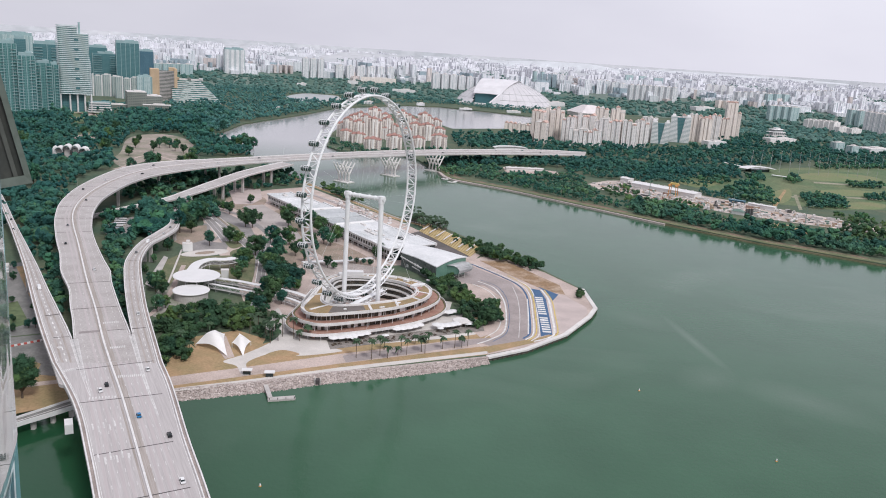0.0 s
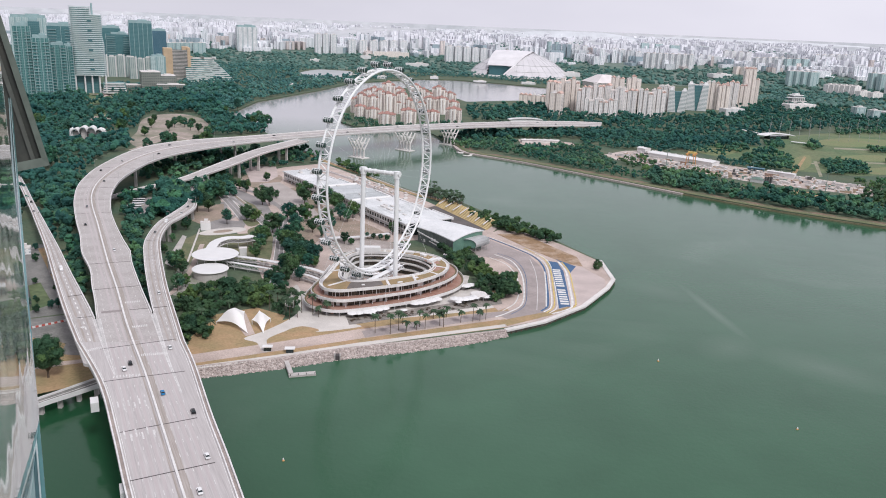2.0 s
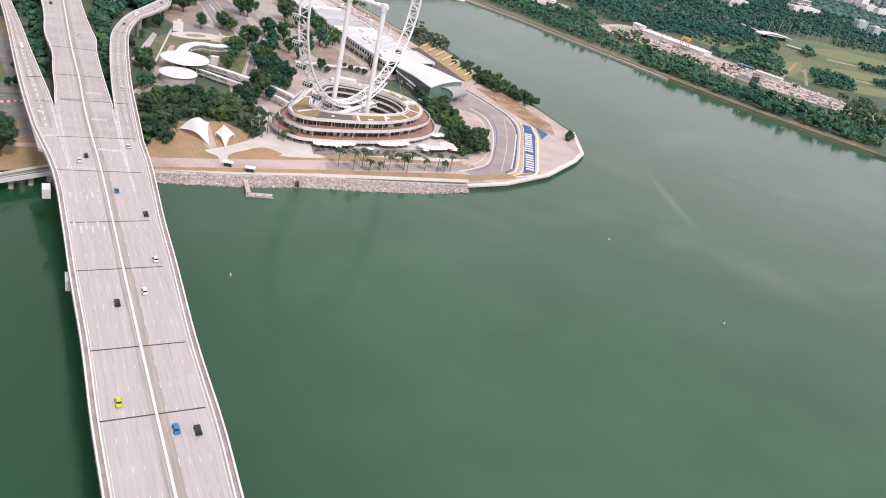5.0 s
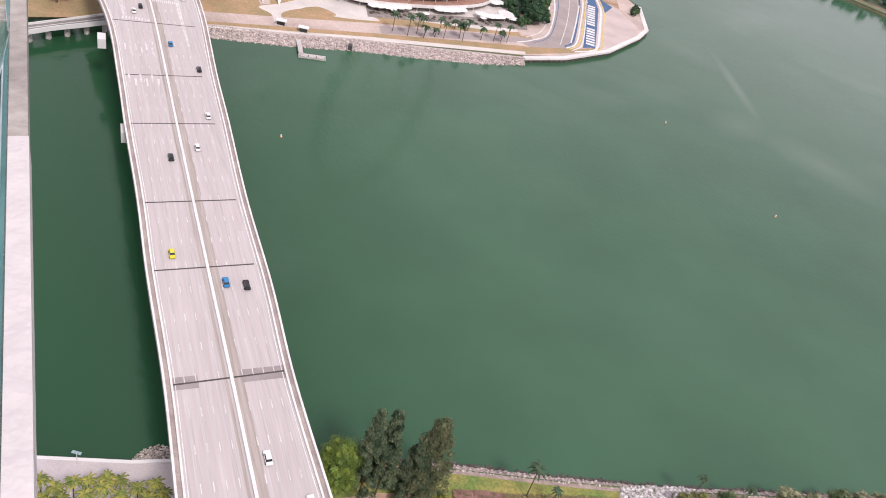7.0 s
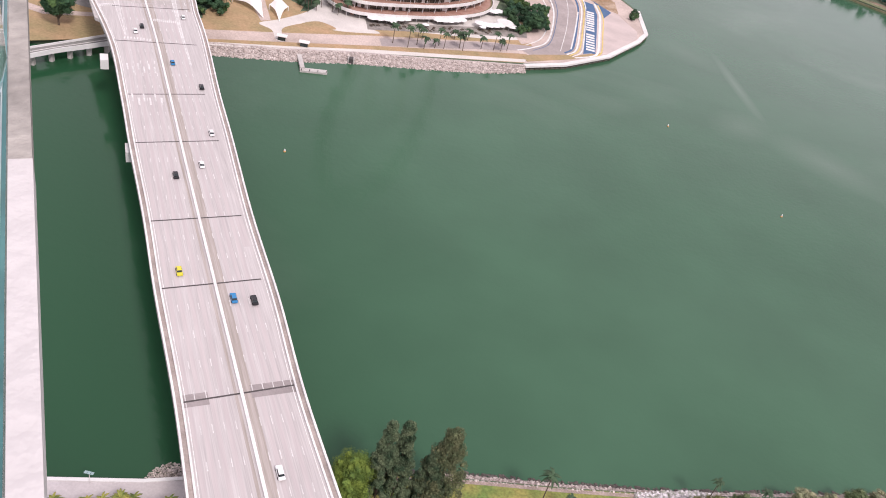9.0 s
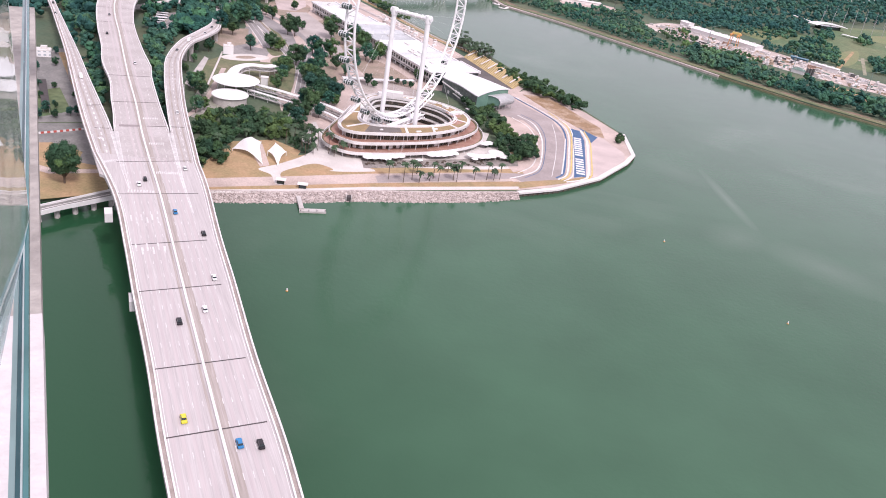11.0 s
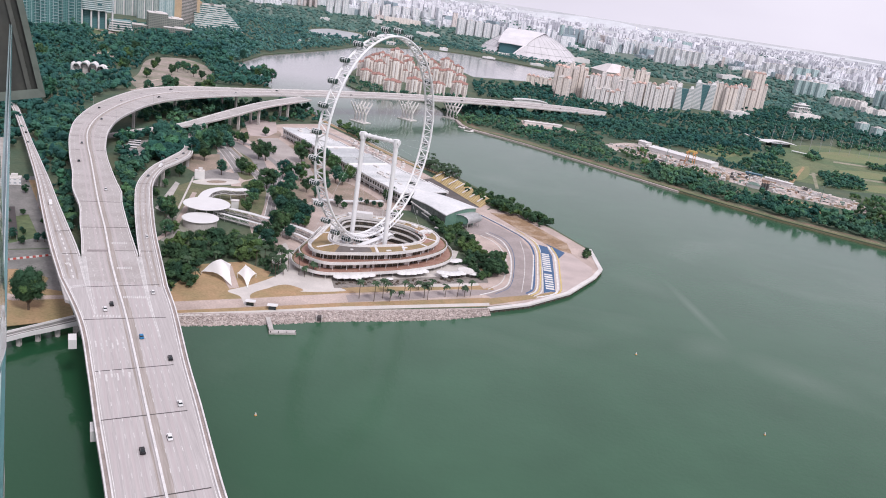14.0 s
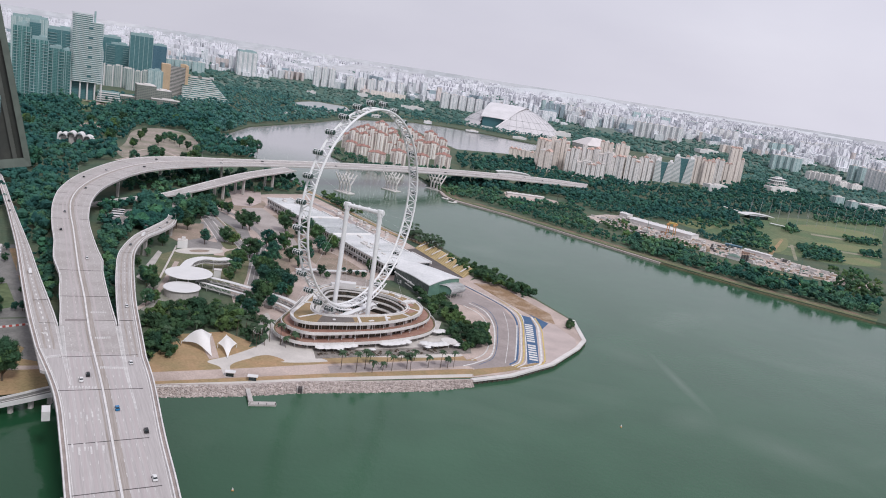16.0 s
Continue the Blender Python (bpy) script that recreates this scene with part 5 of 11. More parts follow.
for pts, w, z, m_, lb in (([(27.1, 737.2), (51.8, 703.4), (68.1, 676.2), (73.7, 647.1), (72.3, 604.3), (68.5, 553.5), (62.2, 538.1)], 1.5, 0.22, BLUE_PAINT, "blue painted circuit edge line"),
                          ([(30.4, 735.9), (54.9, 704.2), (71.0, 675.1), (76.6, 647.8), (74.8, 601.9), (70.9, 551.5), (63.7, 536.1)], 1.1, 0.225, WHITE_LINE, "white painted circuit edge line"),
                          ([(61.2, 703.8), (75.5, 674.4), (78.8, 645.0), (76.7, 598.1), (73.0, 552.0), (65.7, 535.3)], 1.0, 0.23, YELLOW_PAINT, "yellow painted run-off stripe"),
                          ([(69.6, 689.1), (78.1, 669.8), (80.3, 640.6), (78.1, 594.3), (74.9, 549.9), (67.6, 534.5)], 0.9, 0.235, WHITE_LINE, "white painted run-off stripe"),
                          ([(88.2, 665.3), (91.6, 638.3), (89.9, 599.5), (87.1, 557.1), (81.8, 544.1), (69.6, 533.7)], 1.7, 0.24, WHITE_LINE, "white painted run-off stripe"),
                          ([(91.1, 664.2), (94.2, 635.8), (92.4, 597.2), (89.7, 557.6), (84.3, 544.6)], 1.0, 0.245, YELLOW_PAINT, "yellow painted run-off stripe"),
                          ([(32.7, 678.5), (46.6, 660.9), (53.1, 626.8), (52.8, 583.6), (48.6, 549.6), (37.4, 531.1), (28.6, 521.6)], 1.2, 0.2, WHITE_LINE, "white painted circuit kerb"),
                          ([(35.4, 682.8), (49.8, 665.0), (56.1, 630.5), (55.0, 584.1), (50.5, 547.6), (39.7, 528.1)], 0.5, 0.205, BLUE_PAINT, "dark painted circuit line"),
                          ([(28.0, 668.6), (41.7, 649.7), (48.5, 619.7), (48.7, 582.8), (44.2, 553.7), (34.3, 535.1)], 0.9, 0.2, WHITE_LINE, "white painted circuit line"),
                          ([(63.5, 668.2), (65.3, 632.5), (63.7, 588.6), (59.1, 539.8)], 0.4, 0.19, WHITE_LINE, "thin white circuit line"),
                          ([(73.5, 634.4), (70.5, 590.0), (66.8, 548.4)], 1.0, 0.26, WHITE_LINE, "white painted kerb line")):
    stripe(pts, w, z, m_, lb)
# white lettering of a sponsor's sign, as plain blocks
board = thing("ground_sign", "large blue painted ground sign with white block shapes", "sign", kind="structure")
sign_a, sign_b = [Vector((*p, 3.27)) for p in [(83.9, 642.9), (81.2, 553.5)]]
along = (sign_b - sign_a) / 17
side = Vector((-along.y, along.x, 0)).normalized() * 5.0
bm = bmesh.new()
slab(bm, [[tuple((sign_a - along * 0.6 + side * 0.75)[:2]), tuple((sign_b + along * 0.6 + side * 0.75)[:2]), tuple((sign_b + along * 0.6 - side * 0.75)[:2]), tuple((sign_a - along * 0.6 - side * 0.75)[:2])]], 3.24, 3.2)
part("panel", bm, BLUE_PAINT, board)
rng = random.Random(5)
for i in range(17):
    if i == 9:
        continue
    c = sign_a + along * (i + 0.5)
    bm = bmesh.new()
    box(bm, c.x, c.y, 3.25, along.length * rng.uniform(0.5, 0.72), 6.4, 0.04, math.degrees(math.atan2(along.y, along.x)))
    part("white_block", bm, WHITE_LINE, board)

# quay: rock slope on the south side, concrete wall round the point
QUAY = [Vector((*p, 3.0)) for p in [(-150.8, 415.5), (-106.8, 433.9), (-72.7, 451.5), (-25.3, 471.4), (34.5, 498.4)]]
POINT = [Vector((*p, 3.0)) for p in [(34.5, 498.4), (62.2, 518.0), (94.6, 553.7), (120.3, 600.2), (128.6, 621.9), (126.2, 675.6)]]
quay_line = spline(QUAY, 4.0)
bm = bmesh.new()
ribbon(bm, POINT, -1.6, 2.0, 0.45, 1.3)
tagged(part("quay_coping", bm, PALE), "broad pale concrete coping round the point", "quay wall", kind="structure")
# wall colour is dark for the shadow gap under the coping
bm = bmesh.new()
ribbon(bm, POINT, -1.4, 0.6, -0.86, 3.6)
tagged(part("quay_wall", bm, mat("shade_painted_wall", (0.16, 0.14, 0.12), 0.9, 0.4, 0.2, 1.0)), "quay wall painted dark for shade under the coping", "quay wall", kind="structure")
# bark colour makes the piles read as shaded
piles = thing("quay_piles", "piles coloured dark for the shade under the quay edge", "piles", kind="structure")
for p, q in [(a.lerp(b, i / 8), b) for a, b in zip(POINT, POINT[1:]) for i in range(8)]:
    r = Vector((q.y - p.y, p.x - q.x, 0)).normalized()
    bm = bmesh.new()
    tube(bm, p + r * 1.5 + Vector((0, 0, -4.5)), p + r * 1.5 + Vector((0, 0, -0.86)), 0.32, 6)
    part("pile", bm, BARK, piles)
bm = bmesh.new()
rows = []
for i, p in enumerate(quay_line):
    t = quay_line[min(i + 1, len(quay_line) - 1)] - quay_line[max(i - 1, 0)]
    r = Vector((t.y, -t.x, 0)).normalized()
    w_ = 11.0 - 6.5 * max(0.0, i / len(quay_line) - 0.82) / 0.18
    rows.append([bm.verts.new(p + r * o + Vector((0, 0, z))) for o, z in ((-1.0, 0.2), (0.5, 0.2), (w_, -3.6), (-1.0, -5))])
for a, b in zip(rows, rows[1:]):
    for i in range(3):
        bm.faces.new((a[i], a[i + 1], b[i + 1], b[i]))
slope = tagged(part("embankment", bm, ROCK), "rock-armoured quay slope down to the water", "embankment", kind="structure")


def rock_mesh(seed, base=ICO1):
    rs = np.random.default_rng(seed)
    v, f = clump(rs, base, (0, 0, 0), 1.0, 0.35, 0.62)
    me = bpy.data.meshes.new("rock")
    me.from_pydata(v.tolist(), [], f.tolist())
    me.materials.append(ROCK)
    return me


ROCKS = [rock_mesh(i, ICO1) for i in range(6)]
rng = random.Random(8)
extra, rs_ = [], np.random.default_rng(3)
for i in range(3200):
    k = rng.randrange(len(quay_line) - 1)
    p = quay_line[k].lerp(quay_line[k + 1], rng.random())
    t = quay_line[k + 1] - quay_line[k]
    r = Vector((t.y, -t.x, 0)).normalized()
    f = rng.random()
    c = p + r * (0.8 + (9.6 - 6.2 * max(0.0, k / len(quay_line) - 0.82) / 0.18) * f) + Vector((0, 0, 0.25 - 3.5 * f))
    if i < 300:
        ob = new("rock", ROCKS[i % 6])
        ob.parent = slope
        s = rng.uniform(0.45, 0.85)
        ob.matrix_basis = Matrix.Translation(c) @ pose(0, 0, 0, rng.uniform(0, 40), rng.uniform(0, 40), rng.uniform(0, 360)) @ Matrix.Diagonal((s, s, s, 1))
    else:
        extra.append((c, rng.uniform(0.35, 0.75)))


joined("rock_fill", [clump(rs_, ICO1, tuple(c), s, 0.35, 0.62) for c, s in extra], ROCK, slope, "stuff")


# ---- landing stage and small quay fittings ----
stage = thing("landing_stage", "grey L-shaped landing stage with a gangway", "pier")
a, b, c = [Vector((*p, 0)) for p in [(-99.8, 433.0), (-93.4, 416.7), (-79.9, 421.1)]]
for n_, p, q, w, z, lb in (("gangway", a, b, 2.6, 2.2, "sloping grey gangway"), ("pontoon", b - (c - b) * 0.1, c, 4.0, 1.1, "grey floating pontoon")):
    bm = bmesh.new()
    ribbon(bm, [p, q], -w / 2, w / 2, z, 1.6)
    part(n_, bm, CONCRETE, stage, lb)
for f in (0.0, 0.33, 0.66, 1.0):
    bm = bmesh.new()
    p = b.lerp(c, f)
    tube(bm, (p.x, p.y - 1.9, -3), (p.x, p.y - 1.9, 2.2), 0.2, 6)
    part("pile", bm, JOINT, stage)
for x, y in [(-99.9, 443.5), (-113.9, 444.6)]:
    hut = thing("kiosk", "small white flat-roofed waterfront kiosk", "kiosk", (x, y, 3.0), 8)
    bm = bmesh.new()
    box(bm, 0, 0, 0.1, 4.5, 2.8, 2.5)
    part("body", bm, GLASS_DARK, hut, "dark glazed sides")
    bm = bmesh.new()
    box(bm, 0, 0, 2.6, 6.2, 4.0, 0.4)
    part("roof", bm, WHITE, hut, "white flat roof")
out = thing("drain_outfall", "dark drain outfall recess in the rock slope", "outfall")
x, y = [(-70.7, 443.8)][0]
bm = bmesh.new()
box(bm, x, y, -1.0, 2.4, 4.0, 3.9, 8)
part("recess", bm, JOINT, out)
for s in (-1.6, 1.6):
    bm = bmesh.new()
    box(bm, x + s, y, -1.0, 0.5, 4.4, 4.2, 8)
    part("wing_wall", bm, CONCRETE, out)

BUOY = mat("orange_buoy", (0.75, 0.36, 0.10), 0.5, 0.2, 0.5, 3.0)
for x, y in [(-77.3, 326.3), (130.2, 465.6), (185.4, 384.0)]:
    bu = thing("buoy", "small orange and white mooring buoy on the water", "buoy", (x, y, 0.0), 0, "mooring buoys")
    bm = bmesh.new()
    tube(bm, (0, 0, -0.4), (0, 0, 0.4), 0.7, 12, 0.55)
    part("float", bm, BUOY, bu)
    bm = bmesh.new()
    tube(bm, (0, 0, 0.4), (0, 0, 1.3), 0.42, 8, 0.3)
    part("top_mark", bm, WHITE, bu)

# ---- round canopies, covered walks, tents ----
for (x, y), z, r, lb in (([(-196.8, 608.2)][0], 13.0, 18.6, "large round white flat canopy on columns"), ([(-191.7, 578.7)][0], 10.0, 14.0, "smaller round white canopy over a grey drum")):
    cn = thing("round_canopy", lb, "canopy", (x, y, 3.0))
    bm = bmesh.new()
    tube(bm, (0, 0, z - 3.9), (0, 0, z - 3.3), r * 0.96, 48, r)
    tube(bm, (0, 0, z - 3.3), (0, 0, z - 2.95), r, 48, r * 0.97)
    part("roof_disc", bm, WHITE, cn)
    if r < 15:
        bm = bmesh.new()
        tube(bm, (0, 0, 0), (0, 0, z - 3.9), r * 0.9, 40)
        part("drum_wall", bm, CONCRETE, cn, "grey curved drum wall")
    for k in range(10):
        bm = bmesh.new()
        a = 6.283 * k / 10
        tube(bm, (r * 0.8 * math.cos(a), r * 0.8 * math.sin(a), 0), (r * 0.8 * math.cos(a), r * 0.8 * math.sin(a), z - 3.8), 0.3, 7)
        part("column", bm, WHITE, cn)


def covered_walk(pts, w, z, label, name="covered_walkway"):
    t = thing(name, label, "walkway")
    line = spline([(*p, 0.0) for p in pts], 4.0)
    bm = bmesh.new()
    ribbon(bm, line, -w / 2, w / 2, z, 0.45)
    part("roof", bm, WHITE, t)
    for k in range(0, len(line), 3):
        for s in (-1, 1):
            i = min(k, len(line) - 2)
            d = (line[i + 1] - line[i]).normalized()
            q = line[i] + Vector((d.y, -d.x, 0)) * s * (w / 2 - 0.5)
            bm = bmesh.new()
            tube(bm, (q.x, q.y, 3.0), (q.x, q.y, z - 0.4), 0.14, 6)
            part("post", bm, WHITE, t)
    if z > 8:
        bm = bmesh.new()
        ribbon(bm, line, -w / 2 + 0.4, w / 2 - 0.4, z - 3.6, 0.5)
        part("floor", bm, CONCRETE, t, "grey raised walkway floor")
        for s in (-1, 1):
            bm = bmesh.new()
            rail = []
            for i, q in enumerate(line):
                d = (line[min(i + 1, len(line) - 1)] - line[max(i - 1, 0)]).normalized()
                rail.append(q + Vector((d.y, -d.x, 0)) * s * (w / 2 - 0.15))
            for i in range(len(rail) - 1):
                lo_, hi_ = Vector((0, 0, z - 3.5)), Vector((0, 0, z - 0.4))
                tube(bm, rail[i] + (lo_ if i % 2 else hi_), rail[i + 1] + (hi_ if i % 2 else lo_), 0.13, 5)
                tube(bm, rail[i] + lo_, rail[i + 1] + lo_, 0.16, 5)
            tagged(part("side_truss", bm, WHITE, t, "white zigzag side truss"), kind="stuff")
    return t


covered_walk([(-204.6, 618.0), (-206.8, 642.3), (-200.7, 657.1), (-188.8, 660.2), (-181.5, 667.9)], 8.5, 13.0, "curved white canopy roof sweeping from the round one")
covered_walk([(-190.8, 618.5), (-165.2, 613.1), (-141.9, 604.1)], 4.4, 9.0, "long white roofed walkway on posts")
covered_walk([(-141.9, 604.1), (-129.0, 599.3), (-115.2, 593.3), (-100.6, 581.8)], 4.4, 9.0, "white roofed walkway reaching the terminal")
covered_walk([(-188.7, 602.7), (-169.6, 596.1), (-138.3, 585.1)], 3.0, 9.0, "second white roofed walkway on posts")
covered_walk([(-128.1, 583.0), (-115.4, 577.1), (-102.0, 566.0)], 3.0, 9.0, "second white roofed walkway reaching the terminal")
kb = thing("white_kiosk", "white box kiosk beside the curved canopy", "kiosk", (*[(-182.4, 637.8)][0], 3.0), 15)
bm = bmesh.new()
box(bm, 0, 0, 0, 6, 5, 7)
part("body", bm, WHITE, kb)
bm = bmesh.new()
box(bm, 0, 0, 7, 6.6, 5.6, 0.4)
part("roof", bm, PALE, kb)
MEMBRANE = mat("white_membrane", (0.72, 0.71, 0.70), 0.5, 0.06, 0.1, 1.0)
mn, ml_ = MEMBRANE.node_tree.nodes, MEMBRANE.node_tree.links
m_tr, m_add = mn.new("ShaderNodeBsdfTranslucent"), mn.new("ShaderNodeAddShader")
m_tr.inputs[0].default_value = (0.20, 0.20, 0.20, 1)
ml_.new(mn["Principled BSDF"].outputs[0], m_add.inputs[0])
ml_.new(m_tr.outputs[0], m_add.inputs[1])
ml_.new(m_add.outputs[0], mn["Material Output"].inputs[0])


def sail(corners, sag, label):
    """A tensioned four-cornered roof membrane with masts at its corners."""
    t = thing("tensile_canopy", label, "canopy", group="tensile canopies")
    A, B, C, D = [Vector(c) for c in corners]
    bm = bmesh.new()
    n = 14
    grid = []
    for i in range(n + 1):
        row = []
        for j in range(n + 1):
            u, v = i / n, j / n
            p = A.lerp(B, u).lerp(D.lerp(C, u), v)
            pin = (u * (1 - u)) * 4 * abs(v - 0.5) * 2 + (v * (1 - v)) * 4 * abs(u - 0.5) * 2
            mid = (A + B + C + D) / 4
            p = p.lerp(mid, 0.16 * pin)
            p.z += sag * (0.62 * math.sin(math.pi * u) * math.sin(math.pi * v) + 0.38 * max(math.sin(math.pi * u), math.sin(math.pi * v)))
            row.append(bm.verts.new(p))
        grid.append(row)
    for i in range(n):
        for j in range(n):
            bm.faces.new((grid[i][j], grid[i + 1][j], grid[i + 1][j + 1], grid[i][j + 1]))
    part("membrane", bm, MEMBRANE, t, smooth=True)
    for p in (A, B, C, D):
        bm = bmesh.new()
        tube(bm, (p.x, p.y, 3.0), p + Vector((0, 0, 0.3)), 0.2, 7)
        part("mast", bm, WHITE, t)
    return t


sail([(-157.5, 483.5, 4.5), (-153.5, 497.0, 7.5), (-142.0, 495.5, 8.0), (-132.6, 468.5, 3.6)], 6.5, "large white domed tensile roof over the open-air stage")
sail([(-134.2, 485.0, 6.5), (-132.0, 495.5, 9.0), (-123.2, 490.5, 6.0), (-122.8, 469.5, 3.6)], 3.2, "smaller white domed tensile roof beside the stage")
sail([(-143.5, 556.0, 4.0), (-141.5, 566.0, 9.0), (-134.5, 566.0, 8.0), (-133.0, 554.5, 3.6)], 3.0, "small white tensile roof in the shrubbery")
for pts, w in (([(-70.7, 506.7), (-61.6, 510.7), (-49.7, 519.7)], 4.2), ([(-29.3, 533.0), (-21.5, 537.0), (-13.6, 544.6)], 4.5), ([(-0.5, 547.2), (6.2, 547.3), (13.6, 552.6)], 5.0), ([(4.0, 578.1), (7.5, 577.4), (11.0, 580.9)], 4.5)):
    aw = thing("awning", "white scalloped cafe awning on slim posts", "awning", group="cafe awnings")
    for k, p in enumerate(spline([(*q, 0) for q in pts], 4.4)):
        bm = bmesh.new()
        tube(bm, (p.x, p.y, 6.2), (p.x, p.y, 6.5), w * 0.86, 12, w * 0.8)
        tube(bm, (p.x, p.y, 6.5), (p.x, p.y, 7.5), w * 0.8, 12, w * 0.12)
        part("canopy", bm, WHITE, aw)
        bm = bmesh.new()
        tube(bm, (p.x, p.y, 3.0), (p.x, p.y, 6.6), 0.12, 6)
        part("post", bm, WHITE, aw)
rd = thing("round_pavilion", "small round pale roofed pavilion beside the trees", "pavilion", (*[(17.0, 558.3)][0], 3.0))
bm = bmesh.new()
tube(bm, (0, 0, 3.6), (0, 0, 4.2), 6.6, 28, 6.2)
part("roof", bm, PALE, rd)
for k in range(8):
    bm = bmesh.new()
    a = 6.283 * k / 8
    tube(bm, (5 * math.cos(a), 5 * math.sin(a), 0), (5 * math.cos(a), 5 * math.sin(a), 3.7), 0.2, 6)
    part("post", bm, WHITE, rd)

# ---- pit building, end hall, grandstand ----
METAL_ROOF = mat("white_metal_roof", (0.74, 0.74, 0.745), 0.5, 0.14, 0.05, 0.5, second=(0.60, 0.61, 0.615))
GREY_ROOF = mat("grey_metal_roof", (0.50, 0.515, 0.525), 0.5, 0.2, 0.06, 0.5, second=(0.40, 0.42, 0.43))
GREEN_WALL = mat("green_grey_cladding", (0.13, 0.19, 0.175), 0.5, 0.2, 0.1, 0.6)
pit = thing("pit_building", "long low white-roofed motor racing pit building", "building")
pa, pb = [Vector((*p, 0)) for p in [(-221.2, 960.9), (-50.3, 724.9)]]
pw = Vector((*[(-207.8, 1003.8)][0], 0)) - pa
d_ = (pb - pa).normalized()
nrm = Vector((d_.y, -d_.x, 0))
wid = abs(pw.dot(nrm))
if pw.dot(nrm) < 0:
    nrm = -nrm
long_ = (pb - pa).length


def bar(bm, s0, s1, o0, o1, z0, z1):
    q = [pa + d_ * s + nrm * o for s, o in ((s0, o0), (s1, o0), (s1, o1), (s0, o1))]
    slab(bm, [[(v.x, v.y) for v in q]], z1, z0)


WIDE = (30.0, 35.0, 40.0, 44.0, 47.0, 49.0, 51.0, 54.0)
for k in range(8):
    s0, s1, w_ = long_ * k / 8, long_ * (k + 1) / 8, WIDE[k]
    bm = bmesh.new()
    bar(bm, s0 + (1.0 if k == 0 else 0.0), s1 - (1.0 if k == 7 else 0.0), 4.2, w_ - 1.5, 3.0, 14.4)
    part("wall", bm, GLASS_DARK, pit, "dark glazed garage front")
    bm = bmesh.new()
    bar(bm, s0 + 0.06, s1 - 0.06, -1.6, w_, 14.6 + 0.3 * (k % 2), 15.6 + 0.3 * (k % 2))
    part("roof", bm, GREY_ROOF if k in (3, 4) else METAL_ROOF, pit, "white standing-seam metal roof" if k not in (3, 4) else "grey metal roof section")
    bm = bmesh.new()
    bar(bm, s0 + 0.06, s1 - 0.06, w_ - 1.0, w_ + 0.6, 14.0, 16.6)
    part("roof_parapet", bm, WHITE, pit, "white parapet along the pit lane side")
for z0, z1, o0, o1, lb in ((8.2, 9.4, 0.0, 4.4, "white band under the windows"), (12.9, 14.5, 0.0, 4.4, "white band over the windows"), (5.6, 6.2, 1.5, 4.4, "thin white canopy edge")):
    bm = bmesh.new()
    bar(bm, 0.5, long_ - 0.5, o0, o1, z0, z1)
    part("balcony_band", bm, WHITE, pit, lb)
bm = bmesh.new()
bar(bm, 1.0, long_ - 1.0, 0.7, 4.3, 9.4, 12.9)
part("window_band", bm, GLASS_DARK, pit, "long dark window band")
n_bay = int(long_ / 5.2)
for k in range(n_bay + 1):
    s0 = 1.0 + (long_ - 2.0) * k / n_bay
    bm = bmesh.new()
    bar(bm, s0 - 0.55, s0 + 0.55, 0.1, 0.8, 9.4, 12.9)
    part("window_pier", bm, WHITE, pit)
    if k % 2 == 0:
        bm = bmesh.new()
        bar(bm, s0 - 0.35, s0 + 0.35, 0.6, 1.4, 3.0, 8.2)
        part("column", bm, WHITE, pit)
rng = random.Random(21)
for k in range(18):
    bm = bmesh.new()
    s0, o0 = rng.uniform(10, long_ - 15), rng.uniform(10, 26)
    bar(bm, s0, s0 + rng.uniform(2, 9), o0, o0 + rng.uniform(1.5, 4), 15.8, 16.5 + rng.random())
    part("roof_unit", bm, PALE, pit, "pale rooftop plant unit")
for k in range(1, 64):
    s0, w_ = long_ * k / 64, WIDE[min(7, k * 8 // 64)]
    bm = bmesh.new()
    bar(bm, s0 - 0.1, s0 + 0.1, -1.5, w_ - 1.1, 15.4, 15.98)
    part("roof_seam", bm, GREY_ROOF, pit)
for f, half in ((0.37, 2.2), (0.5, 7.0), (0.63, 2.2)):
    s0 = long_ * f
    bm = bmesh.new()
    rows = []
    for i in range(9):
        a = math.pi * i / 8
        rows.append([bm.verts.new(pa + d_ * (s0 - half * math.cos(a)) + nrm * o + Vector((0, 0, 15.7 + (1.6 + half * 0.16) * math.sin(a)))) for o in (-2.0, 44.0)])
    for a, b in zip(rows, rows[1:]):
        bm.faces.new((a[0], a[1], b[1], b[0]))
    for side in (0, 1):
        bm.faces.new([r[side] for r in rows])
    part("roof_vault", bm, GREY_ROOF if half > 3 else WHITE, pit, "low curved roof vault")
plate("pit_lane", [tuple((pa + d_ * s + nrm * o)[:2]) for s, o in ((-10, 28), (long_ + 10, 50), (long_ + 10, 78), (-10, 66))], 3.14, APRON, "pale pit lane beside the pit building", "road", 0.2)

hall = thing("circuit_hall", "dark green-grey clad hall with a curved white metal roof", "building")
HALL_DARK = mat("dark_ribbed_cladding", (0.105, 0.125, 0.12), 0.5, 0.25, 0.2, 1.2, second=(0.16, 0.185, 0.175))
HALL_GREEN = mat("green_cladding", (0.14, 0.26, 0.20), 0.5, 0.2, 0.15, 0.9, second=(0.10, 0.20, 0.16))
h_fl, h_fr, h_bl, h_br = [Vector((*p, 0)) for p in [(-39.2, 711.4), (-4.4, 667.0), (-31.6, 738.5), (22.7, 699.2)]]


def hall_roof(u, v):
    """Height of the curved hall roof, u along and v from front to back."""
    return 16.2 + 5.4 * math.sin(math.pi * (0.10 + 0.62 * v)) - 0.9 * math.cos(math.pi * u) ** 2


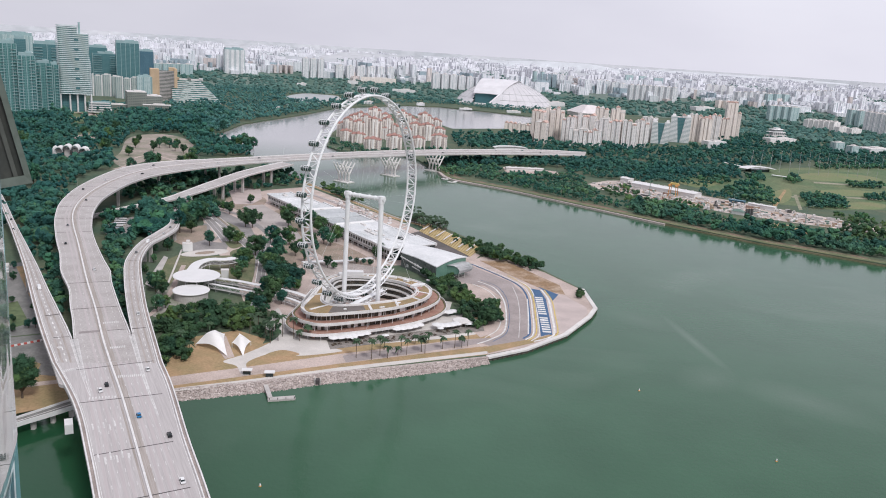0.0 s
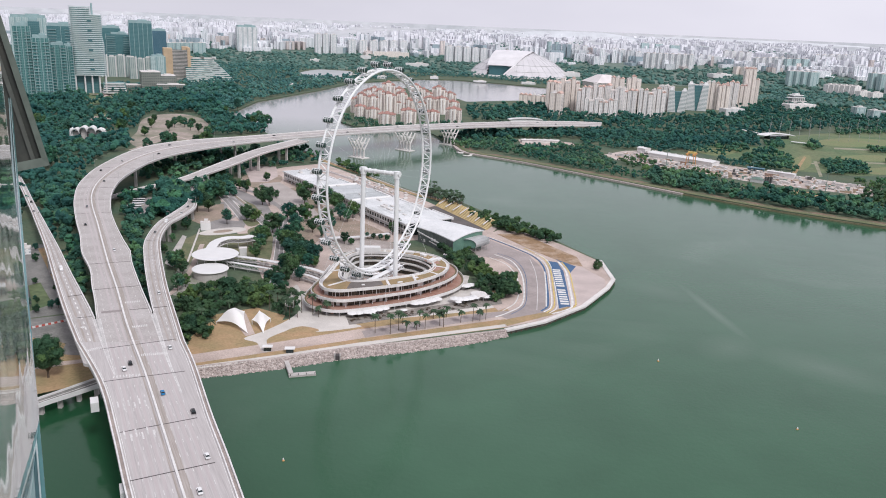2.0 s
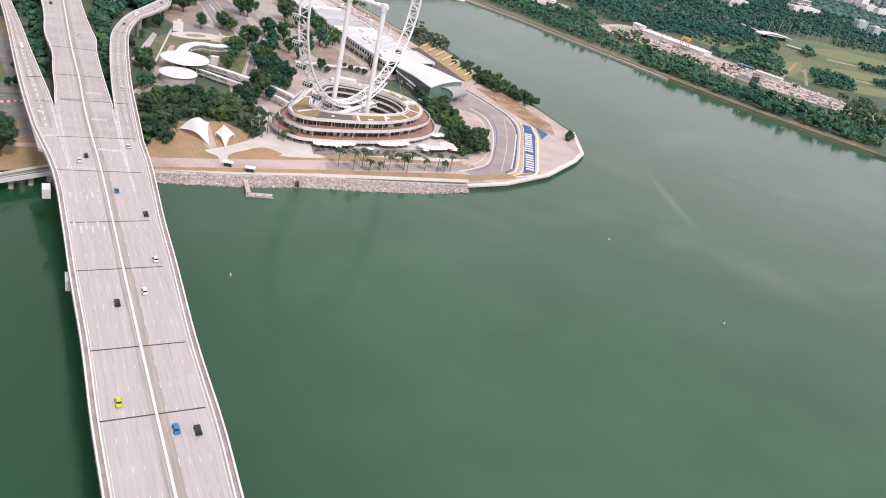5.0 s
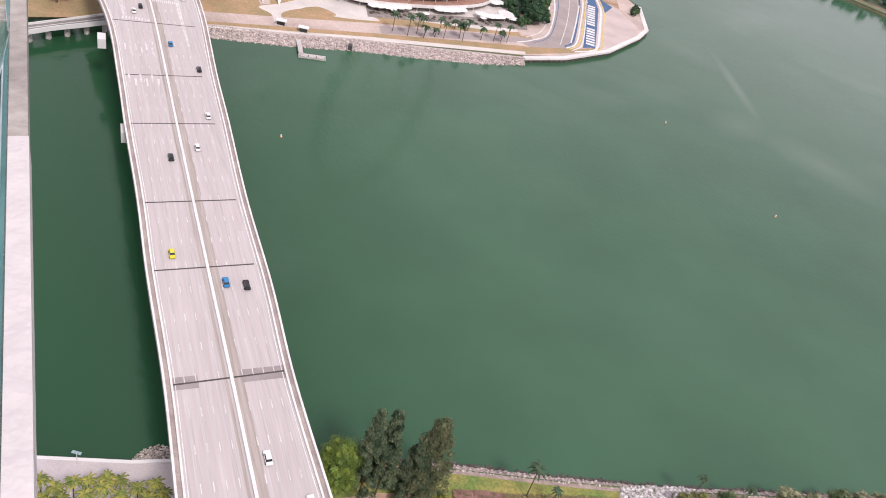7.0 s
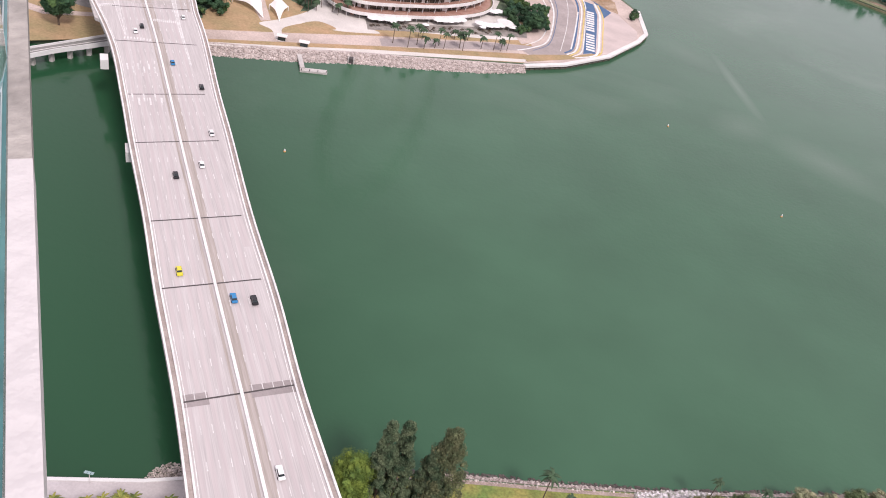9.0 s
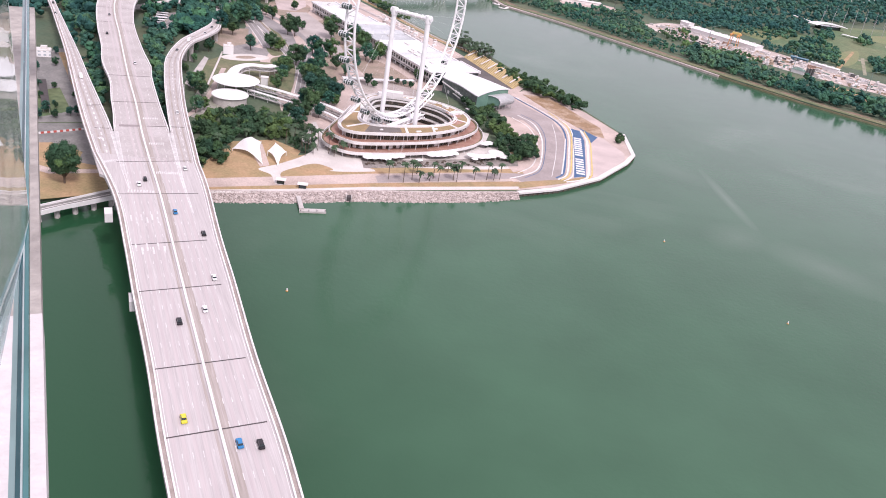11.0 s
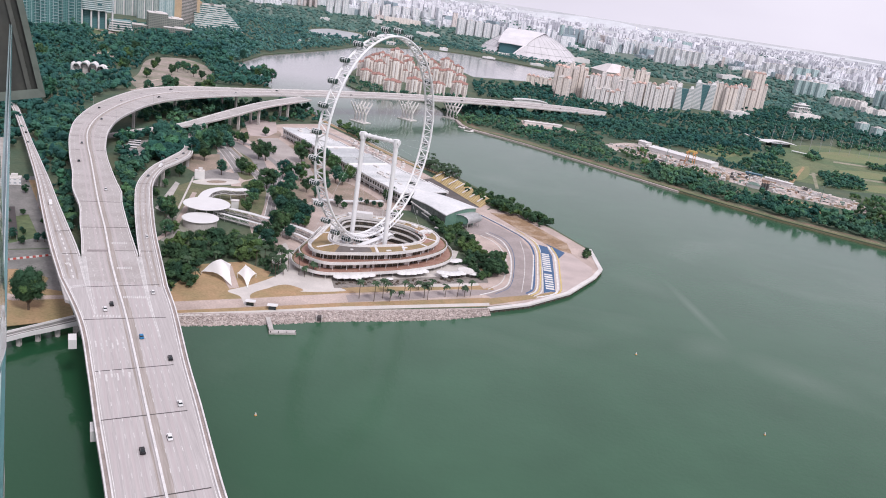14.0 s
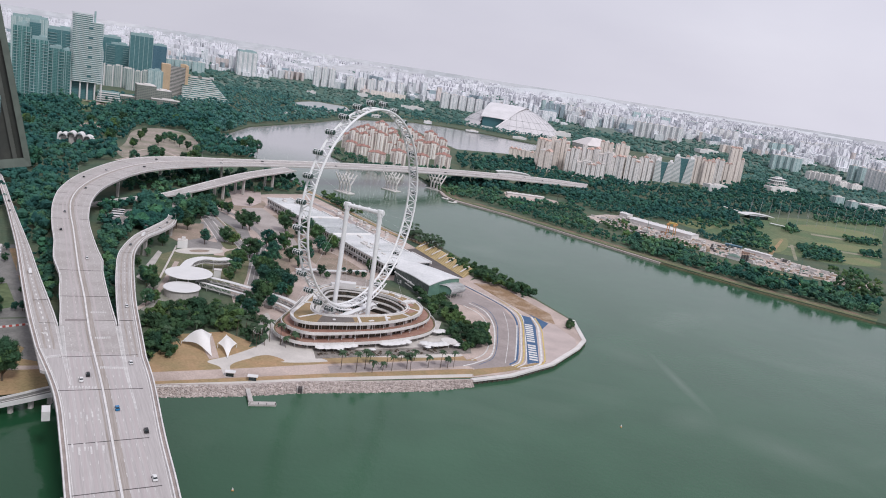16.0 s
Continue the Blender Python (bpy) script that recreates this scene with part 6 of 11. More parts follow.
bm = bmesh.new()
tops, unders = [], []
for i in range(13):
    u = i / 12
    a, b = h_fl.lerp(h_fr, u), h_bl.lerp(h_br, u)
    tops.append([bm.verts.new(a.lerp(b, j / 8) + Vector((0, 0, hall_roof(u, j / 8)))) for j in range(9)])
    unders.append([bm.verts.new(a.lerp(b, j / 8) + Vector((0, 0, hall_roof(u, j / 8) - 0.8))) for j in range(9)])
for rows, flip in ((tops, False), (unders, True)):
    for a, b in zip(rows, rows[1:]):
        for j in range(8):
            bm.faces.new((a[j], b[j], b[j + 1], a[j + 1]))
for j in (0, 8):
    for i in range(12):
        bm.faces.new((tops[i][j], tops[i + 1][j], unders[i + 1][j], unders[i][j]))
for i in (0, 12):
    for j in range(8):
        bm.faces.new((tops[i][j], tops[i][j + 1], unders[i][j + 1], unders[i][j]))
part("roof", bm, METAL_ROOF, hall, "white curved metal roof", smooth=False)
hall_mid = (h_fl + h_fr + h_bl + h_br) / 4
hq = [p.lerp(hall_mid, 0.035) for p in (h_fl, h_fr, h_br, h_bl)]
for k, (a, b, m_, lb) in enumerate(((hq[0], hq[1], HALL_DARK, "dark ribbed front wall"), (hq[1], hq[2], HALL_GREEN, "green clad end wall"), (hq[2], hq[3], HALL_DARK, "dark rear wall"), (hq[3], hq[0], HALL_DARK, "dark end wall"))):
    bm = bmesh.new()
    low_, high = [], []
    for i in range(13):
        f = i / 12
        u, v = ((f, 0.03), (0.97, f), (1 - f, 0.97), (0.03, 1 - f))[k]
        p = a.lerp(b, f)
        low_.append(bm.verts.new((p.x, p.y, 3.0)))
        high.append(bm.verts.new((p.x, p.y, hall_roof(u, v) - 0.6)))
    for i in range(12):
        bm.faces.new((low_[i], low_[i + 1], high[i + 1], high[i]))
    part("wall", bm, m_, hall, lb)
hd = (hq[1] - hq[0]).normalized()
hn = Vector((hd.y, -hd.x, 0))
if (hq[0] + hn - hall_mid).length < (hq[0] - hall_mid).length:
    hn = -hn
for k in range(22):
    p = hq[0].lerp(hq[1], (k + 0.5) / 22) + hn * 0.15
    bm = bmesh.new()
    box(bm, p.x, p.y, 3.0, 0.3, 0.3, 12.6, math.degrees(math.atan2(hd.y, hd.x)))
    part("wall_rib", bm, HALL_DARK, hall)
for f0, f1, z0, z1, w_ in ((0.0, 1.0, 13.2, 8.4, 0.9), (0.35, 1.0, 8.2, 5.0, 0.6)):
    bm = bmesh.new()
    ribbon(bm, [hq[0].lerp(hq[1], f0) + hn * 0.7 + Vector((0, 0, z0)), hq[0].lerp(hq[1], f1) + hn * 0.7 + Vector((0, 0, z1))], -0.5, 0.5, 0.0, w_)
    part("ramp_rail", bm, WHITE, hall, "white sloping ramp edge across the wall")
for f, z in ((0.42, 9.0), (0.5, 9.0), (0.62, 6.0), (0.2, 5.0)):
    p = hq[0].lerp(hq[1], f) + hn * 0.2
    bm = bmesh.new()
    box(bm, p.x, p.y, z, 2.6, 0.3, 2.6, math.degrees(math.atan2(hd.y, hd.x)))
    part("window", bm, WHITE, hall, "small pale window")
# green wing on a steel frame, with a roof rounded at one side
w_a, w_b, w_c = [Vector((*p, 0)) for p in [(-1.0, 680.0), (16.5, 678.0), (28.0, 694.0)]]
run = w_c - w_b
prof = [(0, 8.2), (0, 15.6), (0.55, 15.9), (0.72, 15.6), (0.86, 14.6), (0.96, 13.0), (1.0, 11.2), (0.98, 9.4), (0.93, 8.2)]
bm = bmesh.new()
front = [bm.verts.new(w_a.lerp(w_b, s) + Vector((0, 0, z))) for s, z in prof]
rear = [bm.verts.new(w_a.lerp(w_b, s) + run + Vector((0, 0, z))) for s, z in prof]
bm.faces.new(front)
bm.faces.new(rear[::-1])
bm.faces.new((front[-1], front[0], rear[0], rear[-1]))
part("wing", bm, HALL_GREEN, hall, "green clad overhanging wing")
bm = bmesh.new()
rows = [[bm.verts.new(w_a.lerp(w_b, s) + run * f + Vector((0, 0, z + 0.12))) for f in (-0.06, 1.04)] for s, z in prof[1:]]
for a, b in zip(rows, rows[1:]):
    bm.faces.new((a[0], a[1], b[1], b[0]))
bmesh.ops.solidify(bm, geom=bm.faces[:], thickness=0.25)
part("wing_roof", bm, METAL_ROOF, hall, "white metal roof rounded down at one side")
legs = [w_a.lerp(w_b, s) + run * f for f in (0.05, 0.5, 0.95) for s in (0.08, 0.5, 0.92)]
for k, p in enumerate(legs):
    bm = bmesh.new()
    tube(bm, (p.x, p.y, 3.0), (p.x, p.y, 8.4), 0.28, 7)
    part("stilt", bm, CONCRETE, hall)
    if k % 3 < 2:
        q = legs[k + 1]
        bm = bmesh.new()
        tube(bm, (p.x, p.y, 3.2), (q.x, q.y, 8.2), 0.14, 5)
        tube(bm, (q.x, q.y, 3.2), (p.x, p.y, 8.2), 0.14, 5)
        part("brace", bm, CONCRETE, hall, "grey crossed steel braces")
lean_ = thing("tent", "pale pitched canvas tent beside the hall", "tent", (-8.0, 664.0, 3.0), 42)
bm = bmesh.new()
box(bm, 0, 0, 0, 9.0, 5.0, 2.6)
part("side", bm, GREEN_WALL, lean_, "dark canvas sides")
bm = bmesh.new()
box(bm, 0, 0, 2.6, 9.6, 5.6, 2.2, 0, 0.12)
part("canopy", bm, PALE, lean_, "pale canvas roof")

stand = thing("grandstand", "grandstand with rows of yellow benches beside the river", "grandstand")
BENCH = mat("yellow_benches", (0.62, 0.48, 0.24), 0.7, 0.2, 0.1, 0.8)
ga, gb, gc = [Vector((*p, 0)) for p in [(27.5, 763.9), (-28.0, 862.7), (-18.8, 892.2)]]
gd = (gb - ga)
gn = (gc - gb)
for k in range(9):
    bm = bmesh.new()
    q = [ga + gd * s + gn * o for s, o in ((0, k / 9), (1, k / 9), (1, (k + 0.86) / 9), (0, (k + 0.86) / 9))]
    slab(bm, [[(v.x, v.y) for v in q]], 3.6 + 0.38 * k, 3.0)
    part("bench", bm, BENCH, stand)
for k in range(7):
    bm = bmesh.new()
    s0 = (k + 0.5) / 7
    q = [ga + gd * s + gn * o for s, o in ((s0 - 0.008, 0), (s0 + 0.008, 0), (s0 + 0.008, 1), (s0 - 0.008, 1))]
    slab(bm, [[(v.x, v.y) for v in q]], 7.2, 6.7)
    part("aisle_rail", bm, PALE, stand)
plate("pond", [(-43.0, 840.0), (-27.9, 861.4), (26.5, 765.2), (19.6, 752.3), (-26.4, 802.9)], 3.2, mat("dark_netting", (0.13, 0.115, 0.11), 0.9, 0.25, 0.05, 0.5), "dark covered paddock strip", "pavement", 0.2)

# strip along the river side, fence and small stores behind the pit building
strip_ = [Vector((*p, 3.0)) for p in [(-254.3, 1201.4), (-184.3, 1098.9), (-144.7, 1046.2), (-105.2, 987.8), (-57.1, 922.7), (-27.5, 897.1), (9.0, 849.9)]]
bm = bmesh.new()
ribbon(bm, spline(strip_, 6.0), -1.0, 5.0, 0.10, 0.2)
tagged(part("lawn", bm, DRY), "dry brown strip along the river edge", "lawn", kind="structure")
bm = bmesh.new()
ribbon(bm, spline(strip_, 6.0), -3.4, -1.2, 0.5, 3.0)
tagged(part("river_wall", bm, CONCRETE), "low concrete river wall behind the pits", "quay wall", kind="structure")
for pts, w in (([(-177.6, 1038.1), (-119.2, 967.9), (-62.4, 880.1), (-34.5, 842.6)], 1.0), ([(-179.1, 1068.4), (-103.9, 958.7), (-49.7, 884.1), (-25.7, 856.3)], 0.5)):
    stripe(pts, w, 0.2, WHITE_LINE, "white painted pit lane line")
stripe([(-186.9, 1047.5), (-126.9, 972.6), (-69.2, 884.1), (-37.2, 836.3)], 7.0, 0.16, ASPHALT, "grey pit straight asphalt")
rng = random.Random(61)
for k, p in enumerate(scatter([(-148.3, 1019.7), (-104.8, 965.6), (-57.9, 906.3), (-56.1, 882.1), (-98.9, 915.7), (-147.2, 988.2)], 26, 5.0, rng)):
    st_ = thing("site_store", "small pale store crate behind the pits", "crate", (p[0], p[1], 3.1), rng.choice((-30, -35, 58)), "pit lane stores")
    h_ = rng.choice((1.6, 2.4, 2.6))
    bm = bmesh.new()
    box(bm, 0, 0, 0, rng.uniform(3, 7), 2.4, h_)
    part("body", bm, (WHITE, PALE, CONCRETE, ROCK)[k % 4], st_)
    bm = bmesh.new()
    box(bm, 0, 0, h_, rng.uniform(2, 3), 2.2, 0.2)
    part("lid", bm, WHITE, st_)

plate("pavement", [(-221.1, 584.3), (-229.1, 636.9), (-212.6, 630.6), (-190.3, 576.6), (-191.4, 551.7), (-195.1, 529.3), (-204.7, 533.5)], 3.09, mat("worn_grey_paving", (0.36, 0.335, 0.31), 0.9, 0.3, 0.05, 0.8, second=(0.22, 0.23, 0.17)), "worn grey service yard below the ramp", "pavement", 0.2)
stripe([(-207.7, 532.9), (-207.5, 552.2), (-211.2, 586.5), (-227.0, 666.5)], 4.0, 0.16, PAVE, "pale service path below the ramp")

plate("lawn", [(-233.3, 615.3), (-247.3, 680.1), (-242.5, 701.1), (-221.4, 617.5), (-217.2, 594.8)], 3.125, OLIVE_LAWN, "dull green lawn beside the ramp", "lawn", 0.1)
plate("pavement", [(-238.4, 606.4), (-253.8, 692.7), (-248.4, 687.8), (-228.1, 597.4)], 3.145, CONCRETE, "grey path beside the ramp", "pavement", 0.1)
plate("planting_bed", [(-281.2, 803.3), (-254.8, 823.1), (-236.4, 762.6), (-249.8, 734.1), (-262.9, 745.0)], 3.135, BARE, "bare red-brown slope beside the ramp", "planting bed", 0.1)
stripe([(-246.5, 719.3), (-233.5, 663.8), (-221.6, 612.6)], 1.6, 0.24, WHITE_PAVE, "white garden path edge")
plate("pavement", [(-75.5, 509.0), (-70.7, 492.8), (-38.9, 510.2), (-0.2, 531.7), (34.4, 548.9), (33.4, 566.2), (-0.5, 547.1), (-40.0, 523.3)], 3.175, mat("cafe_terrace_paving", (0.30, 0.265, 0.24), 0.9, 0.4, 0.25, 1.6, second=(0.18, 0.165, 0.15)), "grey-brown cafe terrace paving", "pavement", 0.1)
plate("pavement", [(-126.8, 688.5), (-111.4, 721.7), (-61.0, 701.4), (-42.8, 667.6), (-84.2, 677.9), (-105.9, 655.8)], 3.15, mat("worn_forecourt", (0.45, 0.39, 0.36), 0.9, 0.3, 0.08, 0.8, second=(0.33, 0.29, 0.26)), "worn tan forecourt behind the terminal", "pavement", 0.1)
covered_walk([(-108.0, 697.0), (-88.0, 708.0), (-66.0, 722.0)], 5.0, 6.5, "low white roofed walkway behind the terminal")
covered_walk([(-126.8, 690.5), (-108.0, 700.0)], 6.0, 6.5, "low white canopy behind the terminal")
# tree-lined twin road across the park, with kerbs and a planted median
for pts, w, m_, lb, z in (([(-327.7, 968.8), (-296.3, 932.7), (-259.4, 865.9), (-229.3, 815.3), (-194.5, 755.1), (-180.0, 728.0)], 9.0, PARK_ROAD, "grey two-lane park road", 0.20),
                          ([(-325.3, 946.7), (-295.3, 912.0), (-261.2, 850.4), (-232.8, 795.9), (-215.1, 760.0)], 9.0, PARK_ROAD, "grey two-lane park road", 0.20),
                          ([(-177.8, 775.0), (-171.5, 735.0), (-164.9, 700.6), (-150.9, 630.4)], 7.0, PARK_ROAD, "grey lane between the trees", 0.215)):
    stripe(pts, w, z, m_, lb)
    for o in (-w / 2 - 0.3, w / 2 + 0.3):
        stripe(pts, 0.6, z + 0.12, CURB, "pale kerb beside the park road", o)
    stripe(pts, 0.25, z + 0.02, WHITE_LINE, "white centre line of the park road")
stripe([(-303.7, 945.2), (-257.3, 869.6), (-221.5, 809.0), (-201.4, 777.6)], 3.4, 0.24, BARE, "bare brown median between the park roads")
plate("pavement", [(-286.3, 1020.9), (-283.3, 1052.2), (-252.5, 1052.4), (-234.6, 986.7), (-238.1, 948.1), (-257.7, 942.9)], 3.15, APRON, "pinkish paved yard beside the pits", "pavement", 0.2)
plate("pavement", [(-245.3, 935.5), (-224.9, 951.7), (-183.0, 884.8), (-146.6, 794.8), (-158.7, 767.6), (-186.0, 811.9), (-209.6, 833.8)], 3.125, mat("grey_forecourt", (0.43, 0.385, 0.365), 0.9, 0.25, 0.05, 0.7, second=(0.35, 0.31, 0.29)), "worn grey forecourt before the pits", "pavement", 0.2)

# planted beds and paths between the park trees
for loop, m_, lb in (([(-239.5, 825.0), (-232.6, 862.6), (-209.7, 823.0), (-196.8, 754.9), (-203.5, 734.6), (-220.5, 767.4)], OLIVE_LAWN, "dull green bed under park trees"), ([(-201.1, 722.0), (-188.2, 738.8), (-171.1, 696.4), (-157.5, 630.2), (-167.3, 627.9), (-185.5, 677.0)], OLIVE_LAWN, "dull green bed under park trees"),
                     ([(-170.6, 743.6), (-150.1, 768.1), (-128.6, 728.4), (-132.2, 679.0), (-148.1, 663.9), (-161.4, 694.9)], BARE, "bare brown bed under park trees"), ([(-208.6, 895.9), (-189.2, 929.5), (-159.3, 861.8), (-141.7, 800.4), (-162.0, 784.3), (-188.1, 829.6)], BARE, "bare brown ground under park trees"),
                     ([(-276.4, 972.4), (-256.1, 1004.2), (-230.6, 989.3), (-224.2, 938.6), (-245.4, 910.2)], BARE, "bare brown ground beside the pits"), ([(-133.8, 792.4), (-99.4, 772.7), (-65.8, 723.7), (-74.4, 705.2), (-102.1, 714.3), (-123.0, 743.1)], BARE, "bare brown ground beside the pits")):
    plate("planting_bed", [tuple(p[:2]) for p in spline([(*p, 0) for p in loop], 4.0, True)], 3.105, m_, lb, "planting bed", 0.1)
stripe([(-177.8, 779.7), (-170.7, 730.2), (-161.9, 671.6), (-154.2, 624.4)], 5.0, 0.18, PAVE, "pinkish straight park path")
stripe([(-258.8, 905.6), (-229.7, 876.0), (-197.3, 826.8), (-176.7, 785.0)], 6.0, 0.17, PARK_ROAD, "grey park road")
stripe([(-249.1, 816.4), (-246.6, 828.5), (-236.1, 809.3), (-228.5, 775.0), (-229.4, 755.1)], 3.0, 0.17, PARK_ROAD, "grey looped driveway lane")


# cafe tables before the terminal
ct = thing("cafe_table", "dark cafe table with two benches on the terrace", "table", (-70.0, 500.0, 3.275), 20, "cafe tables")
bm = bmesh.new()
box(bm, 0, 0, 0.70, 1.8, 1.0, 0.06)
part("tabletop", bm, BARK, ct)
bm = bmesh.new()
tube(bm, (0, 0, 0), (0, 0, 0.70), 0.08, 6)
part("leg", bm, JOINT, ct)
for y in (-0.95, 0.95):
    bm = bmesh.new()
    box(bm, 0, y, 0.0, 1.7, 0.4, 0.45)
    part("bench", bm, BARK, ct)
rng = random.Random(61)
for p in scatter([(-75.0, 506.0), (-45.0, 520.0), (-10.5, 536.0), (14.0, 556.0), (16.5, 548.0), (-8.0, 526.0), (-40.0, 511.5), (-70.0, 499.0)], 42, 3.0, rng):
    copy_thing(ct, pose(*p, 3.275, 0, 0, rng.uniform(0, 180)))
for k, p in enumerate([(-57.0, 509.5), (-36.0, 519.0), (2.0, 541.0), (22.0, 556.5)]):
    um = thing("parasol", "wide white parasol over the cafe terrace", "parasol", (*p, 3.275), 0, "cafe parasols")
    bm = bmesh.new()
    tube(bm, (0, 0, 0), (0, 0, 3.4), 0.06, 6)
    part("pole", bm, WHITE, um)
    bm = bmesh.new()
    tube(bm, (0, 0, 2.7), (0, 0, 3.5), 2.6 if k < 3 else 4.6, 10, 0.1)
    part("canopy", bm, WHITE, um)

# ---- trees ----
def leaf_cards(rs, centres, r, n, size):
    """Small tilted leaf sprays scattered over the clumps."""
    c = centres[rs.integers(0, len(centres), n)]
    d = rs.normal(size=(n, 3))
    d /= np.linalg.norm(d, axis=1)[:, None]
    p = c[:, :3] + d * c[:, 3:4] * rs.uniform(0.85, 1.18, (n, 1)) * np.array([1, 1, 0.85])
    a, b = rs.normal(size=(n, 3)), rs.normal(size=(n, 3))
    a *= size / np.linalg.norm(a, axis=1)[:, None]
    b *= size / np.linalg.norm(b, axis=1)[:, None]
    v = np.stack([p - a, p + b * 0.5, p + a], 1).reshape(-1, 3)
    return v, np.arange(n * 3).reshape(n, 3)


def broad_tree(seed, h, r, material, label, cards=2200, leaf=0.112):
    """A tree with a forked trunk and an upright crown of many uneven clumps and leaf sprays."""
    rs = np.random.default_rng(seed)
    t = thing("tree", label, "tree", group="park trees")
    bm = bmesh.new()
    fork = h * 0.24
    tube(bm, (0, 0, -0.3), (0, 0, fork), 0.024 * h, 7, 0.018 * h)
    cs = []
    for i in range(40):
        d = rs.normal(size=3)
        d /= np.linalg.norm(d)
        q = rs.uniform(0.35, 1.0) ** 0.6
        wide = r * q * 0.74 * (1.0 + 0.18 * math.sin(3 * math.atan2(d[1], d[0]) + seed))
        cs.append((wide * d[0], wide * d[1], h * (0.58 + 0.33 * q * d[2] + rs.uniform(-0.03, 0.03)), r * rs.uniform(0.15, 0.30)))
    for c in cs[:9]:
        tube(bm, (0, 0, fork * rs.uniform(0.75, 1.0)), (c[0] * 0.85, c[1] * 0.85, c[2] - 0.04 * h), 0.012 * h, 5, 0.004 * h)
    part("trunk", bm, BARK, t)
    cs = np.array(cs)
    pieces = [clump(rs, ICO1, c[:3], c[3] * 0.9, 0.3, 0.85) for c in cs]
    pieces += [leaf_cards(rs, cs * np.array([1, 1, 1, k]), r, cards // 2, r * leaf) for k in (0.98, 1.2)]
    joined("crown", pieces, material, t)
    return t


def palm(seed, h, label="tall palm tree with a bare trunk and drooping fronds", material=None, blade=0.58):
    rs = np.random.default_rng(seed)
    t = thing("palm_tree", label, "palm tree", group="promenade palms")
    bm = bmesh.new()
    lean = (rs.uniform(-0.4, 0.4), rs.uniform(-0.4, 0.4))
    tube(bm, (0, 0, -0.3), (lean[0], lean[1], h), 0.22, 7, 0.14)
    part("trunk", bm, BARK, t)
    bm = bmesh.new()
    for i in range(26):
        a, up, ln = 6.283 * i / 26 + rs.uniform(-0.15, 0.15), rs.uniform(-0.2, 1.15), rs.uniform(2.6, 3.6)
        d = Vector((math.cos(a), math.sin(a), 0))
        side = Vector((-d.y, d.x, 0))
        prev = None
        for k in range(5):
            f = k / 4
            p = Vector((lean[0], lean[1], h)) + d * ln * f * math.cos(up * 0.6) + Vector((0, 0, ln * (f * math.sin(up) - 0.75 * f * f)))
            w = blade * math.sin(0.5 + 2.5 * f) + 0.05
            row = [bm.verts.new(p + side * w + Vector((0, 0, -0.3 * w))), bm.verts.new(p), bm.verts.new(p - side * w + Vector((0, 0, -0.3 * w)))]
            if prev:
                bm.faces.new((prev[0], prev[1], row[1], row[0]))
                bm.faces.new((prev[1], prev[2], row[2], row[1]))
            prev = row
    part("fronds", bm, material or PALM_LEAF, t)
    return t


TREES = [broad_tree(i, h, r, m_, lb) for i, (h, r, m_, lb) in enumerate((
    (12.5, 5.2, LEAF, "broad green rain tree in the park"), (11.5, 4.8, LEAF_DARK, "dense dark green park tree"),
    (13.5, 4.8, LEAF_DARK, "tall dark green park tree"), (11, 4.7, LEAF, "small round green park tree"), (12, 4.9, LEAF_OLIVE, "dry olive green park tree")))]
PALMS = [palm(i + 40, h) for i, h in enumerate((7.5, 11.0, 6.0))]
for q, t_ in enumerate(TREES + PALMS):
    t_.matrix_basis = pose(-300 - 14 * q, 660 + 9 * q, 3.0)
rng = random.Random(11)


def plant(p, kinds, z=3.0, lo=0.75, hi=1.2):
    t_ = kinds[rng.randrange(len(kinds))]
    s = rng.uniform(lo, hi)
    return copy_thing(t_, pose(p[0], p[1], z, 0, 0, rng.uniform(0, 360)) @ Matrix.Diagonal((s, s, s * rng.uniform(0.9, 1.1), 1)))


LOW_RAMPS = [[tuple(road.at(s0 + (1 - s0) * i / 20, -0.35)[:2]) for i in range(21)] + [tuple(road.at(1 - (1 - s0) * i / 20, 1.35)[:2]) for i in range(21)] for road, s0 in ((LEFT, 0.45), (RIGHT, 0.5), (SLIP, 0.5))]


def forest(loop, n, gap, lo, hi, material, seed, label, name="woodland", avoid=(), z=3.0, clumps=4, base=None, cards=0):
    """A stand of trees that nobody could count: uneven clumps of differing height, and loose sprays on the nearer ones."""
    rr, rs = random.Random(seed), np.random.default_rng(seed)
    pieces, cs = [], []
    clumps = round(clumps * 1.65)
    base = base or (ICO2 if cards else ICO1)
    for x, y in scatter(loop, n, gap, rr, list(avoid) + LOW_RAMPS):
        h = rr.uniform(lo, hi) * rr.choice((0.7, 0.9, 1.0, 1.0, 1.35))
        for k in range(clumps):
            r = h * rr.uniform(0.13, 0.30)
            a, q = rr.uniform(0, 6.283), h * 0.46 * math.sqrt(rr.random())
            c = (x + q * math.cos(a), y + q * math.sin(a), z + h * rr.uniform(0.42, 0.90) - q * 0.35, r)
            cs.append(c)
            pieces.append(clump(rs, base, c[:3], r * 0.84, 0.40, 0.9))
    if cs:
        near = cards > 0
        cs = np.array(cs)
        for k in (0.95, 1.12):
            pieces.append(leaf_cards(rs, cs * np.array([1, 1, 1, k]), 1, (cards if near else 6) * len(cs), 0.6 if near else 0.27 * float(cs[:, 3].mean())))
    if pieces:
        return tagged(joined(name, pieces, material), label, "trees", kind="stuff")


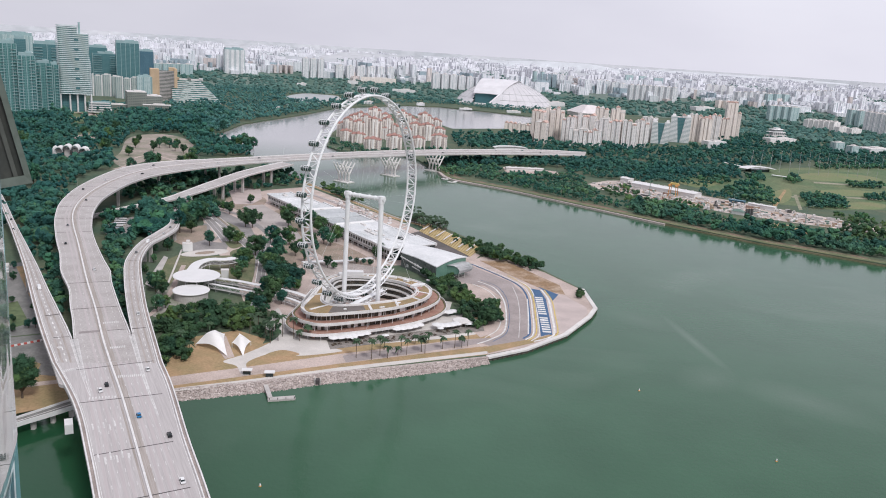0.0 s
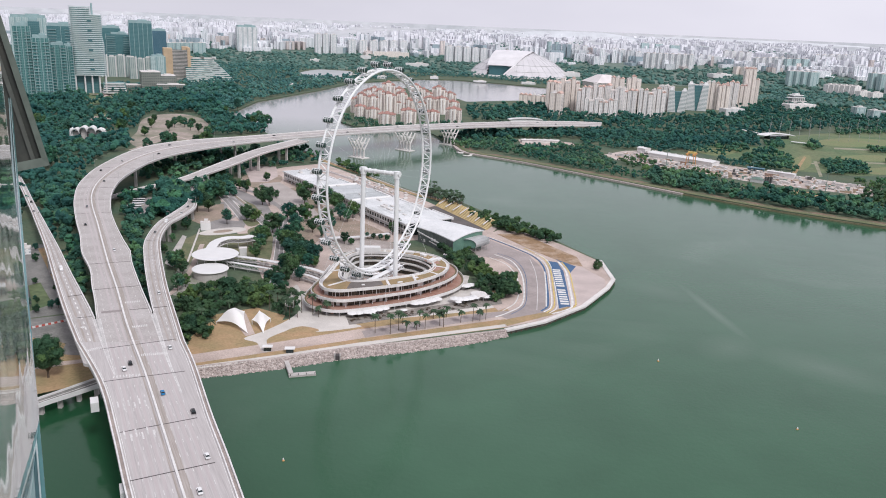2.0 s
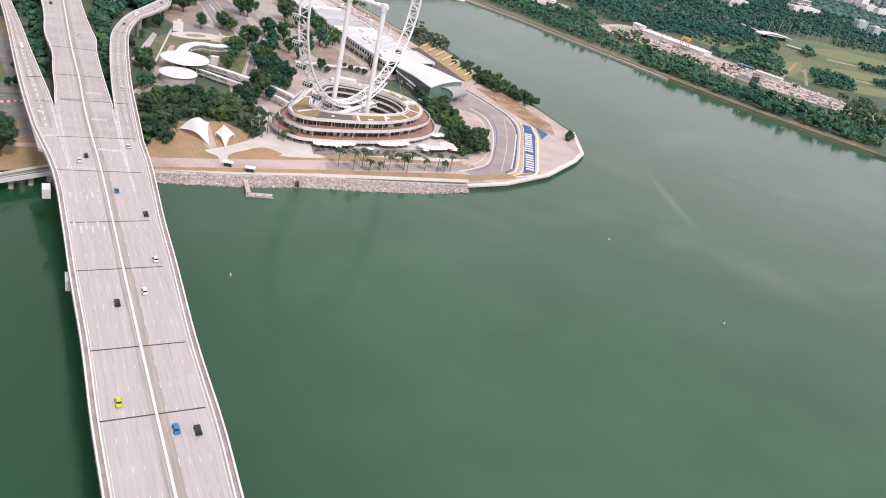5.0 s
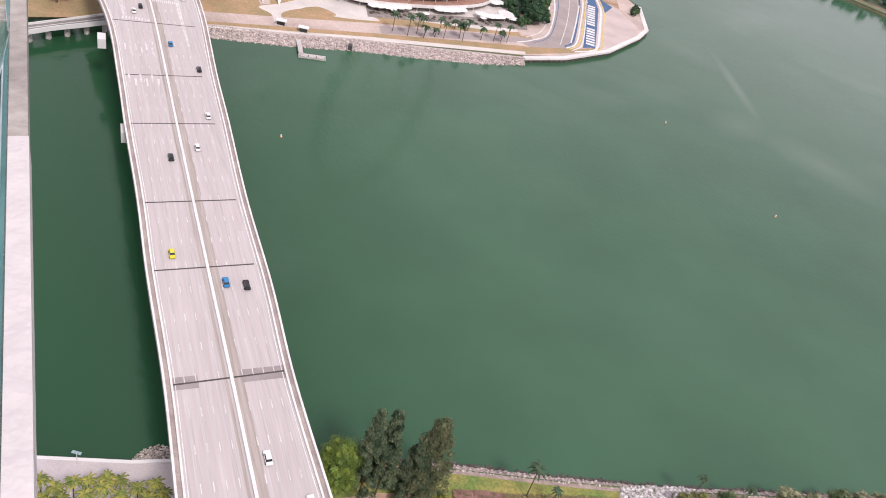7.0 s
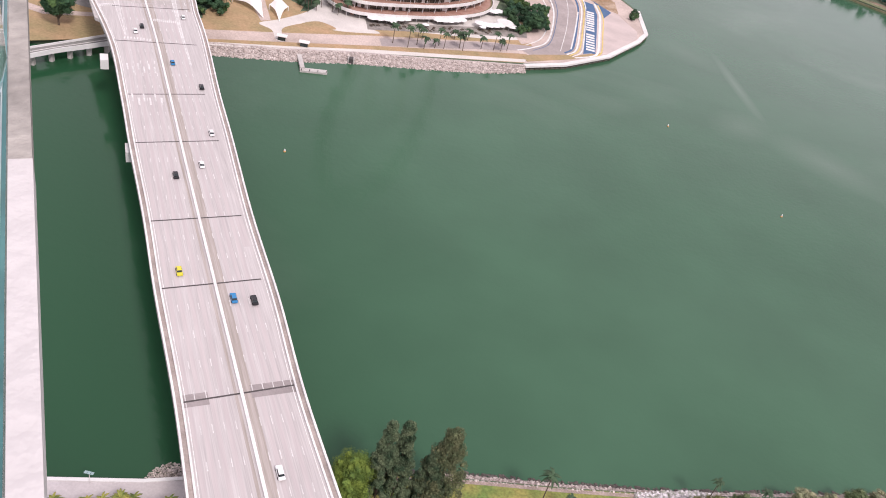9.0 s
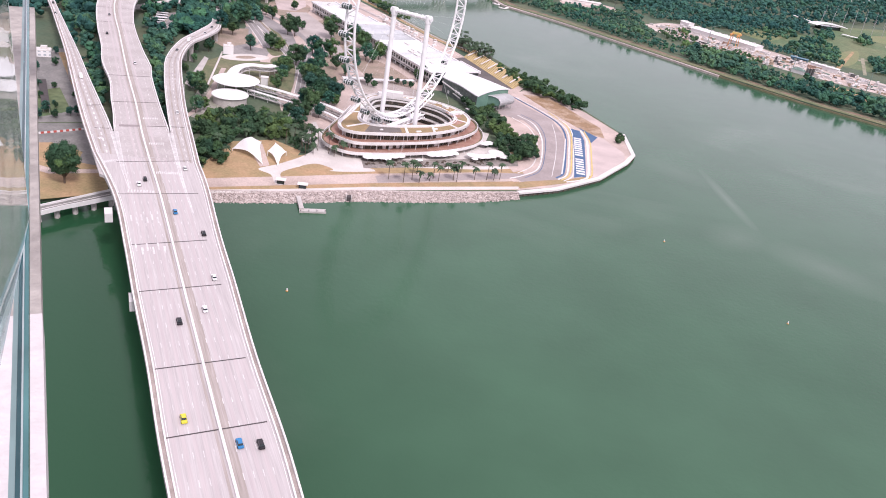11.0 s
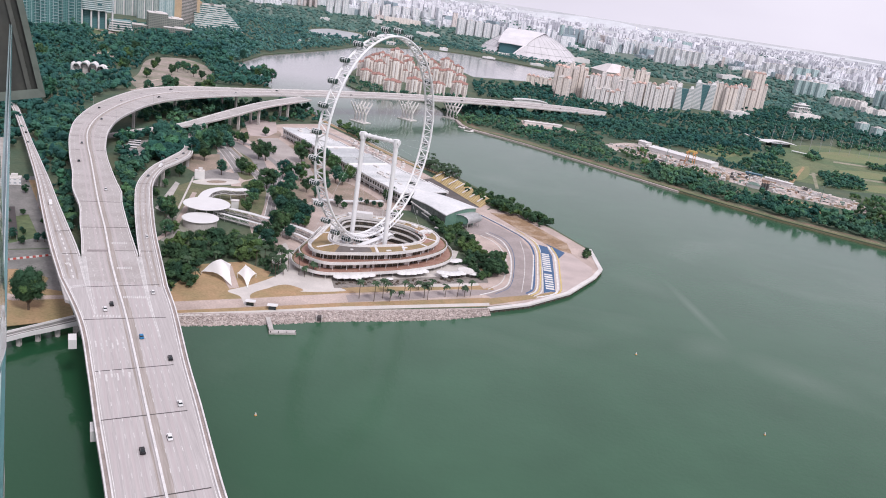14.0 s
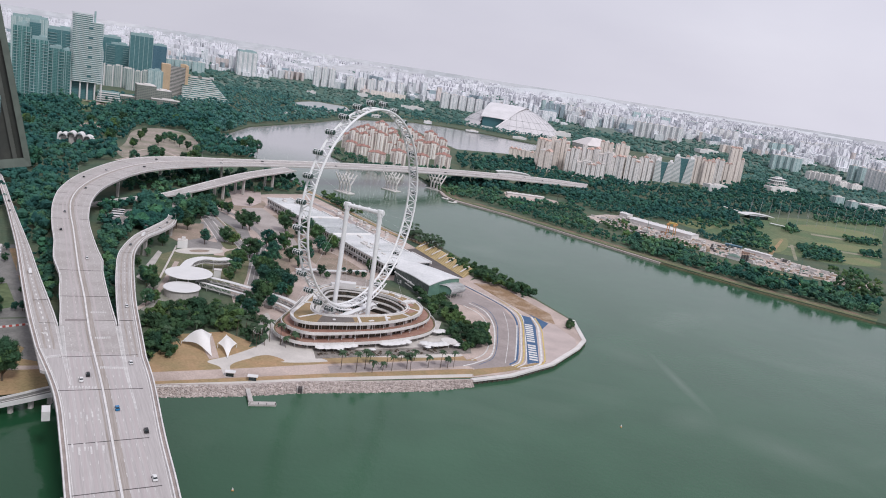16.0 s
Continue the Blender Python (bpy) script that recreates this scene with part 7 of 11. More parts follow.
COACH_PARK = [(-346, 776), (-349, 812), (-341, 838), (-328, 850), (-314, 818), (-318, 790), (-303, 748), (-316, 738)]
GLADE_A = [(-831.5, 1709.6), (-867.8, 1805.8), (-868.0, 1893.4), (-814.9, 1850.8), (-778.1, 1751.9), (-786.3, 1672.9)]
GLADE_B = [(-674.8, 1405.0), (-705.1, 1486.4), (-703.7, 1531.3), (-671.5, 1487.0), (-641.8, 1406.3), (-648.0, 1375.1)]
LANE = [(-949.2, 1736.6), (-979.9, 1793.7), (-941.2, 1902.0), (-853.1, 1906.7), (-759.3, 1898.1), (-734.1, 1834.5), (-829.5, 1838.3), (-904.0, 1825.9)]
CLEAR = [[(-597.1, 1283.9), (-567.8, 1347.3), (-415.1, 1163.3), (-422.4, 1137.2), (-535.3, 1258.4), (-575.8, 1237.3)], [(-784.0, 1615.9), (-748.8, 1752.1), (-725.9, 1712.6), (-754.5, 1563.6)], [(-623.4, 1539.5), (-550.0, 1610.2), (-456.6, 1410.0), (-414.5, 1237.6), (-490.5, 1151.6), (-549.0, 1258.3)], GLADE_A, GLADE_B, LANE]
forest([(-992.6, 1615.5), (-880.8, 1903.4), (-769.2, 1966.2), (-664.1, 2226.6), (-528.1, 1957.7), (-521.1, 1767.5), (-476.5, 1558.9), (-372.1, 1457.5), (-342.0, 1358.9), (-453.6, 1272.2), (-498.2, 1159.8), (-490.7, 1034.9), (-430.7, 846.8), (-381.6, 730.2), (-343.8, 636.8), (-433.1, 764.7), (-446.2, 711.3)], 2100, 11, 9, 19, LEAF_WEST, 1, "dense dark woodland west of the expressway", avoid=CLEAR)
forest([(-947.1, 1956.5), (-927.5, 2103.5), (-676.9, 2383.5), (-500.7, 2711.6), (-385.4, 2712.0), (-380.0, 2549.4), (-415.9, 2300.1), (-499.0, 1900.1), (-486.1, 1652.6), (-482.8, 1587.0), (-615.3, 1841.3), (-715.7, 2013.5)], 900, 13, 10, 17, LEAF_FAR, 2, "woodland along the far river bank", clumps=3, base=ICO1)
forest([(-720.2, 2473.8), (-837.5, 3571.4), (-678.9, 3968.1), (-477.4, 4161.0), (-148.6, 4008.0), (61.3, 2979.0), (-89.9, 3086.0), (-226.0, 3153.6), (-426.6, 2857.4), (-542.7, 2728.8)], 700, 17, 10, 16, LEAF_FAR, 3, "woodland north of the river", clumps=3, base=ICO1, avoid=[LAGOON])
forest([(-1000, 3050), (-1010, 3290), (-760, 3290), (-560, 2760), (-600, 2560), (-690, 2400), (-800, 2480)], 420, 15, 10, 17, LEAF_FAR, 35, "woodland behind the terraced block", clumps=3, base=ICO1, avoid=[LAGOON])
forest([(-370.7, 826.8), (-332.4, 929.3), (-284.1, 932.0), (-254.1, 849.6), (-280.6, 835.1), (-301.3, 834.4), (-300.2, 744.4), (-285.7, 674.5), (-311.5, 713.6)], 240, 7, 9, 13, LEAF_DARK, 4, "dark trees between expressway ramps", clumps=5, cards=12, avoid=[COACH_PARK])
forest([(-399.5, 934.6), (-394.9, 1106.1), (-301.2, 1180.4), (-348.0, 994.1), (-372.0, 926.0)], 120, 10, 8, 12, LEAF_DARK, 5, "dark trees under the expressway curve", clumps=6, cards=8)
forest([(-194.0, 533.2), (-191.9, 550.0), (-163.0, 556.0), (-140.3, 548.3), (-131.6, 518.5), (-137.1, 516.0), (-154.5, 514.9), (-162.9, 504.3), (-164.6, 495.2), (-153.3, 457.5), (-168.3, 450.3), (-194.7, 517.4)], 150, 7, 7, 11, LEAF_NEAR, 6, "lush trees beside the white tents", clumps=7, cards=22)
forest([(-18.3, 684.5), (9.9, 684.0), (26.3, 609.0), (46.8, 606.1), (45.8, 569.0), (27.3, 552.8), (10.3, 598.3), (-3.5, 646.0)], 60, 7.5, 7, 11, LEAF_NEAR, 7, "dark trees beside the terminal", clumps=7, cards=22)
forest([(12.2, 839.9), (51.1, 809.7), (96.5, 740.2), (87.6, 721.9), (43.5, 765.3), (12.8, 814.0)], 70, 6, 6, 9, LEAF_NEAR, 8, "shrubs along the promenade", clumps=7, cards=14)
forest([(-258.4, 522.5), (-225.3, 529.3), (-199.2, 488.7), (-243.7, 579.2), (-278.0, 653.5), (-310.9, 705.0), (-263.5, 605.3)], 90, 6, 7, 10, LEAF_DARK, 9, "dark trees below the ramps", clumps=6, cards=8)
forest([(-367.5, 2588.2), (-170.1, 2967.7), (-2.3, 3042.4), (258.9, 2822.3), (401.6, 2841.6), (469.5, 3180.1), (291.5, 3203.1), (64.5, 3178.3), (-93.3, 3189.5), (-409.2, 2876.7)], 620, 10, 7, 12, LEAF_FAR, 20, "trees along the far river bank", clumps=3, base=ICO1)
forest([(-48.8, 1387.0), (6.4, 1357.4), (34.8, 1293.2), (6.8, 1281.0), (-22.7, 1344.0)], 60, 8, 6, 9, LEAF_DARK, 21, "trees beside the river bridge", clumps=4)
forest([(239.1, 1231.3), (297.7, 1297.8), (290.3, 1181.4), (374.7, 1148.1), (360.5, 1101.3), (270.3, 1128.8)], 60, 9, 6, 10, LEAF, 22, "trees along the works yard", clumps=4)
forest([(421.1, 1302.1), (460.7, 1279.8), (459.7, 1224.2), (409.9, 1235.3)], 30, 9, 6, 10, LEAF_WEST, 23, "trees behind the works yard", clumps=4)
forest([(257.0, 1390.0), (396.2, 1423.9), (436.6, 1353.7), (336.2, 1385.4), (289.9, 1353.4)], 90, 9, 7, 11, LEAF_WEST, 24, "trees behind the sheds", clumps=4)
forest([(579.7, 1158.3), (623.5, 1101.1), (607.2, 1070.4), (553.1, 1101.6)], 40, 9, 6, 11, LEAF, 25, "trees at the end of the works yard", clumps=4)
forest([(555.1, 1072.3), (591.8, 1041.4), (537.4, 938.8), (508.3, 990.4)], 60, 9, 8, 13, LEAF_OLIVE, 26, "feathery trees beside the bank", clumps=4)
forest([(-312.7, 1175.2), (-288.1, 1234.1), (-258.9, 1223.0), (-188.3, 1121.8), (-191.7, 1086.5), (-228.5, 1081.2), (-264.0, 1035.3), (-283.1, 947.0), (-309.8, 922.8)], 60, 8, 8, 12, LEAF_DARK, 31, "dark trees under the slip road", clumps=6, cards=8)
forest([(-176.0, 1107.1), (-144.0, 1068.4), (-110.3, 1013.3), (-112.7, 996.7), (-145.0, 1037.6), (-175.4, 1083.6)], 40, 5, 6, 10, LEAF_NEAR, 32, "bushy trees along the river wall", clumps=5, cards=10)
forest([(-140.6, 553.1), (-119.2, 549.9), (-110.2, 522.0), (-113.5, 500.8), (-122.1, 503.3)], 26, 4, 2.5, 4.5, LEAF_OLIVE, 33, "olive shrubs beside the terminal", clumps=5, cards=16)
forest([(-330, 782), (-338, 862), (-330, 908), (-305, 900), (-280, 835), (-270, 770), (-290, 752)], 90, 6.5, 12, 17, LEAF_DARK, 36, "tall dark trees round the ramp end", clumps=6, cards=9, avoid=[COACH_PARK])
forest([(115.5, 664.7), (124.8, 673.6), (124.4, 651.9), (116.4, 643.7)], 9, 3, 3, 6, LEAF_NEAR, 34, "bushes on the point", clumps=5, cards=14)
forest([(-262, 520), (-300, 592), (-330, 648), (-366, 715), (-395, 790), (-416, 885), (-480, 860), (-400, 735), (-345, 650), (-305, 585), (-275, 530)], 170, 6.5, 8, 13, LEAF_DARK, 72, "dark trees between the ramp and the expressway", clumps=4, cards=8, avoid=[COACH_PARK])
forest([(-425, 715), (-520, 860), (-640, 1030), (-680, 960), (-560, 800), (-450, 670)], 170, 8, 8, 14, LEAF_WEST, 73, "dark woodland beside the ramp", clumps=4)
# east bank
forest([(-3.3, 1352.9), (90.5, 1468.8), (215.4, 1453.6), (227.4, 1269.5), (227.9, 1167.7), (269.0, 1086.3), (215.4, 1096.6), (96.0, 1227.3), (16.1, 1297.3)], 620, 8, 6, 11, LEAF_DARK, 10, "bushy trees on the east bank", avoid=[[(89.3, 1445.7), (216.4, 1461.3), (207.1, 1355.5), (88.5, 1335.4)]])
forest([(272.4, 1138.3), (330.1, 1107.3), (386.8, 1037.6), (466.0, 1010.3), (537.4, 938.8), (504.5, 876.6), (389.1, 943.5), (304.9, 1015.2), (254.9, 1057.8)], 440, 8, 8, 12, LEAF_DARK, 12, "bushy trees along the east bank", clumps=5, cards=4)
forest([(-45.9, 1440.4), (116.6, 1545.7), (279.9, 1593.5), (588.5, 1625.4), (547.5, 1475.0), (392.4, 1409.2), (330.9, 1506.8), (174.6, 1463.8), (6.3, 1384.8)], 760, 10, 9, 15, LEAF_WEST, 13, "dense woodland beside the expressway", avoid=[[(89.3, 1445.7), (216.4, 1461.3), (207.1, 1355.5), (88.5, 1335.4)]])
forest([(3.5, 1923.2), (195.2, 2075.7), (270.4, 1864.1), (626.6, 1984.0), (932.6, 2523.7), (1188.3, 2167.1), (1002.2, 1815.9), (810.3, 1817.0), (623.4, 1657.8), (289.2, 1650.5), (16.8, 1676.4)], 1500, 14.5, 9, 17, LEAF_WEST, 14, "dense woodland around the apartment blocks", base=ICO1)
forest([(-237.2, 1533.5), (-189.4, 1505.7), (-106.1, 1551.0), (-7.1, 1663.0), (-4.1, 1606.5), (-101.1, 1484.3), (-202.7, 1447.6)], 60, 9, 6, 10, LEAF_DARK, 15, "trees on the riverside lawn")
forest([(1386.9, 3872.3), (1655.2, 3926.6), (1608.8, 2960.7), (1315.8, 2407.7), (973.0, 2585.2)], 600, 16, 8, 14, LEAF_FAR, 16, "woodland behind the golf range", clumps=3, base=ICO1)
forest([(506.6, 4587.0), (823.3, 3922.1), (2073.0, 6205.1), (1598.0, 4475.2), (651.2, 3078.0), (423.0, 3168.1)], 500, 18, 9, 15, LEAF_FAR, 17, "woodland beside the stadium", clumps=3, base=ICO1)
forest([(528.9, 1421.7), (561.9, 1374.3), (512.5, 1200.9), (451.5, 1226.1), (439.6, 1271.8)], 90, 8, 8, 11, LEAF_DARK, 18, "trees beside the works yard", clumps=6)
forest([(598.6, 1332.1), (664.7, 1319.4), (625.0, 1217.2), (552.3, 1192.2)], 80, 8, 8, 11, LEAF_DARK, 19, "trees on the golf course", clumps=6)
forest([(214.0, 1554.9), (290.3, 1565.1), (368.2, 1495.0), (409.8, 1416.8), (339.6, 1348.4), (306.1, 1401.5), (252.3, 1365.4), (217.9, 1442.9)], 190, 8, 6, 11, LEAF_WEST, 37, "trees between the wood and the works yard", clumps=4)
# park trees on the peninsula, each a tree of its own
PARK = [(-269.0, 905.2, 0.8), (-259.7, 900.9, 0.9), (-247.2, 884.6, 1.1), (-241.1, 954.6, 0.8), (-214.1, 827.1, 1.35), (-205.8, 823.5, 1.3), (-206.7, 860.6, 0.7), (-171.2, 842.9, 1.5), (-172.4, 764.6, 1.3), (-164.9, 759.1, 1.0), (-154.0, 763.9, 1.25), (-226.5, 739.1, 1.05), (-211.8, 756.1, 0.95), (-203.1, 753.3, 1.0), (-175.7, 714.8, 1.55), (-172.4, 728.3, 1.2), (-150.1, 695.6, 1.4), (-155.9, 698.4, 1.1), (-175.1, 679.0, 1.3), (-172.6, 655.5, 1.0), (-277.0, 812.4, 1.5), (-268.7, 828.3, 1.4), (-265.4, 843.5, 1.3), (-259.0, 784.8, 1.3), (-269.9, 782.3, 1.4)]
PARK_EAST = [(-132.8, 818.7, 1.5), (-113.4, 770.2, 1.0), (-121.1, 775.7, 1.2), (-110.2, 787.8, 1.3), (-103.7, 689.2, 0.75), (-59.0, 738.8, 0.9), (-51.6, 749.0, 0.8), (-63.6, 729.3, 0.8), (-85.7, 710.4, 0.4), (-79.8, 709.6, 0.45), (-73.3, 708.9, 0.4), (-66.7, 706.2, 0.45), (-170.3, 631.8, 0.9), (-142.8, 659.4, 1.1), (-130.7, 639.2, 1.2), (-121.1, 624.5, 1.0), (-142.8, 636.9, 1.25), (-121.2, 608.8, 0.9), (-131.8, 587.6, 1.35), (-137.2, 565.8, 1.0), (-147.2, 848.5, 1.4), (-152.2, 825.0, 1.2), (-130.1, 618.1, 0.9), (-97.5, 687.0, 0.55)]
PARK_INNER = [(-151.7, 661.3, 1.1), (-147.5, 669.4, 0.9), (-136.8, 657.0, 1.0), (-127.7, 648.2, 1.0), (-119.1, 636.3, 0.9), (-135.2, 633.3, 1.1), (-126.1, 623.6, 0.9), (-117.6, 614.0, 0.8), (-139.5, 598.0, 0.9), (-122.0, 579.4, 0.8), (-181.4, 689.3, 0.9), (-182.5, 673.8, 0.8), (-160.6, 678.0, 1.0), (-137.3, 744.5, 0.9), (-132.3, 763.8, 1.1), (-139.6, 722.2, 1.0), (-123.6, 736.3, 0.8), (-216.6, 769.3, 0.8), (-127.1, 704.2, 0.8)]
for x, y, s in PARK + PARK_EAST + PARK_INNER:
    plant((x, y), TREES, lo=s * 1.26, hi=s * 1.40)
for x, y, s in ((-256.6, 710.1, 0.9), (-264.0, 693.5, 0.8), (-248.1, 632.8, 0.7), (-228.2, 597.1, 0.8), (-236.0, 612.0, 0.6), (-254.0, 668.0, 0.6)):
    plant((x, y), TREES, lo=s * 1.1, hi=s * 1.3)
for loop, n, gap in (([(-214.5, 550.7), (-229.9, 613.2), (-201.9, 560.1), (-194.9, 523.3)], 5, 9), ([(-150.9, 575.7), (-131.6, 572.3), (-124.2, 555.5), (-128.4, 543.1)], 4, 8), ([(-308.1, 949.3), (-290.0, 985.3), (-272.2, 940.9), (-285.6, 877.9)], 6, 12)):
    for p in scatter(loop, n, gap, rng):
        plant(p, TREES, lo=0.9, hi=1.4)
for x, y in [(-387.6, 1484.7), (-372.1, 1457.5), (-357.1, 1431.2), (-386.7, 1449.3), (-364.2, 1410.6), (-603.2, 1695.4), (-564.9, 1647.2), (-488.4, 1605.4), (-477.1, 1658.6), (-653.1, 1541.7), (-611.4, 1408.2), (-570.1, 1298.7), (-546.9, 1709.5), (-394.0, 1196.9), (-399.0, 1170.7), (-438.2, 1152.7), (-452.3, 1112.7), (-546.3, 1102.9), (-517.2, 969.7), (-633.8, 1249.3), (-685.9, 1477.7), (-701.4, 1287.8)]:
    plant((x, y), TREES, lo=1.7, hi=2.3)
for x, y in [(-119.1, 514.9), (-113.1, 509.4), (-107.5, 501.7), (-111.7, 496.6), (-106.3, 510.6), (-51.9, 481.0), (-37.0, 487.6)] + [(-41.9, 480.1), (-31.8, 484.1), (-35.2, 498.8), (-25.4, 490.2), (-19.7, 492.4), (-23.5, 495.2), (-15.0, 512.5), (-7.5, 497.2), (-10.0, 499.5), (-6.1, 516.1), (4.1, 507.2), (12.4, 510.5), (17.4, 512.5), (21.4, 515.8)] + [(-98.0, 507.8), (-93.4, 504.3), (-88.6, 509.6), (-148.1, 537.0), (-139.1, 526.4), (-129.4, 511.8), (-125.8, 521.5), (-116.1, 505.0), (-155.3, 540.8), (-112.7, 516.7), (-169.5, 526.3), (-155.8, 507.8), (-164.5, 475.0), (-156.2, 466.5)]:
    plant((x, y), PALMS, lo=0.95, hi=1.3)
for p in scatter([(-46.0, 929.7), (-28.9, 928.6), (7.0, 871.9), (-0.4, 852.6), (-30.2, 884.1)], 60, 3.4, rng):
    plant(p, PALMS, lo=1.0, hi=1.35)

for k, (loop, n) in enumerate((([(575.0, 1528.4), (630.5, 1597.4), (588.6, 1465.7), (550.3, 1424.2)], 16), ([(767.8, 1513.2), (833.2, 1513.4), (807.9, 1465.1), (744.5, 1465.0)], 22), ([(441.8, 1404.5), (528.0, 1480.3), (519.4, 1424.1), (439.6, 1331.8)], 18), ([(731.8, 1376.9), (764.3, 1366.9), (736.5, 1314.4), (705.0, 1323.7)], 14), ([(643.6, 1515.7), (677.6, 1558.5), (675.9, 1502.1), (630.4, 1444.3)], 10), ([(812.7, 1763.4), (1041.3, 1889.6), (1002.2, 1815.9), (784.2, 1698.8)], 40))):
    forest(loop, round(n * 1.7), 6, 7, 11, LEAF_DARK, 50 + k, "scattered trees on the golf course", clumps=6)


# ---- buildings ----
# windows kept pale against the wall, in place of distance haze
HAZE_WHITE = facade("haze_pale_block", (0.80, 0.79, 0.79), (0.42, 0.46, 0.48), 3.0, 4.0, 0.5, 0.5)
TEAL_FAR = facade("far_teal_slab", (0.50, 0.60, 0.60), (0.26, 0.38, 0.39), 3.4, 5.0, 0.5, 0.6, strips=0.2)
PINK = facade("cream_apartment", (0.92, 0.83, 0.765), (0.58, 0.525, 0.495), 3.2, 4.2, 0.45, 0.36, strips=0.12)
FAR_WHITE = facade("far_white_slab", (0.82, 0.81, 0.815), (0.36, 0.41, 0.44), 3.0, 5.0, 0.5, 0.5, strips=0.16)
CREAM = facade("white_apartment", (0.92, 0.88, 0.86), (0.49, 0.50, 0.50), 3.2, 4.2, 0.45, 0.36, strips=0.12)
TEAL = facade("teal_glass_tower", (0.13, 0.28, 0.275), (0.065, 0.175, 0.175), 3.5, 5.5, 0.6, 0.8, strips=0.2)
TEAL_PLAIN = facade("plain_teal_glass", (0.10, 0.215, 0.23), (0.07, 0.175, 0.19), 3.8, 4.0, 0.7, 0.9)
TEAL_BAND = mat("teal_grey_balcony", (0.30, 0.42, 0.43), 0.6, 0.15, 0.1, 0.8)
BLUE = facade("blue_glass_block", (0.10, 0.20, 0.26), (0.05, 0.12, 0.165), 3.8, 3.2, 0.75, 0.8)
GREY = facade("grey_block", (0.44, 0.45, 0.46), (0.16, 0.19, 0.20), 3.3, 3.6, 0.55, 0.6)
ORANGE = mat("orange_cladding", (0.57, 0.42, 0.28), 0.7, 0.15, 0.05, 0.5)
REDROOF = mat("red_tile_roof", (0.385, 0.215, 0.18), 0.85, 0.25, 0.1, 1.0, island=0.2)
BROWN_ROOF = mat("tan_tile_roof", (0.58, 0.42, 0.33), 0.85, 0.25, 0.1, 1.0, island=0.2)


def block(name, p, w, d, turn, material, label, category="building", roof=None, steps=((1.0, 1.0),), cap=2.5, group=""):
    """A tower of one or more set-back stages with a roof: p is (x, y, top)."""
    h = p[2] - 3.0
    t = thing(name, label, category, (p[0], p[1], 3.0), turn, group)
    z = 0.0
    for k, (f, share) in enumerate(steps):
        bm = bmesh.new()
        box(bm, 0, 0, z, w * f, d * f, h * share - z)
        part("wall", bm, material, t)
        z = h * share - 0.01
    f = steps[-1][0]
    bm = bmesh.new()
    if roof:
        v = box(bm, 0, 0, h, w * f * 1.08, d * f * 1.08, 0.4)
        box(bm, 0, 0, h + 0.4, w * f * 1.04, d * f * 1.04, cap * 1.6, 0, 0.12)
        part("roof", bm, roof, t)
    else:
        box(bm, 0, 0, h, w * f * 0.98, d * f * 0.98, 0.7)
        box(bm, w * 0.08, 0, h + 0.7, w * f * 0.4, d * f * 0.45, cap)
        part("roof", bm, PALE, t)
    return t


# western towers
def slim_tower(p, w, d, label, material=None, floors=True, stripes=5, crown=0.7, turn=27):
    """A residential tower: glass body, light piers, balcony slabs every second floor and a set-back crown."""
    t = thing("tower", label, "tower", (p[0], p[1], 3.0), turn, "western towers")
    h = p[2] - 3.0
    bm = bmesh.new()
    box(bm, 0, 0, 0, w, d, h * 0.95)
    part("body", bm, material or TEAL, t)
    bm = bmesh.new()
    box(bm, 0, 0, h * 0.95, w * crown, d * 0.8, h * 0.05)
    box(bm, w * 0.12, 0, h, w * crown * 0.4, d * 0.4, 3.0)
    part("crown", bm, TEAL_BAND, t, "set-back plant storey")
    for k in range(stripes):
        x = -w / 2 + w * k / max(1, stripes - 1)
        bm = bmesh.new()
        box(bm, x, -d / 2, 0, 1.3, 2.4, h * 0.955)
        part("pier", bm, TEAL_BAND, t, "pale vertical pier")
    if floors:
        for k in range(int(h * 0.92 / 7.0)):
            for x0, x1 in ((-0.47, -0.16), (0.14, 0.47)):
                bm = bmesh.new()
                box(bm, w * (x0 + x1) / 2, -d / 2 - 0.5, 6 + 7.0 * k, w * (x1 - x0), 3.0, 1.0)
                part("balcony", bm, TEAL_BAND, t, "pale balcony slab")
    return t


slim_tower((-984.9, 1772.6, 162.7), 35, 28, "teal glass residential tower with pale balconies")
slim_tower((-979.0, 1815.0, 173.4), 24, 24, "narrow dark teal glass tower", TEAL_PLAIN, False, 2)
slim_tower((-945.8, 1774.2, 137.5), 35, 28, "lower teal glass residential tower with balconies", crown=0.85)
slim_tower((-944.8, 1843.6, 119.9), 36, 28, "teal glass tower with a pale central strip", stripes=4)
slim_tower((-934.1, 1871.3, 116.4), 20, 24, "slim teal glass tower beside the banded one", stripes=3)
slim_tower((-1038.7, 2052.1, 159.1), 64, 40, "broad teal glass office tower", TEAL_PLAIN, True, 3, 0.92)
slim_tower((-1437.4, 2633.2, 168.9), 107, 40, "long grey-teal slab block far behind", TEAL_FAR, False, 7, 0.95)
slim_tower((-1112.2, 2126.7, 133.6), 12, 14, "slim white tower between the teal ones", FAR_WHITE, False, 2)
slim_tower((-1181.2, 2648.5, 144.6), 68, 44, "dark teal glass office block", TEAL_PLAIN, False, 2, 0.95)
slim_tower((-1114.0, 2568.8, 127.4), 78, 40, "stepped teal glass offices with pale floor bands", TEAL_PLAIN, True, 2, 0.6)
slim_tower((-1016.8, 2501.2, 167.7), 66, 40, "tall teal glass slab with pale vertical fins", TEAL_PLAIN, False, 6, 0.98)
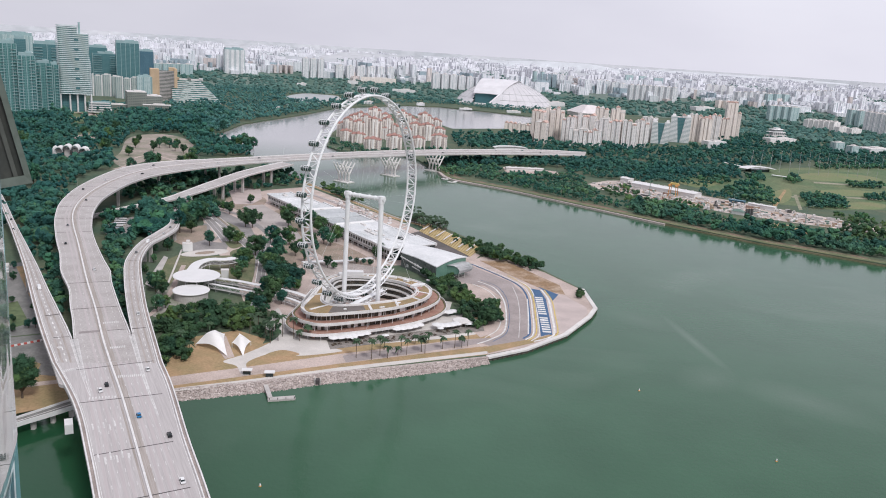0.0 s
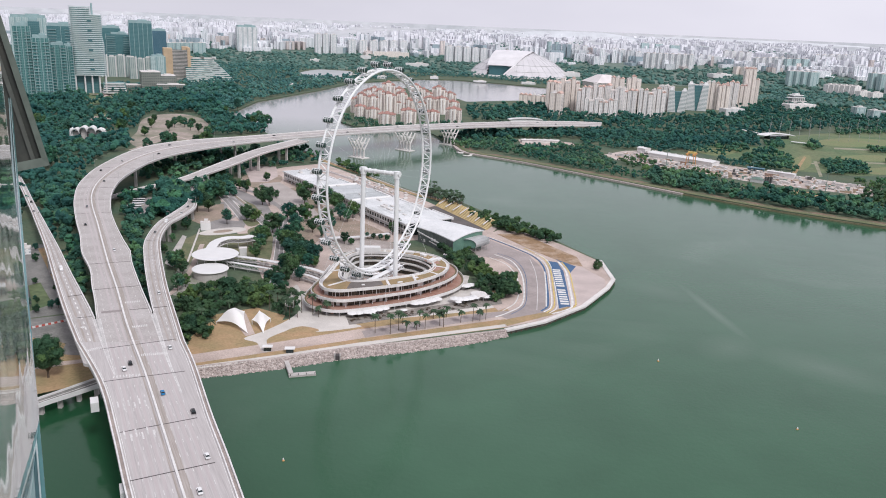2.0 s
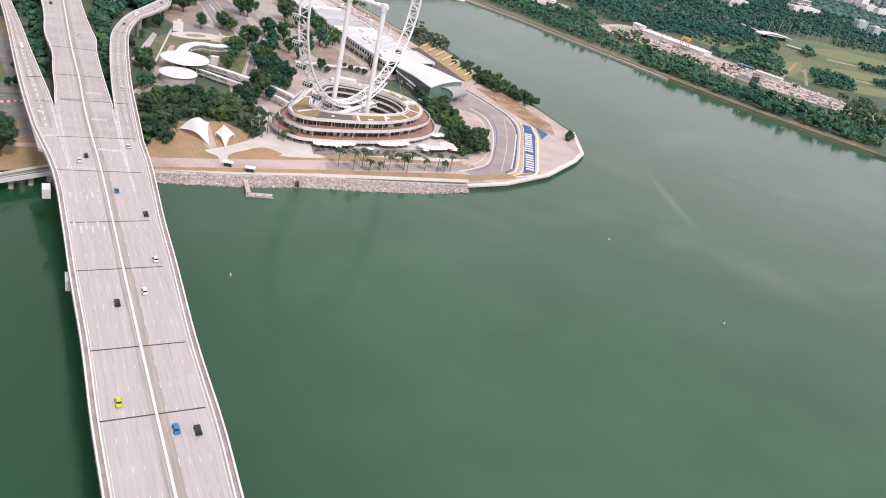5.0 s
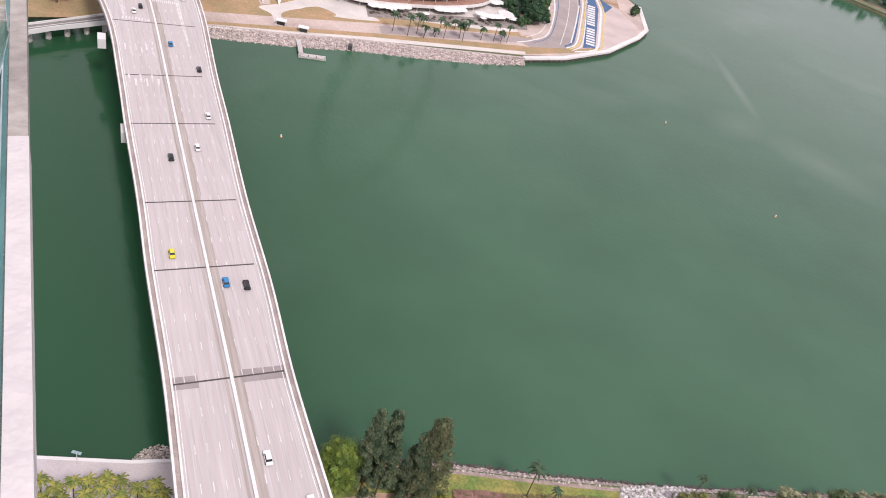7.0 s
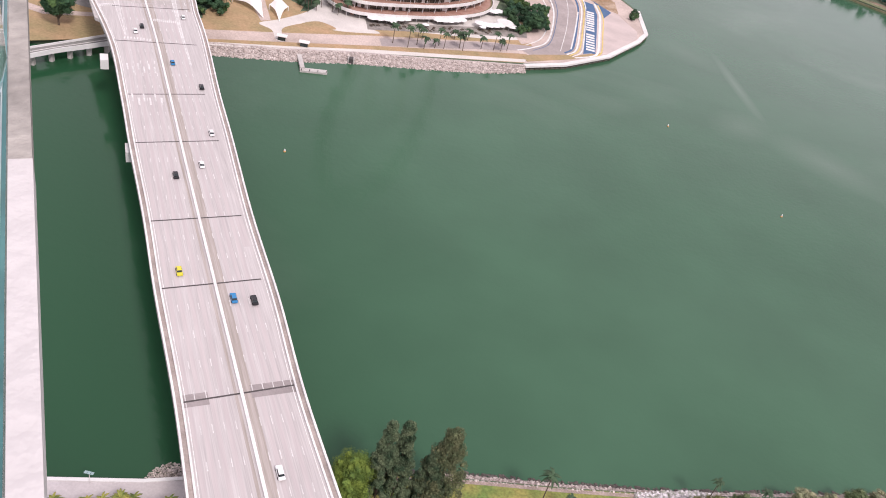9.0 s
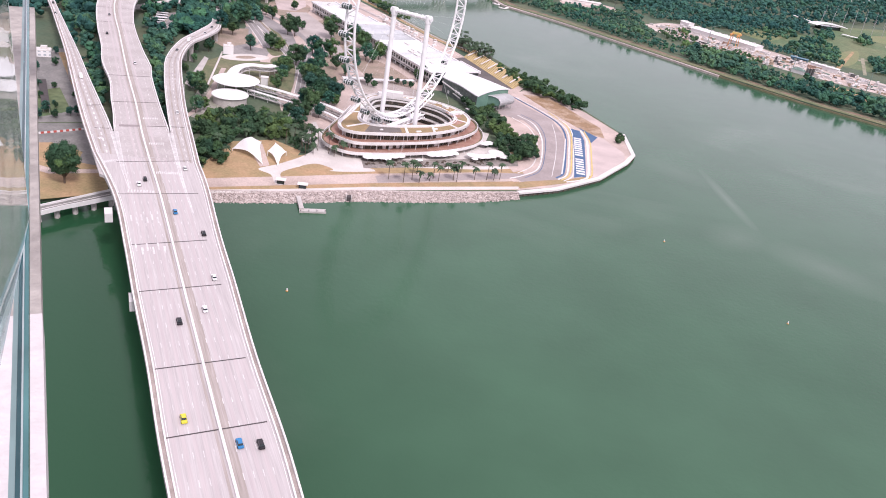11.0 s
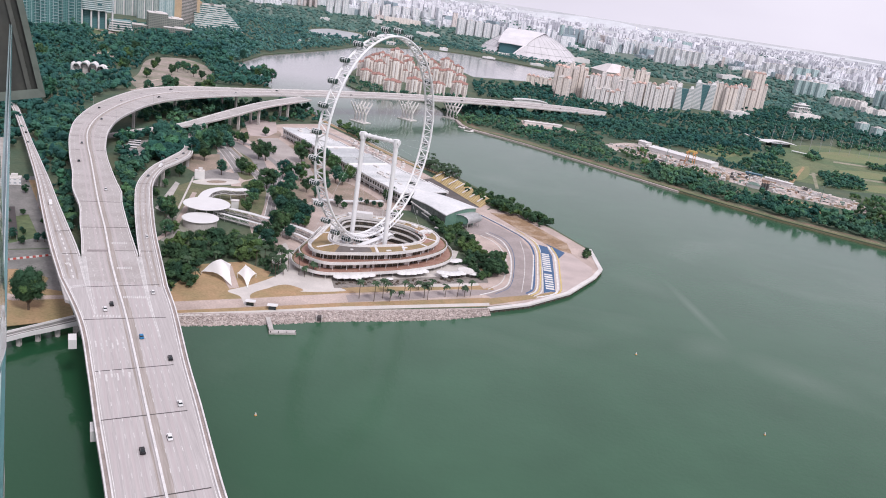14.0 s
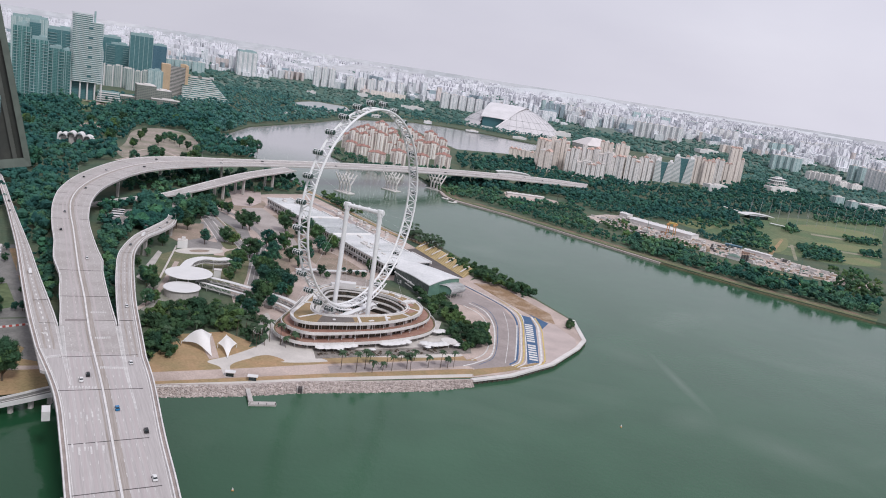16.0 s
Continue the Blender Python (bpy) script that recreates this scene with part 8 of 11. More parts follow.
slim_tower((-1185.9, 3079.5, 130.9), 59, 50, "dark blue glass office block", BLUE, False, 0, 0.97)
slim_tower((-865.5, 2238.5, 80.4), 39, 30, "grey-green office block beside the hotel", TEAL_FAR, False, 4, 0.8)
slim_tower((-935.8, 3410.3, 154.8), 82, 44, "white striped apartment tower above the trees", FAR_WHITE, False, 5, 0.9)
GREY_GREEN = facade("grey_green_slab", (0.44, 0.49, 0.475), (0.19, 0.26, 0.26), 3.2, 5.0, 0.5, 0.5, strips=0.12)
for (x, y, z), w, n, lb in (((-1049.5, 2390.5, 66.2), 95, 4, "pale grey-green apartment slab with white stair strips"), ((-964.0, 2360.8, 64.4), 66, 3, "grey-green apartment slab with white strips")):
    for k in range(n):
        o = (k - (n - 1) / 2) * w / n
        t = thing("apartment_slab", lb, "apartment block", (x + o * 0.89, y + o * 0.45, 3.0), 27, "cream slabs below the offices")
        h = z - 3 - 4.0 * (k % 2)
        bm = bmesh.new()
        box(bm, 0, 0, 0, w / n - 1.5, 20, h)
        part("wall", bm, GREY_GREEN, t)
        bm = bmesh.new()
        box(bm, w / n * 0.42, -10, 0, 3.4, 3.0, h + 3)
        part("stair_strip", bm, WHITE, t, "white stair strip")
        bm = bmesh.new()
        box(bm, 0, 0, h, w / n * 0.5, 9, 3)
        part("roof", bm, PALE, t)
BROWN_WALL = facade("grey_brown_podium", (0.23, 0.245, 0.22), (0.12, 0.14, 0.13), 4.0, 5.0, 0.5, 0.7)
for (x, y, z), w, d, turn, lb in (((-800.7, 2015.2, 50.8), 46, 60, 27, "brown-grey podium block among trees"), ((-765.0, 2030.0, 42.0), 44, 50, 27, "lower brown-grey podium block"), ((-739.6, 1992.1, 22.6), 68, 26, 22, "long low brown building beside trees"), ((-850.0, 1990.0, 17.0), 90, 22, 24, "long low red-brown shed roof")):
    block("podium_block", (x, y, z), w, d, turn, BROWN_WALL, lb, "building")

# white tower of curved storey bands, one above another, on tall stilts
tw = thing("banded_tower", "tall white tower with curved horizontal sunshade bands", "tower", (-900.2, 1900.7, 3.0), 27)
TH, TW_ = 199.0, 71.0


def soft_rect(w, d, r, cx=0.0, cy=0.0):
    """A rectangle with round corners."""
    out = []
    for sx, sy, a0 in ((1, 1, 0), (-1, 1, 90), (-1, -1, 180), (1, -1, 270)):
        for k in range(5):
            a = radians(a0 + 22.5 * k)
            out.append((cx + sx * (w / 2 - r) + r * math.cos(a), cy + sy * (d / 2 - r) + r * math.sin(a)))
    return out


BAND_WHITE = mat("blue_white_band", (0.62, 0.70, 0.70), 0.5, 0.1, 0.1, 1.0)
TOWER_GLASS = mat("tower_core_glass", (0.15, 0.30, 0.295), 0.3, 0.25, 0.05, 0.5)
for lo, hi, w, cx in ((42.0, TH - 20, TW_ * 0.93, 0.0), (TH - 20, TH - 3, TW_ * 0.60, -TW_ * 0.17)):
    bm = bmesh.new()
    slab(bm, [soft_rect(w, 40, 8, cx)], hi, lo)
    part("core", bm, TOWER_GLASS, tw, "dark glazed core")
n_ = 36
for k in range(n_):
    z = 42 + (TH - 44) * k / (n_ - 1)
    wide, cx = TW_ * (1 + 0.028 * math.sin(k * 0.52)), 1.6 * math.sin(k * 0.21)
    if z > TH - 19:
        wide, cx = TW_ * 0.66, -TW_ * 0.165
    bm = bmesh.new()
    slab(bm, [soft_rect(wide, 45, 11, cx)], z + 2.1, z)
    part("band", bm, BAND_WHITE, tw, "white curved floor band")
    if k % 5 == 2 and z < TH - 26:
        bm = bmesh.new()
        box(bm, 6, -22.4, z + 2.4, 9, 2.6, 6.0)
        part("sky_garden", bm, TEAL_PLAIN, tw, "dark two-storey opening")
bm = bmesh.new()
box(bm, 14, -6, TH - 22, 4, 12, 30)
part("fin", bm, TEAL_BAND, tw, "grey lift fin on the roof")
for x in (-32, -12, 4, 20, 34):
    for y in (-17, 17):
        bm = bmesh.new()
        tube(bm, (x, y, 0), (x, y, 42), 2.0, 8)
        part("stilt", bm, WHITE, tw, "tall white stilt column")
bm = bmesh.new()
box(bm, -4, 4, 0, 50, 24, 42)
part("lobby", bm, TEAL_PLAIN, tw, "teal glazed lobby block")
for k in range(5):
    bm = bmesh.new()
    box(bm, 52, -4, 5.4 * k, 56 - 3 * k, 34, 2.4)
    part("podium_band", bm, WHITE, tw, "white podium floor band")
bm = bmesh.new()
box(bm, 52, -2, 0, 50, 30, 25)
part("podium", bm, TOWER_GLASS, tw, "glazed podium")
# orange slab hotel: a hollow-curved banded front between orange end walls
ho = thing("slab_hotel", "grey banded hotel between two orange end walls", "building", (-860.2, 2375.4, 3.0), 24)
HB = 92.3
for x, w, d, h, nm in ((-25.5, 25, 44, HB, "end_wall"), (33, 9, 40, HB + 2, "end_wall"), (24, 18, 14, HB + 5, "lift_tower")):
    bm = bmesh.new()
    box(bm, x, 0, 0, w, d, h)
    bmesh.ops.bevel(bm, geom=bm.edges[:], offset=0.8, segments=1, affect="EDGES")
    part(nm, bm, ORANGE, ho, "orange clad end wall" if nm == "end_wall" else "orange lift tower")
curve = [(-13 + 44 * k / 10, -19 + 6.5 * math.sin(math.pi * k / 10)) for k in range(11)]
bm = bmesh.new()
slab(bm, [curve + [(31, 18), (-13, 18)]], HB - 5, 0)
part("room_block", bm, mat("hotel_shade", (0.09, 0.115, 0.105), 0.5, 0.2, 0.05, 0.4), ho, "dark recessed room front")
for k in range(22):
    bm = bmesh.new()
    slab(bm, [[(x, y - 1.2) for x, y in curve] + [(x, y + 1.5) for x, y in curve[::-1]]], 4.0 * k + 2.1, 4.0 * k)
    part("balcony_band", bm, CONCRETE, ho, "grey concrete balcony band")
# stepped terrace block with planted ledges
gm = thing("terraced_block", "stepped concrete block with sloping planted terraces", "building", (-761.3, 2374.0, 3.0), 22)
GH = 61.0
rng = random.Random(17)
for k in range(11):
    z, w, cx = GH * k / 11, 140 - 5.6 * k, -2.6 * k
    bm = bmesh.new()
    box(bm, cx, 18 + 3.0 * k, z, w, 70 - 6.0 * k, GH / 11 * 0.62)
    part("terrace", bm, PALE, gm, "pale concrete terrace")
    bm = bmesh.new()
    box(bm, cx, 18 + 3.0 * k, z + GH / 11 * 0.62, w - 3, 66 - 6.0 * k, GH / 11 * 0.38)
    part("recess", bm, TOWER_GLASS, gm, "dark recessed glazing")
    for j in range(9):
        x = cx + w * (rng.random() - 0.5) * 0.95
        bm = bmesh.new()
        box(bm, x, -17 + 6.0 * k + 1.0, z + GH / 11 * 0.5, rng.uniform(5, 12), 2.6, GH / 11 * rng.uniform(0.25, 0.5))
        part("planting", bm, LEAF_FAR, gm, "green ledge planting")
for x, w, h, m_ in ((-26, 92, 5.0, PALE), (-52, 12, 8.0, ORANGE), (-18, 10, 8.0, BROWN_WALL), (16, 12, 7.5, WHITE)):
    bm = bmesh.new()
    box(bm, x, 52, GH, w, 12, h)
    part("top_storey", bm, m_, gm, "roof storey")

# ---- red-roofed riverside apartments ----
rng = random.Random(33)
RIVER_FLAT = facade("white_riverside_flats", (0.92, 0.86, 0.805), (0.57, 0.505, 0.48), 3.2, 4.2, 0.45, 0.4, strips=0.08)
RED = [(-237.5, 1739.0, 38.0, 25.2), (-219.3, 1665.8, 29.5, 24.1), (-191.5, 1650.1, 26.5, 27.8), (-153.1, 1562.3, 27.9, 31.9), (-111.1, 1570.4, 36.6, 30.1), (-64.6, 1598.8, 32.2, 26.8), (-23.1, 1622.3, 37.6, 31.0),
       (-224.0, 1719.3, 50.4, 18.6), (-200.5, 1729.5, 45.5, 25.0), (-185.9, 1735.7, 58.3, 21.2), (-169.0, 1742.5, 51.2, 33.5), (-144.4, 1751.9, 31.9, 25.2)]
RED_BACK = [(-139.9, 1753.8, 53.8, 23.0), (-126.0, 1758.9, 38.8, 23.1), (-93.8, 1770.2, 31.8, 23.2), (-79.4, 1775.3, 43.8, 27.5), (-53.1, 1783.8, 43.1, 30.8), (-27.5, 1791.6, 35.2, 27.7), (-176.2, 1822.5, 68.7, 29.1), (-206.9, 1810.2, 56.6, 23.8), (-152.8, 1831.2, 55.5, 28.3), (-219.8, 1804.8, 51.3, 23.7),
            (-115.0, 1844.8, 63.7, 25.0), (-88.6, 1853.5, 48.3, 24.2), (-63.1, 1861.7, 60.6, 30.4), (-36.3, 1869.6, 47.4, 26.0), (-97.5, 1850.6, 54.6, 20.7), (-192.0, 1816.1, 39.9, 20.5), (-48.6, 1866.0, 49.2, 24.3)]
SHAFT = mat("white_shaft_render", (0.86, 0.83, 0.80), 0.6, 0.1, 0.1, 1.0)
DARK_STRIP = mat("shaded_window_strip", (0.46, 0.39, 0.37), 0.4, 0.3, 0.2, 1.0)
for k, (px_, py_, top, w) in enumerate(RED + RED_BACK):
    t = thing("apartment_block", "cream riverside apartment block with red hipped tile roofs", "apartment block", (px_, py_, 3.0), rng.choice((2, 8, 14, -6)), "red-roofed apartments")
    dd = w * 0.82
    h = top - 3 - 4.0
    for x, y, f, g, hh in ((-w * 0.30, 1.5, 0.42, 0.80, 0.93), (0, 0, 0.40, 1.0, 1.0), (w * 0.31, 1.8, 0.40, 0.78, 0.90)):
        bm = bmesh.new()
        box(bm, x, y, 0, w * f, dd * g, h * hh)
        part("wall", bm, RIVER_FLAT, t)
        bm = bmesh.new()
        box(bm, x, y, h * hh, w * f + 1.4, dd * g + 1.4, 0.5)
        box(bm, x, y, h * hh + 0.5, w * f + 1.0, dd * g + 1.0, 4.2, 0, 0.16)
        part("roof", bm, REDROOF, t, "red hipped tile roof")
    for x in (-w * 0.36, -w * 0.02, w * 0.34):
        bm = bmesh.new()
        box(bm, x, -dd * 0.46, 0, w * 0.06, dd * 0.12, h * 0.86)
        part("window_strip", bm, DARK_STRIP, t, "dark vertical window strip")
    for x in (-w * 0.1, w * 0.12):
        bm = bmesh.new()
        box(bm, x, -dd * 0.5, 0, w * 0.08, dd * 0.1, h * 0.95)
        part("shaft", bm, SHAFT, t, "white projecting shaft")
forest([(-258, 1700), (-228, 1640), (-190, 1600), (-150, 1530), (-100, 1545), (-20, 1600), (10, 1640), (-10, 1612), (-100, 1520), (-165, 1505), (-240, 1580), (-270, 1690)], 60, 7, 5, 9, LEAF_DARK, 71, "garden trees at the foot of the red-roofed flats", clumps=4)

# ---- cream apartment towers east of the river ----
EAST = (
    ("low tan apartment row", PINK, 60, 24, BROWN_ROOF, [(181.3, 2125.9, 26.9)]), ("tan apartment tower", PINK, 24, 24, BROWN_ROOF, [(209.7, 1923.8, 75.8)]),
    ("tall tan apartment tower", PINK, 26, 24, BROWN_ROOF, [(236.3, 1965.3, 82.7)]), ("tall tan apartment tower", PINK, 24, 24, BROWN_ROOF, [(263.6, 1982.0, 82.0)]),
    ("tan apartment tower", PINK, 22, 22, BROWN_ROOF, [(213.1, 1877.3, 53.2)]), ("white apartment tower", CREAM, 24, 24, None, [(283.6, 1931.1, 66.6)]),
    ("white apartment tower with tan top", CREAM, 26, 24, BROWN_ROOF, [(314.4, 1961.8, 71.7)]), ("white apartment tower", CREAM, 22, 24, None, [(342.3, 1978.5, 69.5)]),
    ("low white apartment block", CREAM, 34, 24, None, [(302.5, 1882.6, 42.8)]), ("low white apartment block with tan roof", CREAM, 34, 24, BROWN_ROOF, [(334.0, 1877.6, 42.7)]),
    ("white apartment tower", CREAM, 26, 24, None, [(362.5, 1917.2, 67.5)]), ("tall tan apartment tower", PINK, 26, 24, BROWN_ROOF, [(384.2, 2056.0, 84.8)]),
    ("tall tan apartment tower", PINK, 28, 24, BROWN_ROOF, [(430.9, 2084.6, 87.3)]), ("white apartment tower", CREAM, 24, 24, None, [(391.3, 1910.3, 64.6)]),
    ("white apartment tower with tan top", CREAM, 26, 24, BROWN_ROOF, [(426.1, 1906.9, 67.2)]), ("white apartment tower", CREAM, 26, 24, BROWN_ROOF, [(466.6, 1953.1, 68.6)]),
    ("white apartment tower behind", CREAM, 30, 24, None, [(524.1, 2114.1, 65.0)]), ("white apartment tower with tan top", PINK, 28, 24, BROWN_ROOF, [(670.5, 2202.8, 75.1)]),
    ("tan apartment tower", PINK, 24, 24, BROWN_ROOF, [(694.7, 2189.2, 70.1)]), ("white apartment tower with lift housing", CREAM, 28, 24, None, [(721.5, 2205.3, 78.2)]),
    ("tan apartment tower", PINK, 24, 24, BROWN_ROOF, [(768.3, 2262.1, 66.0)]), ("tall tan apartment tower", PINK, 24, 24, BROWN_ROOF, [(803.0, 2312.8, 110.3)]),
    ("tan apartment tower", PINK, 20, 24, BROWN_ROOF, [(839.3, 2365.9, 78.5)]), ("white apartment tower behind", CREAM, 30, 24, None, [(652.2, 2249.7, 68.8)]))
PEDIMENT = mat("salmon_tile_roof", (0.58, 0.40, 0.345), 0.85, 0.25, 0.1, 1.0, island=0.2)
RECESS = facade("shaded_balcony_stack", (0.80, 0.73, 0.69), (0.46, 0.455, 0.445), 3.2, 3.0, 0.55, 0.7)


def gable(bm, x, y, z, w, d, h):
    """A pitched roof with its ridge along y."""
    a, b = [[bm.verts.new((x + i * w / 2, y + j * d / 2, z + k)) for i, k in ((-1, 0), (1, 0), (0, h))] for j in (-1, 1)]
    bm.faces.new(a)
    bm.faces.new(b[::-1])
    for i in range(3):
        bm.faces.new((a[i], b[i], b[(i + 1) % 3], a[(i + 1) % 3]))


def bay_tower(p, w, d, turn, wall, roof, label, rr):
    """An apartment tower of several bays with balconies in the recesses and a broken roofline."""
    t = thing("apartment_tower", label, "apartment tower", (p[0], p[1], 3.0), turn, "cream apartment towers")
    h, n = p[2] - 3.0, max(2, round(w / 12.0))
    bm = bmesh.new()
    box(bm, 0, 1.5, 0, w - 1.0, d - 3.0, h * 0.93)
    part("core", bm, RECESS, t, "recessed balcony stacks")
    for i in range(n):
        x, bw = (i + 0.5) * w / n - w / 2, w / n * rr.uniform(0.72, 0.90)
        top = h * rr.choice((0.86, 0.93, 0.97, 1.0)) if i != n // 2 else h
        out = rr.uniform(0.3, 1.6)
        bm = bmesh.new()
        box(bm, x, -out / 2, 0, bw, d + out, top)
        bay = part("bay", bm, wall, t)
        bm = bmesh.new()
        if roof and rr.random() < 0.72:
            gable(bm, x, -out / 2, top, bw * 1.12, d + out + 1.0, bw * 0.42)
            part("roof", bm, roof, bay)
        else:
            box(bm, x, -out / 2, top, bw * 1.06, d + out + 0.6, 1.1)
            box(bm, x + bw * 0.1, 2, top + 1.1, bw * 0.45, d * 0.4, rr.uniform(1.5, 4.0))
            part("parapet", bm, PALE, bay)


er = random.Random(77)
for k, (lb, m_, w, d, rf, (p,)) in enumerate(EAST):
    bay_tower(p, w * 1.32, d, (-6, -22, -14)[k % 3], m_, PEDIMENT if rf or k % 2 else None, lb + " beside dense trees", er)
BAND_FACE = facade("white_banded_wing", (0.84, 0.83, 0.83), (0.30, 0.38, 0.39), 3.4, 400.0, 0.42, 1.0)
for p, w in zip([(543.9, 2072.6, 58.1), (612.6, 2140.1, 71.6)], (44, 52)):
    t = thing("glass_apartment", "white-framed apartment tower with a wedge of blue glass", "apartment tower", (p[0], p[1], 3.0), -14)
    h = p[2] - 3
    bm = bmesh.new()
    box(bm, 0, 0, 0, w * 0.7, 22, h * 0.95)
    part("glass_face", bm, TEAL_PLAIN, t, "blue-green glass wedge")
    for s_ in (-1, 1):
        bm = bmesh.new()
        outline = [(s_ * w * 0.5, 0.0), (s_ * w * 0.04, 0.0), (s_ * w * 0.21, h), (s_ * w * 0.5, h)]
        a, b = [[bm.verts.new((x, y, z)) for x, z in outline] for y in (-12.6, 11.4)]
        bm.faces.new(a)
        bm.faces.new(b[::-1])
        for i in range(4):
            bm.faces.new((a[i], b[i], b[(i + 1) % 4], a[(i + 1) % 4]))
        bmesh.ops.recalc_face_normals(bm, faces=bm.faces[:])
        wing = part("wing", bm, BAND_FACE, t, "white wing with window bands")
        bm = bmesh.new()
        box(bm, s_ * w * 0.36, -1, h, w * 0.2, 20, 5.5, 0, 0.75)
        part("roof_house", bm, WHITE, wing)

# ---- domed stadium ----
(sx, sy), = [(213.0, 3332.3)]
st = thing("stadium_dome", "huge pale domed stadium with a dark open mouth", "stadium", (sx, sy, 3.0), -16)
SR, SH = 214.0, 96.0
ROOF_SKIN = mat("pale_roof_skin", (0.72, 0.70, 0.72), 0.5, 0.12, 0.03, 0.3)
DOME = mat("pale_dome_panels", (0.62, 0.60, 0.62), 0.5, 0.12, 0.02, 0.2)
def dome(f, a, k=1.0):
    """A place on the shell: f up from the rim, a round it."""
    return Vector((k * SR * math.cos(f) * math.cos(a), k * SR * 0.92 * math.cos(f) * math.sin(a), k * SH * (1 - math.cos(f) ** 2.1)))


nl, na = 22, 120
bm = bmesh.new()
rows = [[bm.verts.new(dome(i / nl * math.pi / 2, 6.28318 * j / na)) for j in range(na)] for i in range(nl)]
apex = bm.verts.new((0, 0, SH))
for i in range(nl):
    for j in range(na):
        k = (j + 1) % na
        if i == nl - 1:
            bm.faces.new((rows[i][j], rows[i][k], apex))
            continue
        q = (rows[i][j].co + rows[i + 1][k].co) / 2
        if q.y < 0 and q.z < 46 and -94 < q.x < -24 + q.z * 0.85:
            continue
        bm.faces.new((rows[i][j], rows[i][k], rows[i + 1][k], rows[i + 1][j]))
shell = part("shell", bm, DOME, st, "pale ribbed dome shell", smooth=True)
bm = bmesh.new()
box(bm, -36, -25, 0, 108, 240, 44)
part("interior", bm, mat("teal_stadium_interior", (0.05, 0.15, 0.17), 0.6, 0.2, 0.02, 0.2), st, "dark blue stadium interior")
for j in range(40):
    a = 6.28318 * j / 40
    if math.sin(a) < 0 and -100 < SR * math.cos(a) < 20:
        continue
    bm = bmesh.new()
    for i in range(10):
        tube(bm, dome(i / 10 * 1.5, a, 1.006), dome((i + 1) / 10 * 1.5, a, 1.006), 0.4, 4)
    part("rib", bm, GREY, shell)
for f in (0.25, 0.5, 0.75):
    bm = bmesh.new()
    for j in range(60):
        a, b = 6.28318 * j / 60, 6.28318 * (j + 1) / 60
        q = dome(f, (a + b) / 2)
        if q.y < 0 and -100 < q.x < 25 and f < 0.6:
            continue
        tube(bm, dome(f, a, 1.006), dome(f, b, 1.006), 0.5, 4)
    tagged(part("ring_rib", bm, GREY, shell), kind="stuff")
bm = bmesh.new()
sides_ = []
for drop in (0.0, 2.0):
    rr = []
    for i in range(15):
        f = radians(40 + 85 * i / 14)
        right = 14 + 40 * min(1.0, i / 6)
        rr.append([bm.verts.new((-96 + (right + 96) * u, -SR * 0.93 * math.cos(f), SH * (1.035 - abs(math.cos(f)) ** 2.1) - 3.0 * abs(u - 0.5) - drop)) for u in (0, 0.25, 0.5, 0.75, 1)])
    for a, b in zip(rr, rr[1:]):
        for j in range(4):
            bm.faces.new((a[j], a[j + 1], b[j + 1], b[j]))
    sides_.append(rr)
for j in (0, 4):
    for i in range(14):
        bm.faces.new((sides_[0][i][j], sides_[0][i + 1][j], sides_[1][i + 1][j], sides_[1][i][j]))
for i in (0, 14):
    for j in range(4):
        bm.faces.new((sides_[0][i][j], sides_[0][i][j + 1], sides_[1][i][j + 1], sides_[1][i][j]))
part("roof_leaf", bm, ROOF_SKIN, st, "white movable roof leaf")
bm = bmesh.new()
prev = None
for i in range(13):
    z = 48.0 * i / 12
    x = -24 + z * 0.85
    rho = SR * (1 - z / SH) ** (1 / 2.1)
    q = Vector((x, -0.925 * math.sqrt(max(0.0, rho * rho - x * x)), z))
    if prev:
        tube(bm, prev, q, 4.5, 7)
    prev = q
part("arch_beam", bm, ROOF_SKIN, st, "white arched edge beam of the opening")
bm = bmesh.new()
tube(bm, (0, 0, 0), (0, 0, 5), SR * 1.12, 48)
part("plinth", bm, PALE, st, "pale stadium plinth")
(ix, iy), = [(494.8, 2919.7)]
ind = thing("indoor_arena", "pinkish pyramid-roofed indoor arena behind the apartments", "arena", (ix, iy, 3.0), 20)
bm = bmesh.new()
box(bm, 0, 0, 0, 110, 110, 14)
part("wall", bm, PALE, ind)
bm = bmesh.new()
box(bm, 0, 0, 14, 118, 118, 26, 0, 0.3)
part("roof", bm, mat("pink_white_roof", (0.70, 0.65, 0.645), 0.6, 0.1, 0.05, 0.4), ind)


# low halls and a road bridge beyond the river
for x, y, z, w, lb in (
        (-116.4, 2901.0, 11.3, 29.1, 'small white riverside building'),
        (-294.8, 2800.9, 11.1, 32.3, 'small white riverside pavilion'),
        (-514.3, 2339.4, 8.1, 24.0, 'small white boat shed on the bank'),
        (-501.4, 2464.9, 8.4, 21.6, 'small white boat shed on the bank'),
        (47.0, 2840.7, 7.1, 44.8, 'low pale stand beside the stadium'),
        (217.8, 2845.3, 9.1, 49.1, 'low pale stand beside the stadium'),
):
    block("riverside_hall", (x, y, z), w, 24, 5, HAZE_WHITE, lb, "building")
rb = thing("river_bridge", "grey road bridge over the upstream reach", "bridge", kind="structure")
line_ = spline([(-465.9, 2529.9, 9.0), (-437.2, 2661.7, 9.0), (-395.5, 2880.6, 9.0)], 12.0)
bm = bmesh.new()
ribbon(bm, line_, -8, 8, 0.0, 2.4)
part("deck", bm, CONCRETE, rb)
